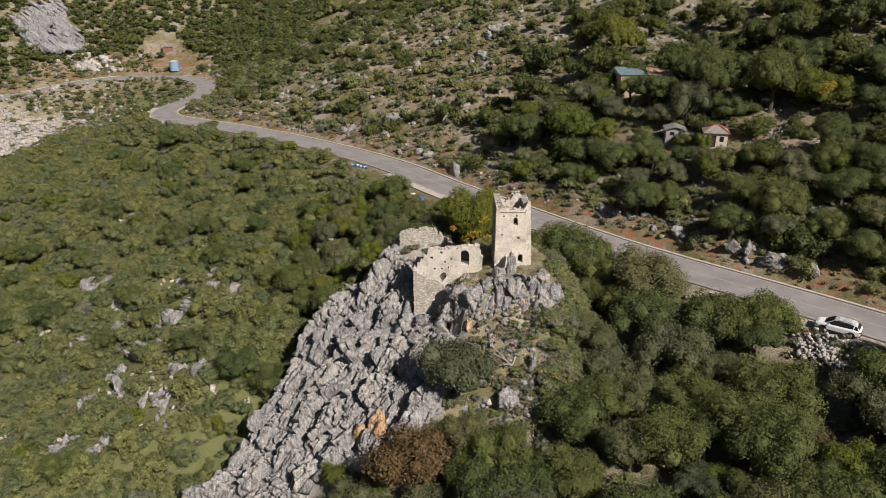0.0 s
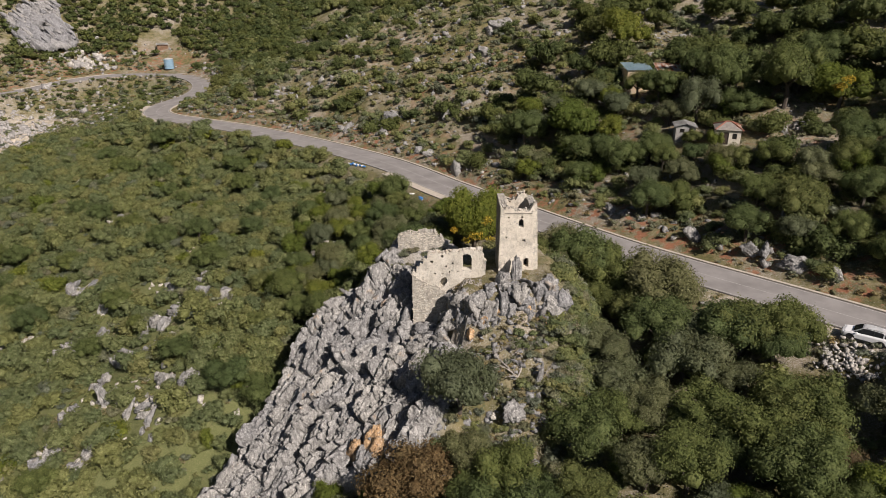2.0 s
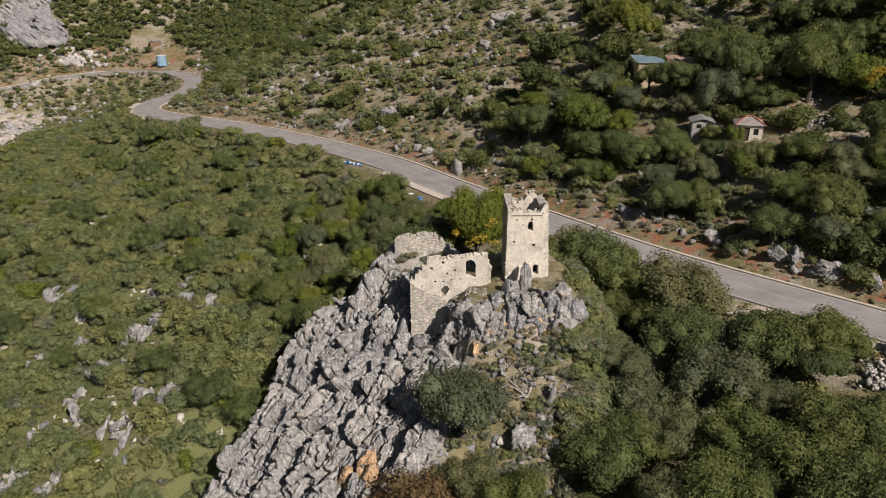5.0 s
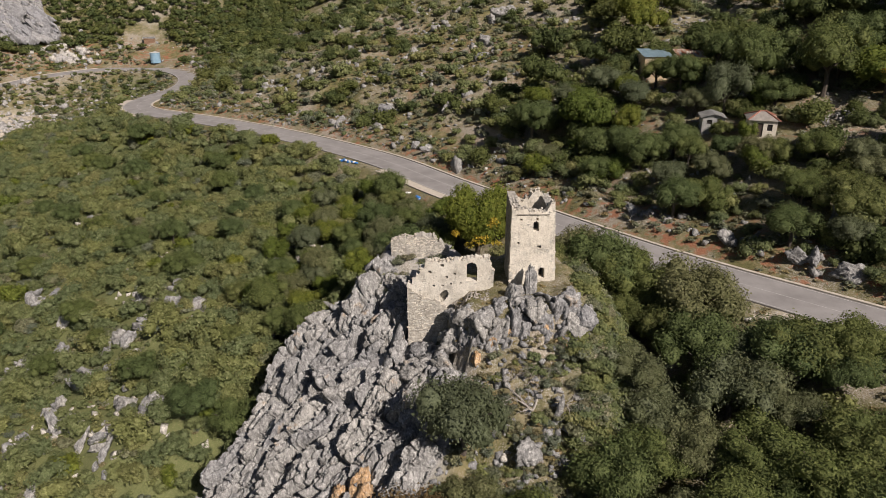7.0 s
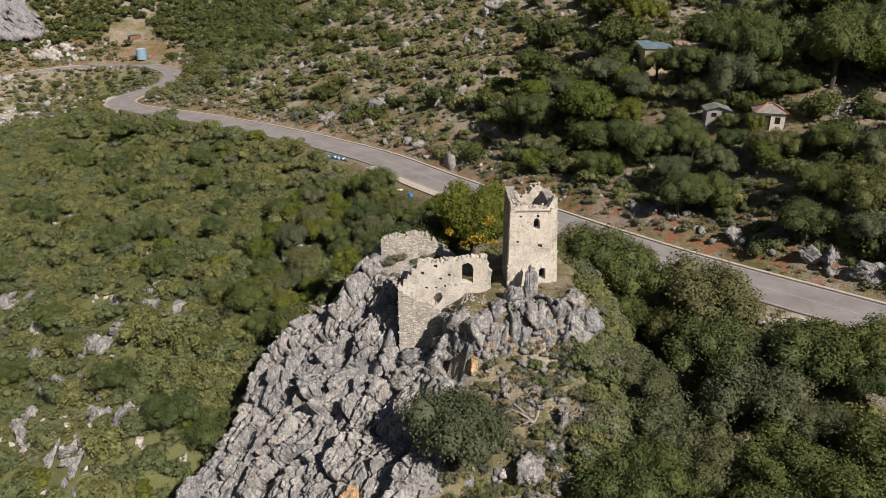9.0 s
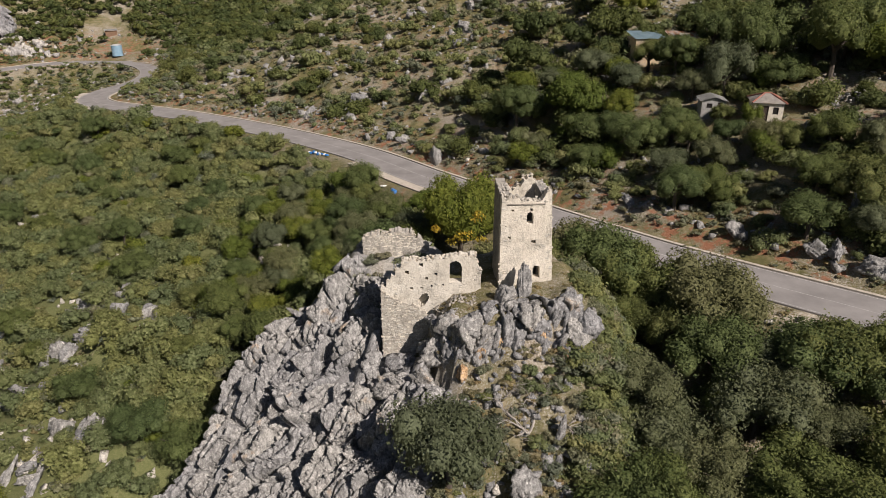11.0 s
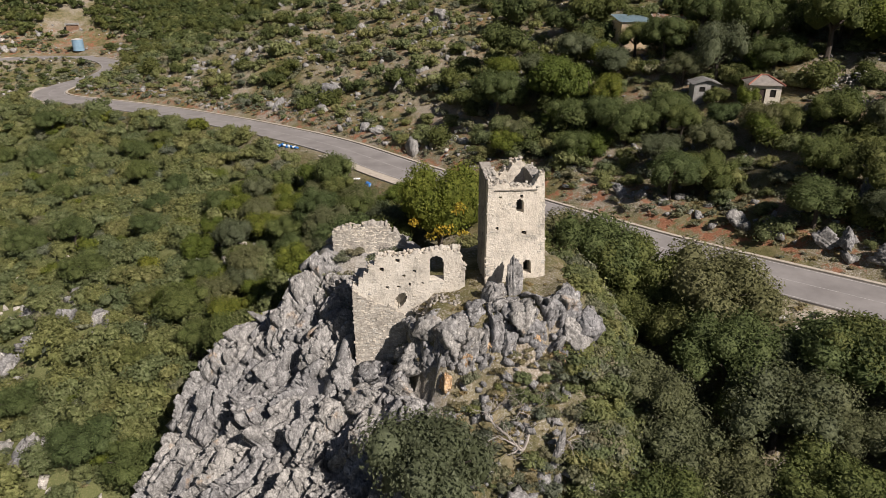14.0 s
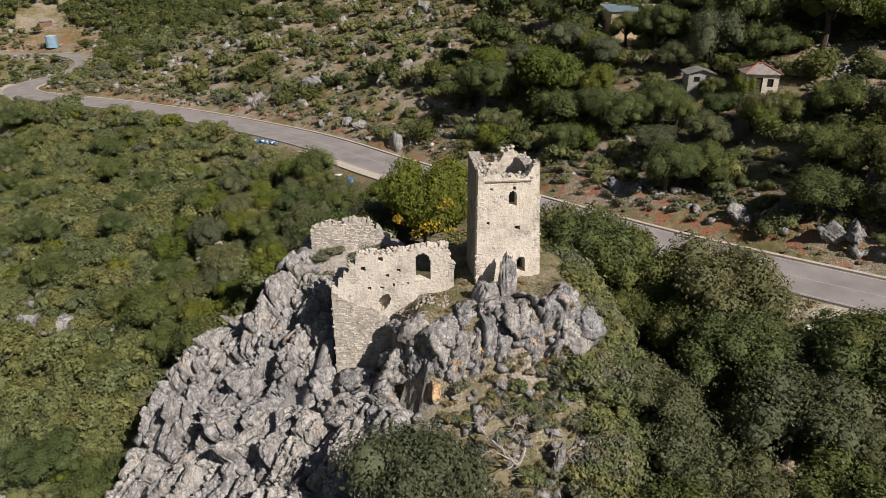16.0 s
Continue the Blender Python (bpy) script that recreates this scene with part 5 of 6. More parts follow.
def crown_stones(wall, length, top, thick, seed):
    """Loose rubble stones along a broken wall top."""
    r = random.Random(seed)
    co, lo, st = [], [], []
    nv = nl = 0
    x = 0.1
    while x < length - 0.1:
        for y in (0.12 * thick, 0.5 * thick, 0.86 * thick):
            if r.random() < 0.45:
                continue
            v, f = STONE_ARRAYS[r.randrange(8)]
            turn = np.array(Euler((r.gauss(0, 0.25), r.gauss(0, 0.25), r.uniform(0, 3.1))).to_matrix())
            size = (r.uniform(0.10, 0.34), r.uniform(0.10, 0.24), r.uniform(0.06, 0.20))
            co.append((v * size) @ turn.T + (x + r.gauss(0, 0.05), y, top(x / length) + r.uniform(-0.07, 0.05)))
            for p in f:
                lo += [nv + i for i in p]
                st.append(nl)
                nl += len(p)
            nv += len(v)
        x += r.uniform(0.16, 0.30)
    ob = new("loose_stonework", mesh_from("loose_stonework", np.concatenate(co), lo, st, [RUBBLE_WALL]))
    ob.parent = wall
    tagged(ob, "loose grey stones on the broken wall top", kind="stuff")


def patchy(seed, low, high):
    """Where the old plaster still hides the stones."""
    def cover(x, z):
        return low + (high - low) * (0.5 + 0.5 * float(waves(np.array([x]), np.array([z]), 2.6, seed)[0]))
    return cover


def dress_walls():
    half = T_W / 2
    for w in tower.children:
        if w.name.startswith("front_wall"):
            lay_stones(w, T_W, lambda u: wall_top(u, "front"), TOWER_HOLES, -0.4, 31, patchy(71, -0.28, 0.30), 290, lambda x, z: taper(x - half, z) + half)
    for w in ruin.children:
        if w.name.startswith("back_wall"):
            lay_stones(w, RUIN_LONG, ruin_top, RUIN_HOLES + [arched(5.93, 1.5, 1.0, 1.9)], -1.6, 32, patchy(72, -0.22, 0.34), 150)
            crown_stones(w, RUIN_LONG, ruin_top, 0.8, 55)
        elif w.name.startswith("front_wall"):
            lay_stones(w, 3.75, skirt_top, [], -5.2, 33, patchy(73, 0.15, 0.75), 200)
    lay_stones(bpy.data.objects["ruined_wall"].children[0], 6.1, fragment_top, [], -0.6, 34, patchy(74, 0.35, 0.85), 200)
    crown_stones(bpy.data.objects["ruined_wall"].children[0], 6.1, fragment_top, 1.1, 60)
    for w in tower.children:
        if w.name.startswith("front_wall"):
            crown_stones(w, T_W - 0.5, lambda u: wall_top(u * 0.9, "front"), T_T, 57)
        elif w.name.startswith("back_wall"):
            crown_stones(w, T_W - 2 * T_T - 0.25, lambda u: wall_top(u, "back"), T_T, 58)
        elif w.name.startswith("side_wall"):
            crown_stones(w, T_W - T_T, lambda u: wall_top(u, "side") + 0.12, T_T, 59)


dress_walls()


# ---------------------------------------------------------------- single plants that stand out
def own_plant(kind, name, x, y, s, label, category="tree", sz=1.0, sink=0.1):
    return plant(kind, name, x, y, s, label, category, "", sz, None, sink)


own_plant(OLIVES[0], "olive_tree", -4.7, -11.4, 1.48, "rounded grey-green olive tree at the foot of the rocks", "tree", 1.12)
own_plant(OLIVES[1], "olive_tree", -2.6, -13.6, 0.72, "small grey-green olive tree at the foot of the rocks", "tree", 1.1)
own_plant(BROWNS[0], "oak_tree", -8.6, -17.6, 1.75, "oak with rust-brown autumn leaves below the crag", "tree", 0.85)
own_plant(OLIVES[2], "olive_tree", -14.6, -18.2, 1.15, "grey-green olive tree under the foot of the crag", "tree", 0.9)
own_plant(OAKS[1], "oak_tree", -19.5, -20.0, 0.9, "dark green oak under the foot of the crag", "tree", 0.8)
own_plant(BROWNS[0], "oak_tree", 27.5, -17.0, 1.15, "oak with dull brown autumn leaves", "tree", 0.95)
own_plant(LIGHTS[0], "fig_bush", -25.8, 12.5, 0.95, "bright yellow-green leafy bush beside the crag", "bush", 0.9)
own_plant(LIGHTS[1], "fig_bush", -33.5, 2.0, 0.6, "bright yellow-green leafy bush on the slope", "bush", 0.9)
own_plant(LIGHTS[1], "fig_bush", -17.4, -15.8, 0.8, "bright green bush growing from the rocks", "bush", 1.2)
own_plant(LIGHTS[0], "oak_tree", 10.2, 51.5, 2.1, "broad fresh green oak on the hillside", "tree", 0.95)
own_plant(LIGHTS[1], "oak_tree", 23.2, 84.1, 2.2, "tall bright green tree above the sheet roofs", "tree", 1.15)
own_plant(OAKS[1], "oak_tree", 24.4, 54.0, 1.2, "dark green oak below the sheet roofs", "tree", 1.0)
own_plant(OAKS[3], "oak_tree", 21.9, 60.0, 1.1, "dark green oak before the peach-walled house", "tree", 0.88)
own_plant(OLIVES[2], "olive_tree", 29.4, 46.6, 1.30, "grey-green olive tree behind the small house", "tree", 1.35)
own_plant(OAKS[2], "oak_tree", 34.9, 50.8, 1.6, "tall dark green oak behind the small house", "tree", 1.2)
own_plant(OAKS[3], "oak_tree", 42.3, 45.5, 1.75, "tall dark green oak over the terrace", "tree", 1.15)
for k, (x, y, s) in enumerate(((31.8, 30.4, 0.74), (27.0, 35.4, 0.66), (35.8, 28.6, 0.85), (22.6, 36.0, 0.85), (39.8, 26.0, 0.95), (29.2, 32.2, 0.70), (24.8, 32.0, 0.95), (44.4, 24.6, 1.0), (18.6, 38.0, 0.8), (27.4, 40.2, 0.5))):
    plant((OAKS + OLIVES)[k % 7], "tree", x, y, s, "dark green tree on the hillside below the small house", "tree", "trees below the small house", 1.0)
own_plant(OAKS[0], "oak_tree", 8.4, 9.6, 1.45, "dense dark green oak close beside the tower", "tree", 1.15)
own_plant(OAKS[2], "oak_tree", 11.6, 8.2, 1.3, "dense dark green oak on the slope beside the tower", "tree", 1.05)
own_plant(OLIVES[0], "olive_tree", 17.4, 3.6, 1.75, "broad grey-green olive tree below the road", "tree", 0.95)
own_plant(OAKS[3], "oak_tree", 22.8, -4.2, 1.5, "broad dark green oak below the road", "tree", 0.9)
own_plant(OLIVES[2], "olive_tree", 17.8, -6.6, 1.45, "broad grey-green olive tree in the wood", "tree", 1.0)
own_plant(OAKS[1], "oak_tree", 26.4, -12.6, 1.25, "broad dark green oak in the wood below the stone pile", "tree", 0.95)
own_plant(OAKS[0], "oak_tree", 7.8, -12.6, 1.3, "rounded green oak in the hollow before the rocks", "tree", 0.95)
own_plant(OLIVES[1], "olive_tree", 6.6, 14.2, 1.35, "grey-green olive tree beyond the tower", "tree", 1.1)
own_plant(LIGHTS[0], "climbing_bush", 30.3, 37.4, 0.62, "green climber swallowing the corner of the small house", "bush", 1.3)


def build_turning_tree(x, y):
    """The tree behind the ruin whose leaves are turning yellow."""
    ob = own_plant(TURNING, "turning_tree", x, y, 2.0, "fresh green tree with sprays of yellow autumn leaves", "tree", 1.25)
    for k, (dx, dy, dz, r) in enumerate(((0.3, -2.5, 1.35, 0.50), (-0.2, -2.45, 1.15, 0.42), (1.0, -2.2, 2.2, 0.42), (1.2, -2.3, 1.2, 0.32), (-1.3, -2.2, 1.7, 0.3))):
        co, lo, st = crown_arrays(700 + k, r * 1.15, r * 1.2, 6, 110, 0.10, False)
        o = new("yellow_spray", mesh_from("yellow_spray", co, lo, st, [LEAF_YELLOW]))
        o.parent = ob
        tagged(o, kind="stuff")
        o.rotation_euler = (0, 0, -ob.rotation_euler.z)
        c, s = math.cos(-ob.rotation_euler.z), math.sin(-ob.rotation_euler.z)
        o.location = (dx * c - dy * s, dx * s + dy * c, dz)
        tagged(o, "yellow autumn leaves")
    return ob


build_turning_tree(-5.4, 24.0)
own_plant(OLIVES[0], "olive_tree", -10.5, 20.5, 1.0, "greyish half-bare olive tree behind the ruin", "tree", 1.2)
yellow_oak = own_plant(LIGHTS[1], "turning_tree", 49.4, 43.0, 1.9, "tree with yellow-green autumn leaves on the hillside", "tree", 0.95)
for dx, dy, dz in ((-0.8, -1.7, 1.7), (-0.4, -1.9, 2.3)):
    co, lo, st = crown_arrays(720, 0.7, 0.8, 5, 130, 0.16, False)
    o = new("yellow_spray", mesh_from("yellow_spray", co, lo, st, [LEAF_YELLOW]))
    o.parent = yellow_oak
    tagged(o, "yellow autumn leaves", kind="stuff")
    o.location = (dx, dy, dz)
    yellow_oak.rotation_euler.z = 0


def dead_branching(bm, r, p, d, length, radius, depth):
    q = [p]
    for k in range(3):
        d = (d + Vector((r.gauss(0, 0.25), r.gauss(0, 0.25), r.gauss(0.03, 0.2)))).normalized()
        q.append(q[-1] + d * length / 3)
    limb(bm, q, radius, radius * 0.5, 5)
    if depth:
        for k in range(3):
            dead_branching(bm, r, q[1 + k % 3], (d + Vector((r.gauss(0, 0.7), r.gauss(0, 0.7), r.gauss(0.1, 0.5)))).normalized(), length * r.uniform(0.5, 0.75), radius * 0.5, depth - 1)


def build_dead_tree(name, x, y, seed, size, lean, label):
    r = random.Random(seed)
    bm = bmesh.new()
    for k in range(5):
        a = 6.28 * k / 5 + r.uniform(-0.5, 0.5)
        dead_branching(bm, r, Vector((0, 0, -0.2)), Vector((math.cos(a) + lean[0], math.sin(a) + lean[1], 0.7)).normalized(), size * r.uniform(0.6, 1.1), 0.05 * size, 3)
    ob = part(name, bm, DEADWOOD)
    ob.location = (x, y, land_at(x, y) + 0.1)
    tagged(ob, label, "dead tree")


build_dead_tree("dead_tree", 1.0, -9.0, 3, 2.3, (-0.5, 0.2), "bare grey dead tree sprawling over the rocks")
build_dead_tree("dead_tree", 3.6, -8.6, 4, 1.3, (0.3, -0.2), "bare grey dead bush on the stony slope")
build_dead_tree("dead_tree", 2.2, -7.2, 5, 1.0, (0.0, 0.0), "bare grey dead bush under the rock heads")
build_dead_tree("dead_tree", -0.6, -7.6, 6, 1.0, (0.0, -0.3), "bare twiggy bush under the rock heads")
build_dead_tree("dead_tree", -8.6, 8.2, 8, 1.3, (0.0, 0.0), "bare grey bush against the wall fragment")
build_dead_tree("dead_tree", -11.4, 5.2, 9, 1.1, (0.0, 0.0), "bare grey bush on the rock behind the ruin")
build_dead_tree("dead_tree", -12.8, 6.4, 10, 1.0, (0.0, 0.0), "bare grey bush on the rock behind the ruin")
build_dead_tree("dead_tree", -9.5, 17.5, 7, 1.6, (0.0, 0.0), "bare grey bush behind the ruin")
ob = new("standing_stone", BLADES[3])
ob.matrix_world = trs(3.1, -9.6, land_at(3.1, -9.6) + 0.6, 1, 0.3, 1.4, 0, (1.1, 0.5, 0.5))
tagged(ob, "pale upright slab of limestone by the dead tree", "rock")


def brush_patch():
    """Low growth over the slope in front of the rocks and on the ruin's floor."""
    low = [crown_arrays(780 + k, 1.0, 1.0, 8, 300, 0.17, True, 0.75, tri=True, low=0.2) for k in range(5)]
    r = np.random.RandomState(77)
    x, y = r.uniform(-8, 11, 2000), r.uniform(-17, 6, 2000)
    m, kn, cr = inside(x, y, MOUND), inside(x, y, KNOLL), inside(x, y, CRAG)
    gap = waves(x, y, 4.0, 91)
    front = (m < -0.7) & (kn < 0.4) & (cr < -0.3) & (gap > -0.6) & (x < 8)
    side = (x > 5.2) & (m < -0.4) & (kn < 0.2)
    sel = front | side
    s = np.where(x > 4.5, r.uniform(0.6, 1.35, 2000), r.uniform(0.3, 0.9, 2000))
    kind = r.uniform(size=2000) + np.where(x > 4.5, -0.25, 0.42)
    build_scrub("brush", "green brush on the slope under the tower", LEAF_SCRUB, low, x[sel & (kind < 0.5)], y[sel & (kind < 0.5)], s[sel & (kind < 0.5)], r)
    build_scrub("brush", "grey twiggy brush on the slope under the tower", LEAF_GREY, low, x[sel & (kind >= 0.5) & (kind < 0.85)], y[sel & (kind >= 0.5) & (kind < 0.85)], s[sel & (kind >= 0.5) & (kind < 0.85)], r)
    build_scrub("dry_grass", "dry straw grass between the rocks", LEAF_STRAW, low, x[sel & (kind >= 0.85)], y[sel & (kind >= 0.85)], s[sel & (kind >= 0.85)] * 0.6, r, 0.7)
    x, y = r.uniform(-9, 5.5, 260), r.uniform(-4.5, 2, 260)
    sel = (inside(x, y, MOUND) > 0.2) & ~((x > -1.8) & (x < 3.2) & (y > -1)) & ~((y > -1.2) & (x < -2.6)) & (r.uniform(size=260) < 0.6)
    build_scrub("dry_grass", "short dry grass on the earth by the ruin and tower", LEAF_STRAW, low, x[sel], y[sel], r.uniform(0.15, 0.34, sel.sum()), r, 0.6)
    x, y = r.uniform(-14.5, -7.5, 60), r.uniform(3.2, 8.6, 60)
    build_scrub("brush", "grey leafless brush on the rock behind the ruin", LEAF_GREY, low, x, y, r.uniform(0.3, 0.75, 60), r)
    x, y = r.uniform(-6.6, -3.2, 110), r.uniform(-2.8, -1.0, 110)
    rubble("loose_stones", "broken wall stones strewn over the floor of the ruin", STONE_GREY, x, y, r.uniform(0.06, 0.17, 110), 12, sub=1)
    n = 420
    x, y = r.uniform(-7, 9, n), r.uniform(-16, -4, n)
    sel = (inside(x, y, MOUND) < -0.8) & (inside(x, y, CRAG) < 0)
    rubble("loose_stones", "pale broken stones on the slope under the tower", ROCK, x[sel], y[sel], r.uniform(0.12, 0.5, sel.sum()), 11, sub=1)


brush_patch()

# ---------------------------------------------------------------- the white car
WHITE_PAINT = plain("white_car_paint", (0.76, 0.77, 0.78), (0.82, 0.83, 0.84), 1.0, 0.22, 0.0, 0.0)
GLASS_DARK = plain("tinted_car_glass", (0.012, 0.014, 0.016), (0.02, 0.022, 0.025), 1.0, 0.06, 0.0, 0.0)
RUBBER = plain("tyre_rubber", (0.015, 0.015, 0.016), (0.03, 0.03, 0.03), 8.0, 0.85)
ALLOY = plain("alloy_rim", (0.32, 0.32, 0.33), (0.45, 0.45, 0.46), 4.0, 0.35, 0.9)
TRIM = plain("black_plastic_trim", (0.02, 0.02, 0.02), (0.035, 0.035, 0.035), 6.0, 0.6)
RED_LENS = plain("red_lamp_lens", (0.30, 0.015, 0.012), (0.40, 0.03, 0.02), 3.0, 0.2)
CLEAR_LENS = plain("clear_lamp_lens", (0.55, 0.57, 0.60), (0.7, 0.72, 0.74), 3.0, 0.12)


def loft(bm, rings):
    vs = [[bm.verts.new(p) for p in ring] for ring in rings]
    for a, b in zip(vs[:-1], vs[1:]):
        for i in range(len(a)):
            bm.faces.new((a[i], a[(i + 1) % len(a)], b[(i + 1) % len(b)], b[i]))
    bm.faces.new(vs[0][::-1])
    bm.faces.new(vs[-1])


def wheel_bm(r, w, sides=20):
    bm = bmesh.new()
    prof = ((r * 0.62, -w / 2), (r * 0.92, -w / 2), (r, -w * 0.3), (r, w * 0.3), (r * 0.92, w / 2), (r * 0.62, w / 2))
    rings = [[bm.verts.new((math.cos(6.2832 * i / sides) * q, y, math.sin(6.2832 * i / sides) * q)) for i in range(sides)] for q, y in prof]
    for a, b in zip(rings, rings[1:] + rings[:1]):
        for i in range(sides):
            bm.faces.new((a[i], a[(i + 1) % sides], b[(i + 1) % sides], b[i]))
    return bm


def build_car(m):
    """A compact crossover; its nose points to +x."""
    car = thing("car", "white compact crossover car parked on the roadside gravel", "car", m)
    bm = bmesh.new()
    rings = []
    for x, w, z0, z1 in ((-2.15, 0.70, 0.48, 0.95), (-2.05, 0.84, 0.30, 1.05), (-1.5, 0.90, 0.24, 1.06), (-0.6, 0.90, 0.22, 1.03), (0.5, 0.90, 0.22, 1.00), (1.2, 0.89, 0.24, 0.98), (1.85, 0.82, 0.28, 0.86), (2.12, 0.66, 0.34, 0.72), (2.18, 0.50, 0.42, 0.62)):
        rings.append([(x, -w * 0.93, z0), (x, -w, z0 + 0.22), (x, -w, z1 - 0.16), (x, -w * 0.90, z1), (x, w * 0.90, z1), (x, w, z1 - 0.16), (x, w, z0 + 0.22), (x, w * 0.93, z0)])
    loft(bm, rings)
    bmesh.ops.bevel(bm, geom=[e for e in bm.edges], offset=0.03, segments=2, affect='EDGES', clamp_overlap=True)
    body = part("body", bm, WHITE_PAINT, car, "glossy white bodywork")
    bm = bmesh.new()
    rings = []
    for x, z, w in ((-2.0, 1.0, 0.80), (-1.72, 1.40, 0.66), (-1.2, 1.55, 0.63), (0.0, 1.58, 0.62), (0.35, 1.50, 0.62), (1.15, 0.97, 0.78)):
        rings.append([(x, -w - (1.5 - z) * 0.02, z - 0.02), (x, -w * 0.85, z + 0.03), (x, w * 0.85, z + 0.03), (x, w + (1.5 - z) * 0.02, z - 0.02)])
    vs = [[bm.verts.new(p) for p in r] for r in rings]
    for a, b in zip(vs[:-1], vs[1:]):
        for i in range(3):
            bm.faces.new((a[i], a[i + 1], b[i + 1], b[i]))
    bmesh.ops.solidify(bm, geom=list(bm.faces), thickness=0.03)
    part("roof", bm, WHITE_PAINT, car, "white roof with dark glass below")
    bm = bmesh.new()
    rings = []
    for x, zt in ((-1.98, 0.98), (-1.72, 1.36), (-1.2, 1.50), (0.0, 1.52), (0.33, 1.45), (1.12, 0.96)):
        k = (zt - 0.95) / 0.6
        rings.append([(x, -0.80, 0.94), (x, -0.80 + 0.15 * k, zt), (x, 0.80 - 0.15 * k, zt), (x, 0.80, 0.94)])
    loft(bm, rings)
    part("side_glass", bm, GLASS_DARK, car, "dark tinted side windows")
    for nm, x0, z0, x1, z1, mt, lab in (("windscreen", 0.42, 1.44, 1.10, 1.03, GLASS_DARK, "dark sloping windscreen"), ("rear_window", -1.76, 1.38, -1.97, 1.08, GLASS_DARK, "dark rear window")):
        bm = bmesh.new()
        d = 0.045 if x1 > 0 else -0.04
        v = [bm.verts.new(p) for p in ((x0, -0.56, z0 + 0.03), (x0, 0.56, z0 + 0.03), (x1, 0.66, z1 + 0.03), (x1, -0.66, z1 + 0.03))]
        bm.faces.new(v)
        bmesh.ops.translate(bm, verts=v, vec=(d, 0, 0.03))
        bmesh.ops.solidify(bm, geom=list(bm.faces), thickness=0.02)
        part(nm, bm, mt, car, lab)
    for y in (-1, 1):
        for x0, x1 in ((-0.63, -0.55), (0.36, 0.46), (-1.5, -1.38)):
            bm = bmesh.new()
            v = [bm.verts.new(p) for p in ((x0, y * 0.83, 0.96), (x1, y * 0.83, 0.96), (x1 - 0.04, y * 0.665, 1.5), (x0 - 0.04, y * 0.665, 1.5))]
            bm.faces.new(v)
            bmesh.ops.solidify(bm, geom=list(bm.faces), thickness=0.025)
            part("pillar", bm, TRIM if x0 > -1 else WHITE_PAINT, car)
        bm = bmesh.new()
        box(bm, 0.72, 0.86, y * 0.98 - 0.09, y * 0.98 + 0.09, 0.98, 1.12, 0.03)
        part("mirror", bm, WHITE_PAINT, car)
        bm = bmesh.new()
        box(bm, -1.95, 1.9, y * 0.895 - 0.015, y * 0.895 + 0.015, 0.24, 0.40, 0.01)
        part("sill", bm, TRIM, car, "black plastic sill")
        bm = bmesh.new()
        box(bm, 1.84, 2.06, y * 0.62 - 0.16, y * 0.62 + 0.16, 0.66, 0.80, 0.03)
        part("headlight", bm, CLEAR_LENS, car, "clear headlight")
        bm = bmesh.new()
        box(bm, -2.16, -2.02, y * 0.68 - 0.16, y * 0.68 + 0.16, 0.80, 0.94, 0.02)
        part("tail_light", bm, RED_LENS, car, "red tail light")
        for x in (-1.32, 1.32):
            wh = part("wheel", wheel_bm(0.34, 0.23), RUBBER, car, "black tyre on alloy rim")
            wh.location = (x, y * 0.80, 0.34)
            bm = bmesh.new()
            bmesh.ops.create_cone(bm, cap_ends=True, segments=16, radius1=0.215, radius2=0.215, depth=0.18, matrix=Matrix.Rotation(radians(90), 4, 'X'))
            rim = part("rim", bm, ALLOY, wh)
            bm = bmesh.new()
            bmesh.ops.create_cone(bm, cap_ends=True, segments=18, radius1=0.40, radius2=0.40, depth=0.03, matrix=Matrix.Rotation(radians(90), 4, 'X'))
            arch = part("wheel_arch", bm, TRIM, car, "black wheel arch")
            arch.location = (x, y * 0.893, 0.37)
    for nm, x, w, z0, z1, mt in (("front_bumper", 2.10, 0.62, 0.30, 0.48, TRIM), ("rear_bumper", -2.14, 0.74, 0.34, 0.52, TRIM), ("grille", 2.13, 0.34, 0.52, 0.64, TRIM)):
        bm = bmesh.new()
        box(bm, x - 0.06, x + 0.06, -w, w, z0, z1, 0.02)
        part(nm, bm, mt, car)
    for y in (-0.58, 0.58):
        bm = bmesh.new()
        box(bm, -1.5, 0.1, y - 0.02, y + 0.02, 1.585, 1.63, 0.012)
        part("roof_rail", bm, ALLOY, car)
    return car


CAR_X, CAR_Y = 35.3, -4.9
build_car(pose(CAR_X, CAR_Y, land_at(CAR_X, CAR_Y) + 0.03, 0, 0, 148))

# ---------------------------------------------------------------- houses on the hillside
PLASTER = make_masonry("old_white_plaster", (0.50, 0.46, 0.38), (0.68, 0.63, 0.53), (0.78, 0.74, 0.65))
PLASTER_GREY = make_masonry("grey_rendered_wall", (0.26, 0.26, 0.26), (0.36, 0.36, 0.35), (0.46, 0.46, 0.44))
PLASTER_PEACH = make_masonry("peach_rendered_wall", (0.46, 0.34, 0.20), (0.60, 0.45, 0.28), (0.68, 0.54, 0.36))
TIN = plain("galvanised_sheet", (0.42, 0.42, 0.41), (0.62, 0.62, 0.60), 1.2, 0.55, 0.3)
TIN_BLUE = plain("blue_grey_sheet", (0.24, 0.36, 0.42), (0.36, 0.48, 0.54), 1.0, 0.5, 0.1)
WOOD_DARK = plain("old_dark_wood", (0.03, 0.022, 0.018), (0.07, 0.05, 0.04), 5.0, 0.8)


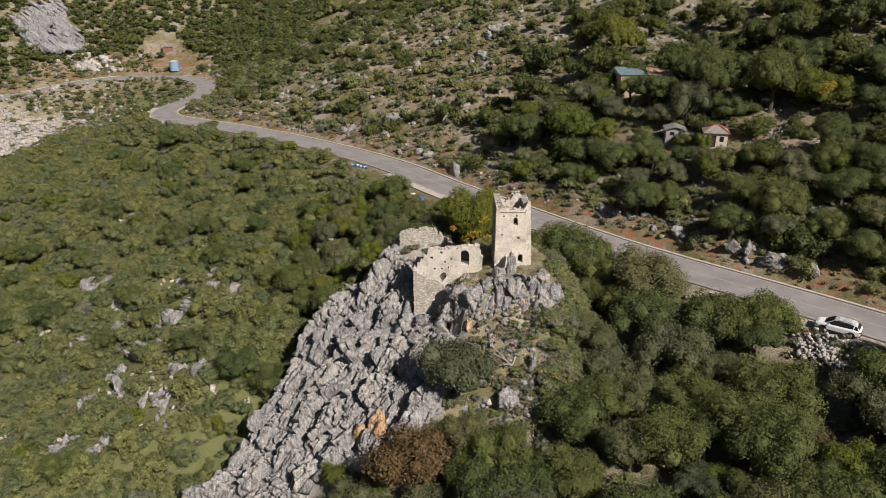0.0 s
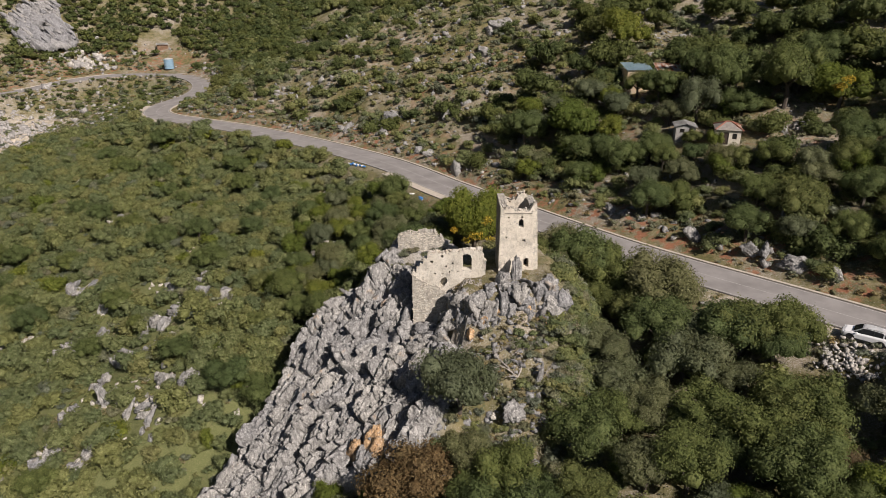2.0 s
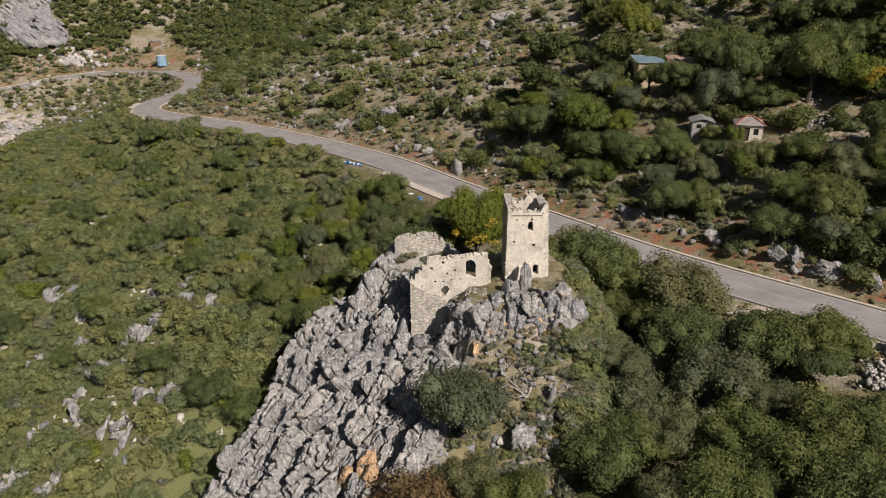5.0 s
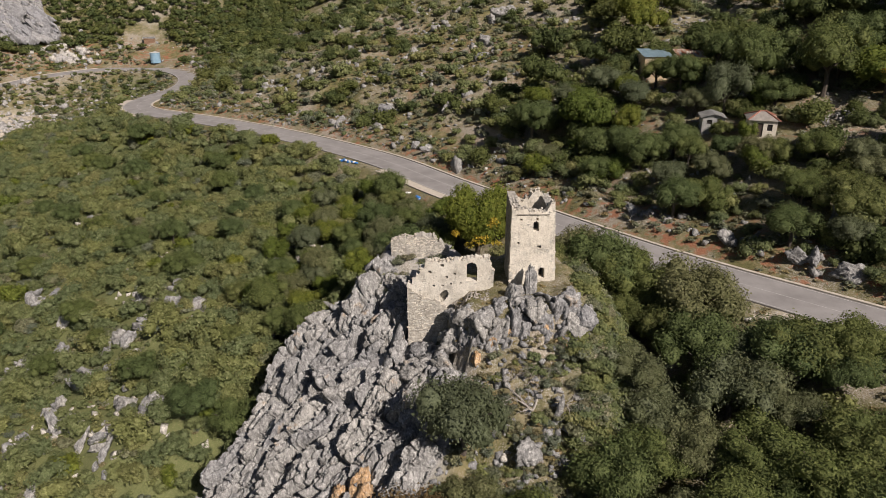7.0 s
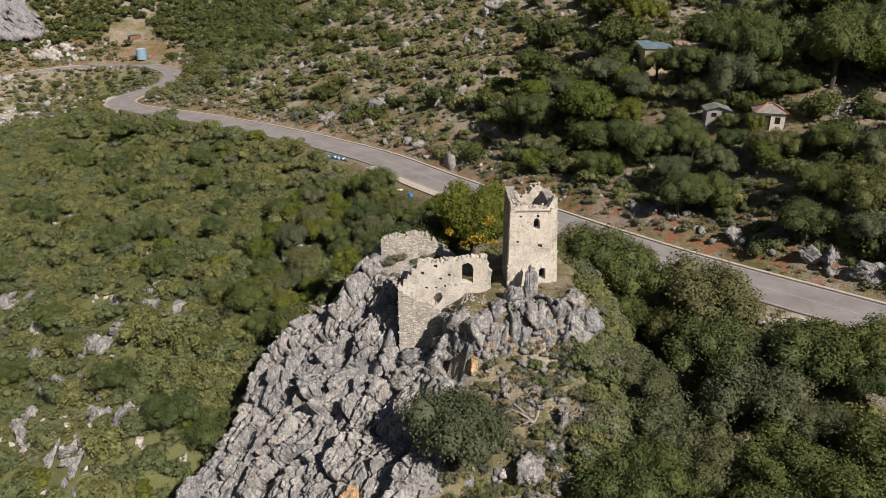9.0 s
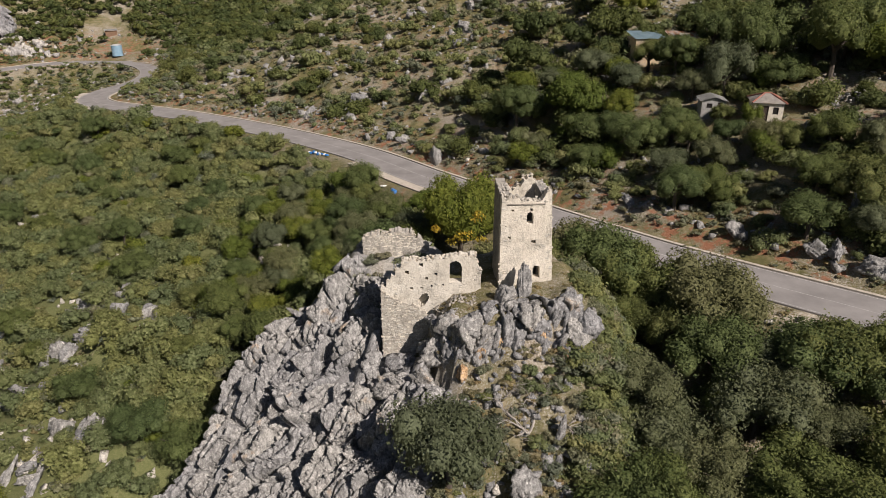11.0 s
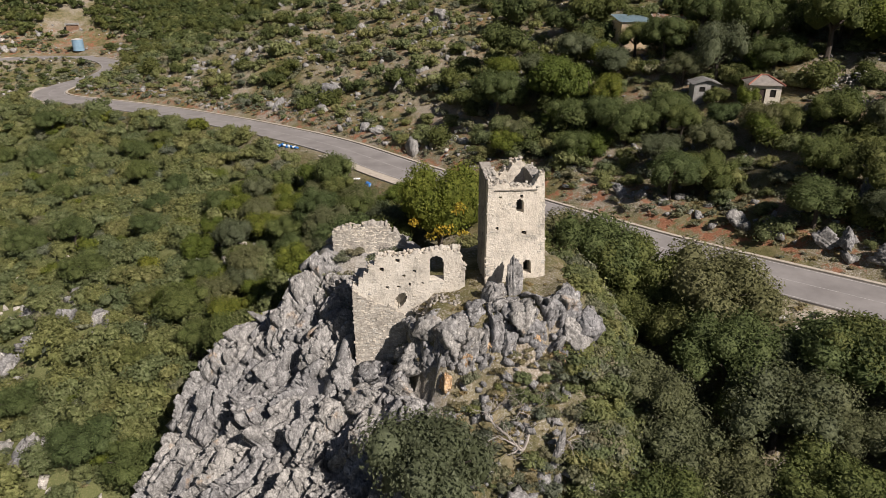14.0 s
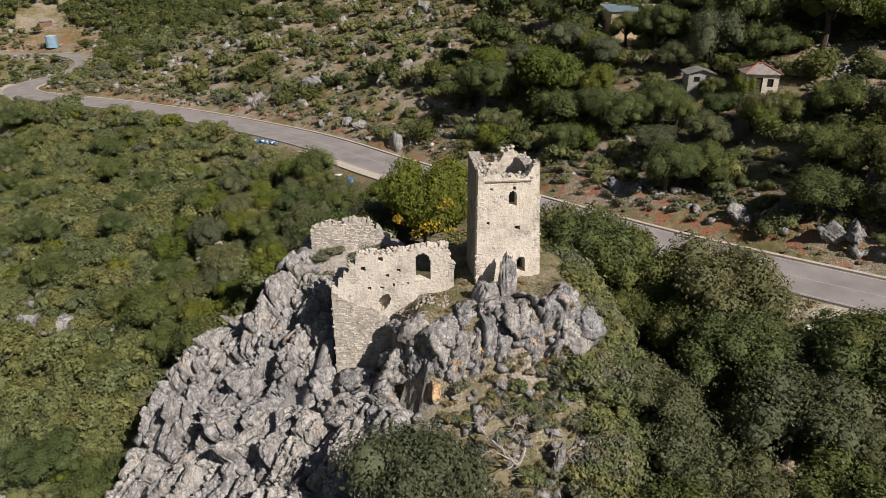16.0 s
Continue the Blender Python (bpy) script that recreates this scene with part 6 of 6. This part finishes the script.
def make_rusty():
    n = Nodes("rusty_sheet", rough=0.7, metal=0.1)
    f = n.noise(0.9, 5, co=n.squash(1.6, 0.35, 1))
    n.bump(n.noise(9, 3), 0.2, 0.01)
    return n.color(n.ramp(f, (0.42, (0.60, 0.57, 0.53)), (0.52, (0.46, 0.26, 0.17)), (0.62, (0.28, 0.085, 0.045))))


RUSTY = make_rusty()
RED_TILE = plain("red_ridge_tile", (0.20, 0.075, 0.05), (0.32, 0.15, 0.11), 3.0, 0.8)
GREY_TILE = plain("bleached_roof_tile", (0.34, 0.31, 0.28), (0.52, 0.48, 0.44), 2.0, 0.85)


def roof_sheets(parent, x0, x1, y0, y1, z_at, n, material, name="roof_sheet"):
    """Ribbed roof sheets side by side, each a piece of its own, sloping as z_at(x, y) says."""
    w = (x1 - x0) / n
    for k in range(n):
        bm = bmesh.new()
        a, b = x0 + k * w, x0 + (k + 1) * w - 0.01
        steps = 6
        top, low = [], []
        for j in range(steps + 1):
            x = a + (b - a) * j / steps
            rib = 0.03 if j % 2 else 0.0
            top.append((bm.verts.new((x, y0, z_at(x, y0) + rib)), bm.verts.new((x, y1, z_at(x, y1) + rib))))
        for p, q in zip(top[:-1], top[1:]):
            bm.faces.new((p[0], q[0], q[1], p[1]))
        bmesh.ops.solidify(bm, geom=list(bm.faces), thickness=0.03)
        part(name, bm, material, parent)


def holed_wall(name, x0, x1, z1, holes, material, parent, y, thick=0.3, label="", z0=-1.2):
    """A straight rendered wall with square openings through it."""
    bm = bmesh.new()
    xs = sorted({x0, x1, *[h[0] for h in holes], *[h[1] for h in holes]})
    zs = sorted({z0, z1, *[h[2] for h in holes], *[h[3] for h in holes]})
    for a, b in zip(xs[:-1], xs[1:]):
        for c, d in zip(zs[:-1], zs[1:]):
            if any(h[0] <= a and b <= h[1] and h[2] <= c and d <= h[3] for h in holes):
                continue
            box(bm, a, b, y, y + thick, c, d)
    bmesh.ops.remove_doubles(bm, verts=list(bm.verts), dist=0.0005)
    return part(name, bm, material, parent, label)


def fill_opening(parent, x0, x1, y, z0, z1, name, material, label):
    bm = bmesh.new()
    box(bm, x0 + 0.05, x1 - 0.05, y + 0.12, y + 0.17, z0 + 0.02, z1 - 0.05)
    ob = part(name, bm, material, parent, label)
    for nm, a, b, c, d in (("frame", x0, x0 + 0.06, z0, z1), ("frame", x1 - 0.06, x1, z0, z1), ("frame", x0 + 0.06, x1 - 0.06, z1 - 0.06, z1)):
        bm = bmesh.new()
        box(bm, a, b, y + 0.08, y + 0.2, c, d)
        part(nm, bm, WOOD_DARK, ob)
    return ob


def build_small_house():
    x, y = 32.4, 39.2
    h = thing("house", "small old house with white plaster and a rust-edged roof", "house", pose(x, y, land_at(x, y) - 0.15, 0, 0, -10))
    w, d, z = 1.75, 1.8, 2.35
    holes = [(-0.75, 0.05, -0.0, 1.9), (0.55, 1.2, 0.9, 1.8)]
    holed_wall("wall", -w, w, z, holes, PLASTER, h, -d, label="sunlit white plaster wall")
    holed_wall("wall", -w, w, z, [], PLASTER, h, d - 0.3)
    for sx in (-w, w - 0.3):
        bm = bmesh.new()
        box(bm, sx, sx + 0.3, -d + 0.3, d - 0.3, -1.2, z)
        part("wall", bm, PLASTER, h)
    fill_opening(h, -0.75, 0.05, -d, 0, 1.9, "door", WOOD_DARK, "dark wooden door")
    fill_opening(h, 0.55, 1.2, -d, 0.9, 1.8, "window", DARK, "dark unglazed window")
    # hipped roof: four slopes with red ridges
    e, rz = 0.28, z + 0.85
    c = [(-w - e, -d - e, z - 0.05), (w + e, -d - e, z - 0.05), (w + e, d + e, z - 0.05), (-w - e, d + e, z - 0.05)]
    r0, r1 = (-0.35, 0, rz), (0.35, 0, rz)
    for pts, nm, mt in (((c[0], c[1], r1, r0), "roof_slope", GREY_TILE), ((c[1], c[2], r1), "roof_slope", RUSTY), ((c[2], c[3], r0, r1), "roof_slope", GREY_TILE), ((c[3], c[0], r0), "roof_slope", GREY_TILE)):
        bm = bmesh.new()
        bm.faces.new([bm.verts.new(p) for p in pts])
        bmesh.ops.solidify(bm, geom=list(bm.faces), thickness=0.08)
        part(nm, bm, mt, h)
    for a, b in ((c[0], r0), (c[1], r1), (c[2], r1), (c[3], r0), (r0, r1)):
        bm = bmesh.new()
        limb(bm, [Vector(a) + Vector((0, 0, 0.05)), Vector(b) + Vector((0, 0, 0.06))], 0.10, 0.10, 6)
        part("ridge_tile", bm, RED_TILE, h, "faded red ridge tiles")


def build_annex():
    x, y = 27.0, 43.4
    h = thing("shed", "grey rendered outbuilding with a low sheet roof", "shed", pose(x, y, land_at(x, y) - 0.1, 0, 0, -6))
    w, d, z = 1.5, 1.6, 1.6
    holed_wall("wall", -w, w, z, [(-0.9, -0.2, 0.7, 1.3), (0.45, 1.1, 0, 1.45)], PLASTER_GREY, h, -d, label="grey rendered wall in shade")
    holed_wall("wall", -w, w, z, [], PLASTER_GREY, h, d - 0.3)
    for sx in (-w, w - 0.3):
        bm = bmesh.new()
        box(bm, sx, sx + 0.3, -d + 0.3, d - 0.3, -1.2, z)
        part("wall", bm, PLASTER_GREY, h)
    fill_opening(h, -0.9, -0.2, -d, 0.7, 1.3, "window", DARK, "dark window")
    fill_opening(h, 0.45, 1.1, -d, 0, 1.45, "door", WOOD_DARK, "dark door")
    roof_sheets(h, -w - 0.3, w + 0.3, -d - 0.3, d + 0.3, lambda x, y: z + 0.55 - 0.30 * abs(x), 6, TIN)
    for sy in (-d, d - 0.3):
        bm = bmesh.new()
        v = [bm.verts.new(p) for p in ((-w, sy, z), (w, sy, z), (0, sy, z + 0.52))]
        bmesh.ops.solidify(bm, geom=[bm.faces.new(v)], thickness=0.3)
        part("gable", bm, PLASTER_GREY, h)


def build_upper_houses():
    for x, y, w, d, z, floor_z, mt, wall, lab, turn in ((22.4, 66.2, 2.3, 2.2, 2.6, 14.3, TIN_BLUE, PLASTER_PEACH, "low house with a blue-grey sheet roof and peach walls", 8),
                                                    (28.0, 65.2, 2.2, 2.2, 2.5, 14.5, RUSTY, PLASTER, "low house under a rusty corrugated roof", 0)):
        h = thing("house", lab, "house", pose(x, y, floor_z, 0, 0, turn))
        holed_wall("wall", -w, w, z, [(-1.2, -0.4, 0.9, 1.8), (0.6, 1.4, 0, 2.0)], wall, h, -d, z0=-3)
        holed_wall("wall", -w, w, z, [], wall, h, d - 0.3, z0=-3)
        for sx in (-w, w - 0.3):
            bm = bmesh.new()
            box(bm, sx, sx + 0.3, -d + 0.3, d - 0.3, -3, z)
            part("wall", bm, wall, h)
        fill_opening(h, -1.2, -0.4, -d, 0.9, 1.8, "window", DARK, "dark window")
        fill_opening(h, 0.6, 1.4, -d, 0, 2.0, "door", WOOD_DARK, "dark door")
        roof_sheets(h, -w - 0.25, w + 0.25, -d - 0.3, d + 0.3, lambda x, y: z + 0.1 + 0.16 * (y + d), 8, mt)


build_small_house()
build_annex()
build_upper_houses()


def dry_wall(name, pts, height, label, seed):
    """A dry-stone terrace wall: stones piled along a line."""
    w = thing(name, label, "stone wall", pose(pts[0][0], pts[0][1], land_at(*pts[0])), "terrace walls")
    bpy.context.view_layer.update()
    r = random.Random(seed)
    for (ax, ay), (bx, by) in zip(pts[:-1], pts[1:]):
        n = int(math.hypot(bx - ax, by - ay) / 0.42)
        for k in range(n):
            x, y = ax + (bx - ax) * k / n, ay + (by - ay) * k / n
            g = land_at(x, y)
            for j in range(int(height / 0.26)):
                if r.random() < 0.12 * j:
                    continue
                parented("stone", r.choice(STONES), w, trs(x + r.gauss(0, 0.09), y + r.gauss(0, 0.09), g + 0.08 + j * 0.26, 0, r.uniform(0, 6.28), r.gauss(0, 0.2), r.gauss(0, 0.2), (0.30, 0.26, 0.22)))


dry_wall("terrace_wall", [(36.6, 35.8), (40.2, 32.6), (44.5, 30.2)], 0.7, "tumbled dry-stone terrace wall by the small house", 1)
dry_wall("terrace_wall", [(40.2, 39.8), (44.6, 38.4)], 1.3, "dry-stone terrace wall on the hillside", 2)

# ---------------------------------------------------------------- the stone pile below the car
def build_pile():
    p = thing("stone_pile", "heap of pale broken limestone tipped below the road", "stone pile", pose(33, -7, land_at(33, -7)))
    bpy.context.view_layer.update()
    r = random.Random(12)
    for k in range(190):
        t = r.random()
        x, y = 31.6 + 2.6 * t + r.gauss(0, 0.7), -5.6 - 2.8 * t + r.gauss(0, 0.8)
        s = r.uniform(0.12, 0.42)
        parented("stone", r.choice(PALES), p, trs(x, y, land_at(x, y) + 0.10 + 0.45 * r.random(), s, r.uniform(0, 6.28), r.gauss(0, 0.5), r.gauss(0, 0.5)))


build_pile()
for k, (x, y, s) in enumerate(((20.5, 4.6, 0.7), (21.8, 3.6, 0.5), (19.4, 5.4, 0.4), (22.6, 2.2, 0.45))):
    ob = new("rock", PALES[k % 4])
    ob.matrix_world = trs(x, y, land_at(x, y) + 0.15, s, k * 1.3)
    tagged(ob, "pale stone on the verge below the road", "rock", "stones on the verge")

# ---------------------------------------------------------------- rubbish by the road
BLUE_PLASTIC = plain("blue_plastic", (0.02, 0.13, 0.42), (0.04, 0.20, 0.52), 3.0, 0.5)
WHITE_PLASTIC = plain("white_plastic", (0.62, 0.63, 0.63), (0.80, 0.80, 0.78), 4.0, 0.6)


def bag_mesh(name, seed, material):
    v, f = rock_arrays(seed, 2, (0.55, 0.42, 0.36), 18)
    return mesh_from(name, v, f.ravel(), np.arange(len(f)) * 3, [material], True)


BAGS = [bag_mesh("bag", 800, BLUE_PLASTIC), bag_mesh("bag", 801, WHITE_PLASTIC), bag_mesh("bag", 802, BLUE_PLASTIC), bag_mesh("bag", 803, WHITE_PLASTIC)]
for k in range(9):
    x, y = -32.0 + 0.42 * k + rg.uniform(-0.1, 0.1), 58.9 - 0.26 * k + rg.uniform(-0.25, 0.25)
    ob = new("rubbish_bag", BAGS[(1, 0, 0, 3, 2, 1, 0, 3, 2)[k]])
    ob.matrix_world = trs(x, y, land_at(x, y) + 0.25, rg.uniform(0.6, 0.95), rg.uniform(0, 6.28))
    tagged(ob, ("blue" if k in (1, 2, 4, 6, 8) else "white") + " plastic rubbish bag dumped beside the road", "rubbish bag", "rubbish bags by the road")
ob = new("rubbish_bag", BAGS[1])
ob.matrix_world = trs(-17.2, 42.7, land_at(-17.2, 42.7) + 0.15, 0.9, 0.4, 0, 0, (1.3, 1.0, 0.5))
tagged(ob, "white plastic sheet lying on the dirt", "rubbish bag")


def build_barrel(x, y):
    b = thing("barrel", "blue plastic barrel lying on bare red earth", "barrel", pose(x, y, land_at(x, y) + 0.3, 90, 20, 35))
    bm = bmesh.new()
    prof = ((0.0, -0.45), (0.24, -0.45), (0.29, -0.40), (0.29, -0.16), (0.31, -0.14), (0.29, -0.12), (0.29, 0.12), (0.31, 0.14), (0.29, 0.16), (0.29, 0.40), (0.24, 0.45), (0.0, 0.45))
    rings = [[bm.verts.new((math.cos(6.2832 * i / 16) * max(q, 0.02), math.sin(6.2832 * i / 16) * max(q, 0.02), z)) for i in range(16)] for q, z in prof]
    for a, c in zip(rings[:-1], rings[1:]):
        for i in range(16):
            bm.faces.new((a[i], a[(i + 1) % 16], c[(i + 1) % 16], c[i]))
    part("drum", bm, BLUE_PLASTIC, b)
    bm = bmesh.new()
    bmesh.ops.create_cone(bm, cap_ends=True, segments=10, radius1=0.06, radius2=0.06, depth=0.05, matrix=Matrix.Translation((0.12, 0, 0.46)))
    part("bung", bm, WHITE_PLASTIC, b)


build_barrel(-15.4, 40.2)
for k, (x, y, s) in enumerate(((-11.4, 53.6, 0.42), (-8.2, 51.2, 0.5), (-7.6, 50.6, 0.35), (-5.5, 48.5, 0.4))):
    ob = new("rock", PALES[k % 4])
    ob.matrix_world = trs(x, y, land_at(x, y) + 0.25, s, k * 2.1, 1.2, 0.2)
    tagged(ob, "white stone standing on the red bank", "rock", "white stones on the bank")

# ---------------------------------------------------------------- beyond the hairpin
CLIFF_ROCK = make_rock("pale_cliff_limestone", (0.19, 0.19, 0.198), (0.29, 0.288, 0.29), (0.42, 0.415, 0.41), 0.2)
TANK_PAINT = plain("blue_tank_paint", (0.16, 0.27, 0.36), (0.24, 0.36, 0.45), 0.8, 0.5)


def build_tank(x, y):
    t = thing("water_tank", "blue cylindrical steel water tank beside the far road", "tank", pose(x, y, land_at(x, y) - 0.1))
    r, h = 1.75, 3.6
    bm = bmesh.new()
    bmesh.ops.create_cone(bm, cap_ends=True, segments=32, radius1=r, radius2=r, depth=h, matrix=Matrix.Translation((0, 0, h / 2)))
    part("shell", bm, TANK_PAINT, t)
    for z in (0.1, 1.2, 2.4, h - 0.08):
        bm = bmesh.new()
        bmesh.ops.create_cone(bm, cap_ends=True, segments=32, radius1=r + 0.06, radius2=r + 0.06, depth=0.12, matrix=Matrix.Translation((0, 0, z)))
        part("hoop", bm, TANK_PAINT, t)
    bm = bmesh.new()
    bmesh.ops.create_cone(bm, cap_ends=True, segments=32, radius1=r, radius2=0.2, depth=0.4, matrix=Matrix.Translation((0, 0, h + 0.2)))
    part("lid", bm, TIN, t)


build_tank(-131.8, 186.6)


def build_far_shed(x, y):
    h = thing("shed", "small brown shed on the cut above the far road", "shed", pose(x, y, land_at(x, y), 0, 0, 30))
    bm = bmesh.new()
    box(bm, -2, 2, -1.4, 1.4, -0.5, 1.9)
    part("wall", bm, plain("brown_boards", (0.12, 0.07, 0.045), (0.22, 0.14, 0.09), 2.0, 0.9), h)
    roof_sheets(h, -2.3, 2.3, -1.7, 1.7, lambda x, y: 2.0 + 0.12 * y, 5, TIN)


build_far_shed(-144, 207)


CLIFF_BLOCKS = [rock_mesh("boulder", 550 + k, 3, (1.5, 0.8, 0.8), CLIFF_ROCK, 12) for k in range(6)]


def build_cliff():
    c = thing("rock_cliff", "pale grey tilted limestone cliff above the far road", "cliff", pose(-185, 195, 4))
    bpy.context.view_layer.update()
    r = random.Random(44)
    bank = [(-202, 196), (-202, 207), (-198, 213.5), (-192.5, 217), (-185, 206.5), (-174, 198), (-173.5, 193.5), (-180, 189), (-187, 186), (-192, 187)]
    rock_sheet(c, bank, (0.42, -0.60, 0.68), -0.32, 0.25, 41, CLIFF_ROCK, 2.8, 0.60, 4.5, 2.4, 3.4)
    # long parallel beds stepping up the face
    ca, sa = math.cos(-0.32), math.sin(-0.32)
    for row in range(-9, 10):
        u = -22.0 + 4 * r.random()
        while u < 22:
            length = r.uniform(3.0, 7.5)
            v = row * 1.75 + r.gauss(0, 0.2)
            x, y = -188.5 + (u + length / 2) * ca - v * sa, 200.5 + (u + length / 2) * sa + v * ca
            u += length * 0.96
            if float(inside(np.array([x]), np.array([y]), bank)[0]) < 0.4:
                continue
            rise = math.atan2(land_at(x + 2.5 * ca, y + 2.5 * sa) - land_at(x - 2.5 * ca, y - 2.5 * sa), 5.0)
            across = math.atan2(land_at(x - 2 * sa, y + 2 * ca) - land_at(x + 2 * sa, y - 2 * ca), 4.0)
            parented("boulder", r.choice(CLIFF_BLOCKS), c, trs(x, y, land_at(x, y) + 2.5 + r.gauss(0, 0.35), 1, -0.32 + r.gauss(0, 0.05), rise, across * 0.5, (length * 0.42, 1.25, 1.5)))
    for k in range(70):
        x, y = -182 + 26 * r.random(), 184.5 + 9 * r.random()
        s = r.uniform(0.7, 1.9)
        parented("boulder", r.choice(PALES), c, trs(x, y, land_at(x, y) + 0.3, s, r.uniform(0, 6.28), r.gauss(0, 0.4)))


build_cliff()
